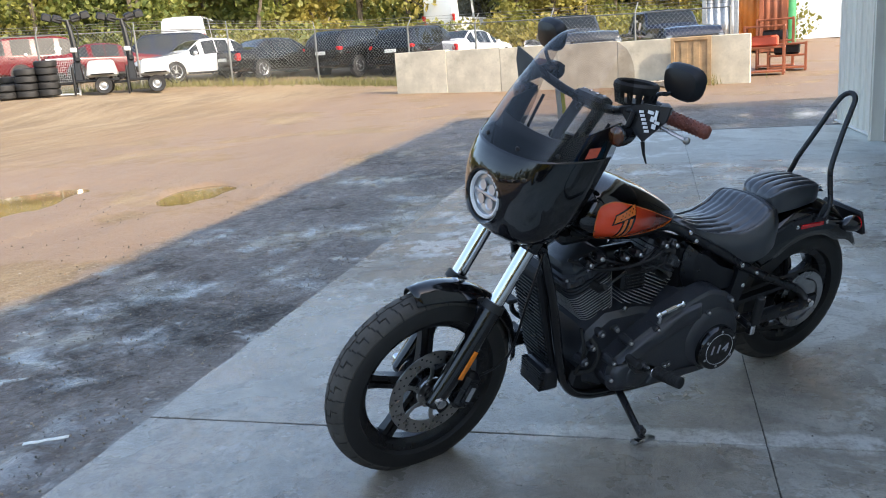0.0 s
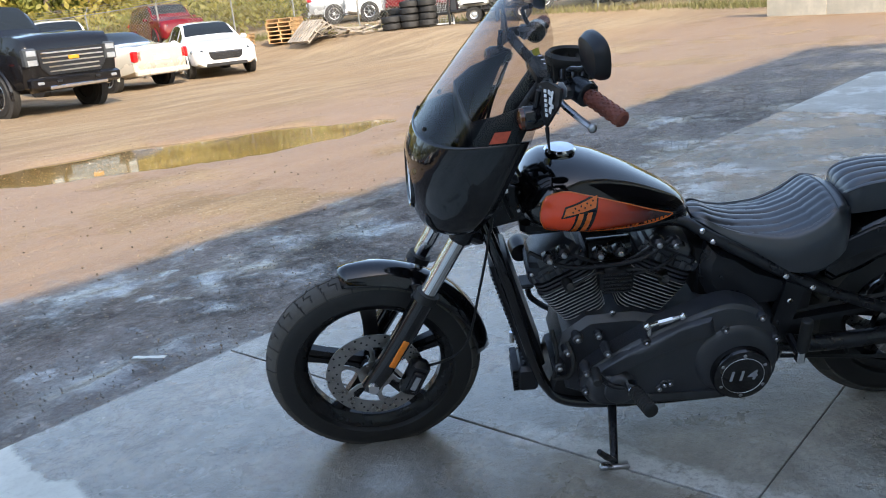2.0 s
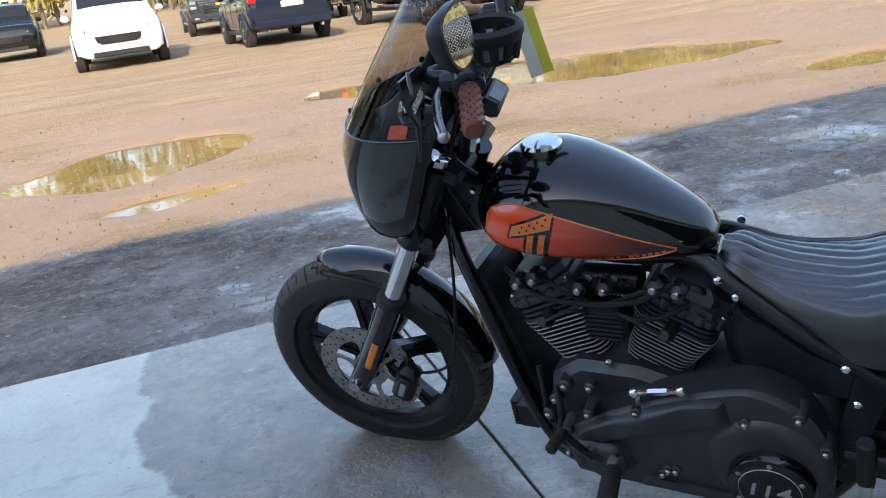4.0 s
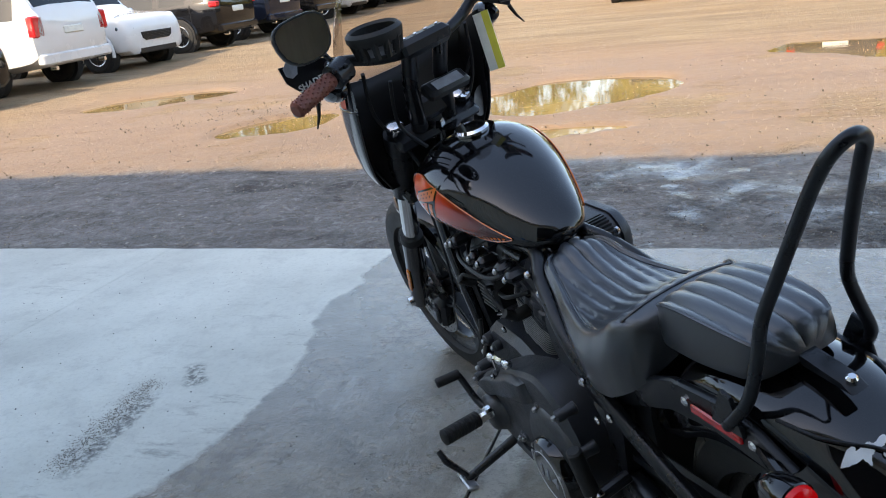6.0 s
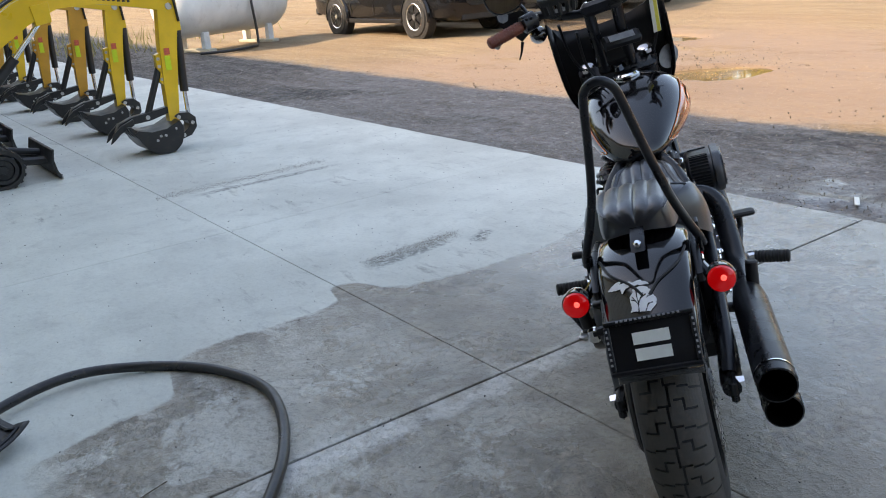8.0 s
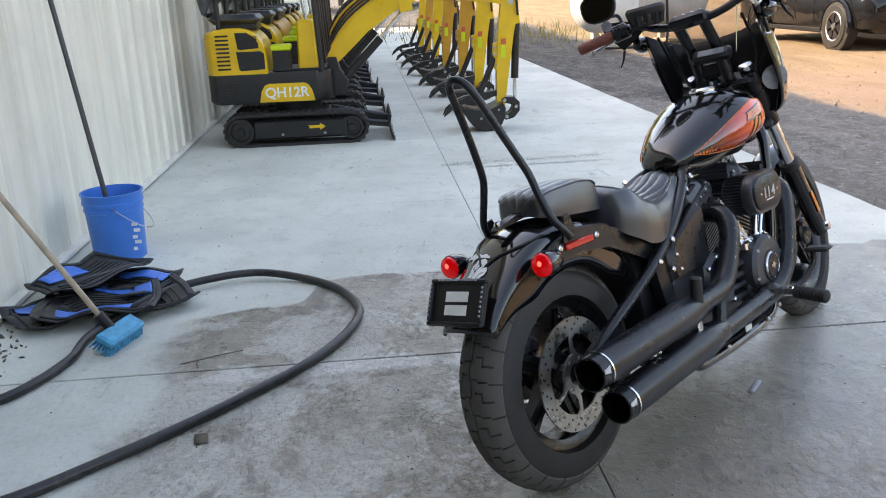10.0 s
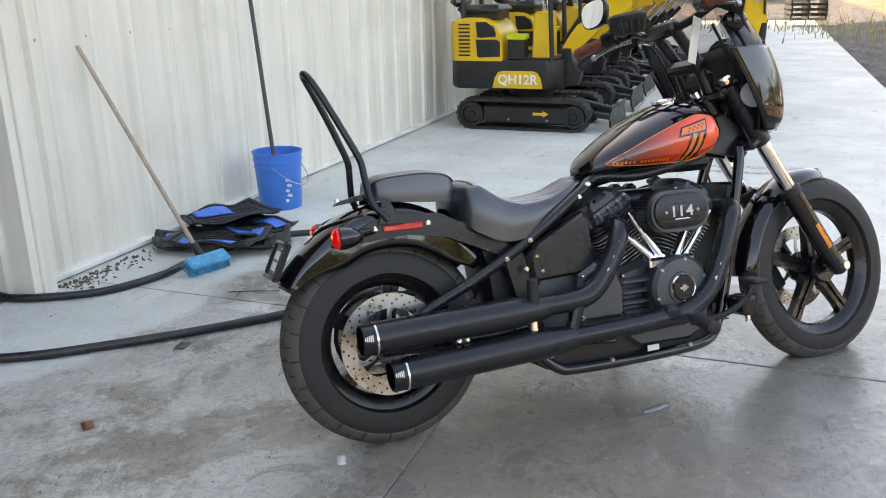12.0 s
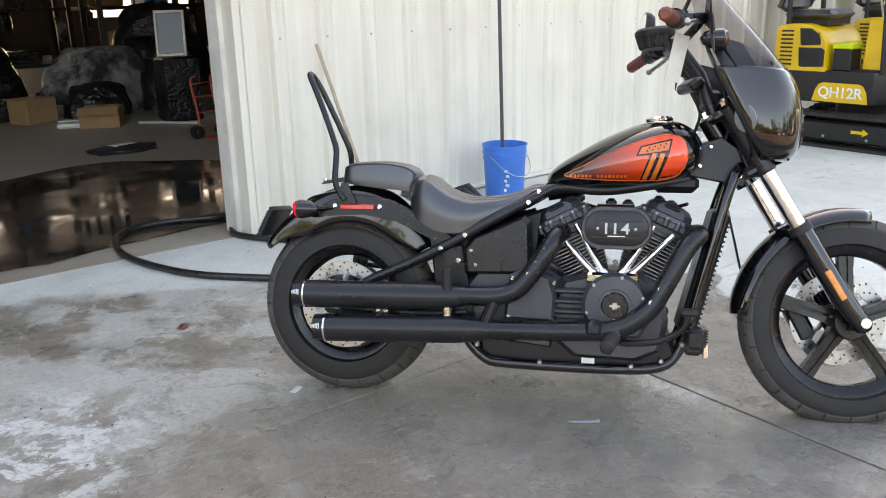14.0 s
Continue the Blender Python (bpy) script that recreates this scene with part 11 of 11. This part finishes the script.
for x, y, w, h, mt, lab in ((0.35, 8.5, 0.5, 0.5, M_FILM, "dark carton wrapped in film"), (0.75, 8.0, 0.4, 0.28, M_CARD, "brown carton with loose flaps"), (-0.35, 8.9, 0.6, 0.7, M_FILM, "dark carton wrapped in film"), (0.98, 7.35, 0.3, 0.05, M_PAPER, "flat white packing sheet on the floor"), (2.5, 8.6, 0.45, 0.6, M_MBLACK, "black plastic drum box")):
    o = thing("carton", pose(x, y, 0, 0, 0, rnd(-30, 30)), lab, "carton", "cartons in the shop")
    part("body", G().box(0, 0, h / 2 + 0.001, w, w * 0.8, h, 0.015), mt, o)
    part("lid_flap", G().box(0, w * 0.42, h * 0.97, w * 0.96, w * 0.2, 0.008, 0, Matrix.Translation((0, 0, 0.006))), mt, o, smooth=0)


# ---------------------------------------------------------------- woods
def build_woods():
    rng = np.random.default_rng(5)
    quads, pines, trunks = [], [], G()

    def leaves(store, c, spread_, n, s):
        d = rng.normal(size=(n, 3))
        d /= np.linalg.norm(d, axis=1)[:, None]
        p = c + d * (rng.random((n, 1)) ** 0.45) * spread_
        a, b = rng.normal(size=(n, 3)), rng.normal(size=(n, 3))
        a /= np.linalg.norm(a, axis=1)[:, None]
        b -= a * (a * b).sum(1)[:, None]
        b /= np.linalg.norm(b, axis=1)[:, None]
        k = s * (0.5 + rng.random((n, 1)))
        store.append(np.stack([p - a * k, p + b * k * 0.6, p + a * k, p - b * k * 0.6], 1))
    spots = []
    for i in range(300):
        a = rng.uniform(172, 262) if i < 118 or i >= 230 else rng.uniform(262, 380)
        d = rng.uniform(44, 62) if i < 118 else rng.uniform(58, 74)
        if i % 3 == 0 and i < 118:
            d = rng.uniform(41, 46)
        if i >= 230:
            d = rng.uniform(52, 66)
        spots.append((a, d))
    for i, (a, d) in enumerate(spots):
        x, y = math.cos(radians(a)) * d, math.sin(radians(a)) * d
        z0 = yard_height(x, y)
        h = rng.uniform(4.5, 8.5) if i < 118 or i >= 230 else rng.uniform(11, 17)
        pine = rng.random() < (0.35 if a < 200 else 0.12)
        lean = rng.normal(size=2) * 0.3
        top = (x + lean[0], y + lean[1], z0 + h)
        trunks.tube([(x, y, z0 - 0.3), (x + lean[0] * 0.4, y + lean[1] * 0.4, z0 + h * 0.45), top], [0.16, 0.11, 0.02], 6)
        if pine:
            for k in range(12):
                t = 0.12 + 0.88 * k / 12
                r = (1 - t) * 2.0 + 0.3
                leaves(pines, np.array([x + lean[0] * t, y + lean[1] * t, z0 + h * t]), np.array([r, r, 0.5]), 55, 0.2)
        else:
            for k in range(11):
                t = rng.uniform(0.1, 1.0)
                ang, r = rng.uniform(0, 6.28), rng.uniform(0.5, 2.1) * (1.15 - 0.6 * t)
                c = np.array([x + math.cos(ang) * r, y + math.sin(ang) * r, z0 + h * t])
                trunks.tube([(x + lean[0] * t * 0.7, y + lean[1] * t * 0.7, z0 + h * t * 0.8), tuple(c)], [0.05, 0.012], 4)
                leaves(quads, c, np.array([1.15, 1.15, 0.85]) * rng.uniform(0.7, 1.25), 150 if i < 118 else 80, 0.14 if i < 118 else 0.2)
    for i in range(420):
        a, d = rng.uniform(172, 262), rng.uniform(37.5, 46)
        x, y = math.cos(radians(a)) * d, math.sin(radians(a)) * d
        leaves(quads, np.array([x, y, yard_height(x, y) + 0.9]), np.array([1.3, 1.3, 1.0]), 90, 0.11)
    for i in range(420):
        a, d = rng.uniform(170, 264), rng.uniform(60, 72)
        x, y = math.cos(radians(a)) * d, math.sin(radians(a)) * d
        leaves(quads if rng.random() < 0.75 else pines, np.array([x, y, yard_height(x, y) + rng.uniform(0.5, 6.0)]), np.array([2.4, 2.4, 1.9]), 110, 0.26)
    for i in range(420):
        a, d = rng.uniform(262, 380), rng.uniform(62, 74)
        x, y = math.cos(radians(a)) * d, math.sin(radians(a)) * d
        leaves(quads if rng.random() < 0.8 else pines, np.array([x, y, yard_height(x, y) + rng.uniform(0.5, 11.0)]), np.array([2.6, 2.6, 2.1]), 90, 0.3)
    for name, store, m_, lab in (("woodland_foliage", quads, M_LEAF, "autumn-tinged leaves of the scrubby woods"), ("conifer_foliage", pines, M_PINE, "dark conifer boughs in the woods")):
        v = np.concatenate(store).reshape(-1, 3)
        me = bpy.data.meshes.new(name)
        me.from_pydata(v.tolist(), [], np.arange(len(v)).reshape(-1, 4).tolist())
        me.materials.append(m_)
        tagged(new(name, me), lab, "trees", "", "stuff")
    tagged(link("woodland_trunks", trunks, M_BARK, smooth=0), "thin trunks and limbs of the woods", "trees", "", "stuff")


build_woods()


def build_grass():
    rng = np.random.default_rng(8)
    v, f = [], []

    def blade(x, y, z, h):
        a = rng.uniform(0, 6.28)
        dx, dy = math.cos(a) * 0.014, math.sin(a) * 0.014
        lx, ly = rng.normal() * 0.08, rng.normal() * 0.08
        k = len(v)
        v.extend([(x - dx, y - dy, z), (x + dx, y + dy, z), (x + lx, y + ly, z + h)])
        f.append((k, k + 1, k + 2))
    for a, b in zip(FENCE, FENCE[1:]):
        for _ in range(1500):
            t = rng.random()
            x, y = along(a, b, t)
            x, y = x + rng.normal() * 0.35 + 0.2, y + rng.normal() * 0.35
            blade(x, y, yard_height(x, y), rng.uniform(0.08, 0.35))
    for cx, cy, n, s in ((-20.6, -3.0, 160, 0.25), (-19.4, 0.6, 140, 0.2), (-21.6, -5.2, 200, 0.2), (17.5, -3.6, 220, 1.2), (21, -1.5, 260, 1.6)):
        for _ in range(n):
            x, y = cx + rng.normal() * s, cy + rng.normal() * s
            blade(x, y, yard_height(x, y), rng.uniform(0.1, 0.4))
    me = bpy.data.meshes.new("grass")
    me.from_pydata(v, [], f)
    me.materials.append(M_GRASS)
    tagged(new("grass", me), "dry weeds along the fence and blocks", "grass", "", "stuff")


build_grass()


def floor_water(points, label):
    pts = spline([(x, y, 0) for x, y in points + points[:2]], 6)[:-6]
    out = [(p.x + 0.1 * noise.noise(p * 2.1), p.y + 0.08 * noise.noise(p * 3.3), 0.0045) for p in pts]
    g = G().add(out, [tuple(range(len(out)))])
    tagged(link("puddle", g, M_SHOPWET, smooth=0), label, "puddle", "puddles in the shop", "structure")


def shop_wet_material():
    n = N("wet_shop_floor")
    p = n.pos(False)
    n.set(col=n.mix(n.ramp(n.noise(1.3, 5, 0.6, p), 0.35, 0.7), rgb(0.02, 0.017, 0.014), rgb(0.045, 0.038, 0.03)), rough=n.ramp(n.noise(2.0, 5, 0.6, p), 0.4, 0.65, 0.04, 0.25))
    n.bump(n.noise(30, 3, 0.5, p), 0.03, 0.004)
    return n.m


M_SHOPWET = shop_wet_material()
floor_water([(-3.2, 2.2), (-1.2, 2.2), (0.0, 2.25), (0.9, 2.4), (2.0, 3.0), (1.6, 3.9), (0.7, 4.85), (-0.1, 4.75), (-1.4, 4.2), (-3.4, 3.6)], "broad dark wet patch on the shop floor")

build_slabs()
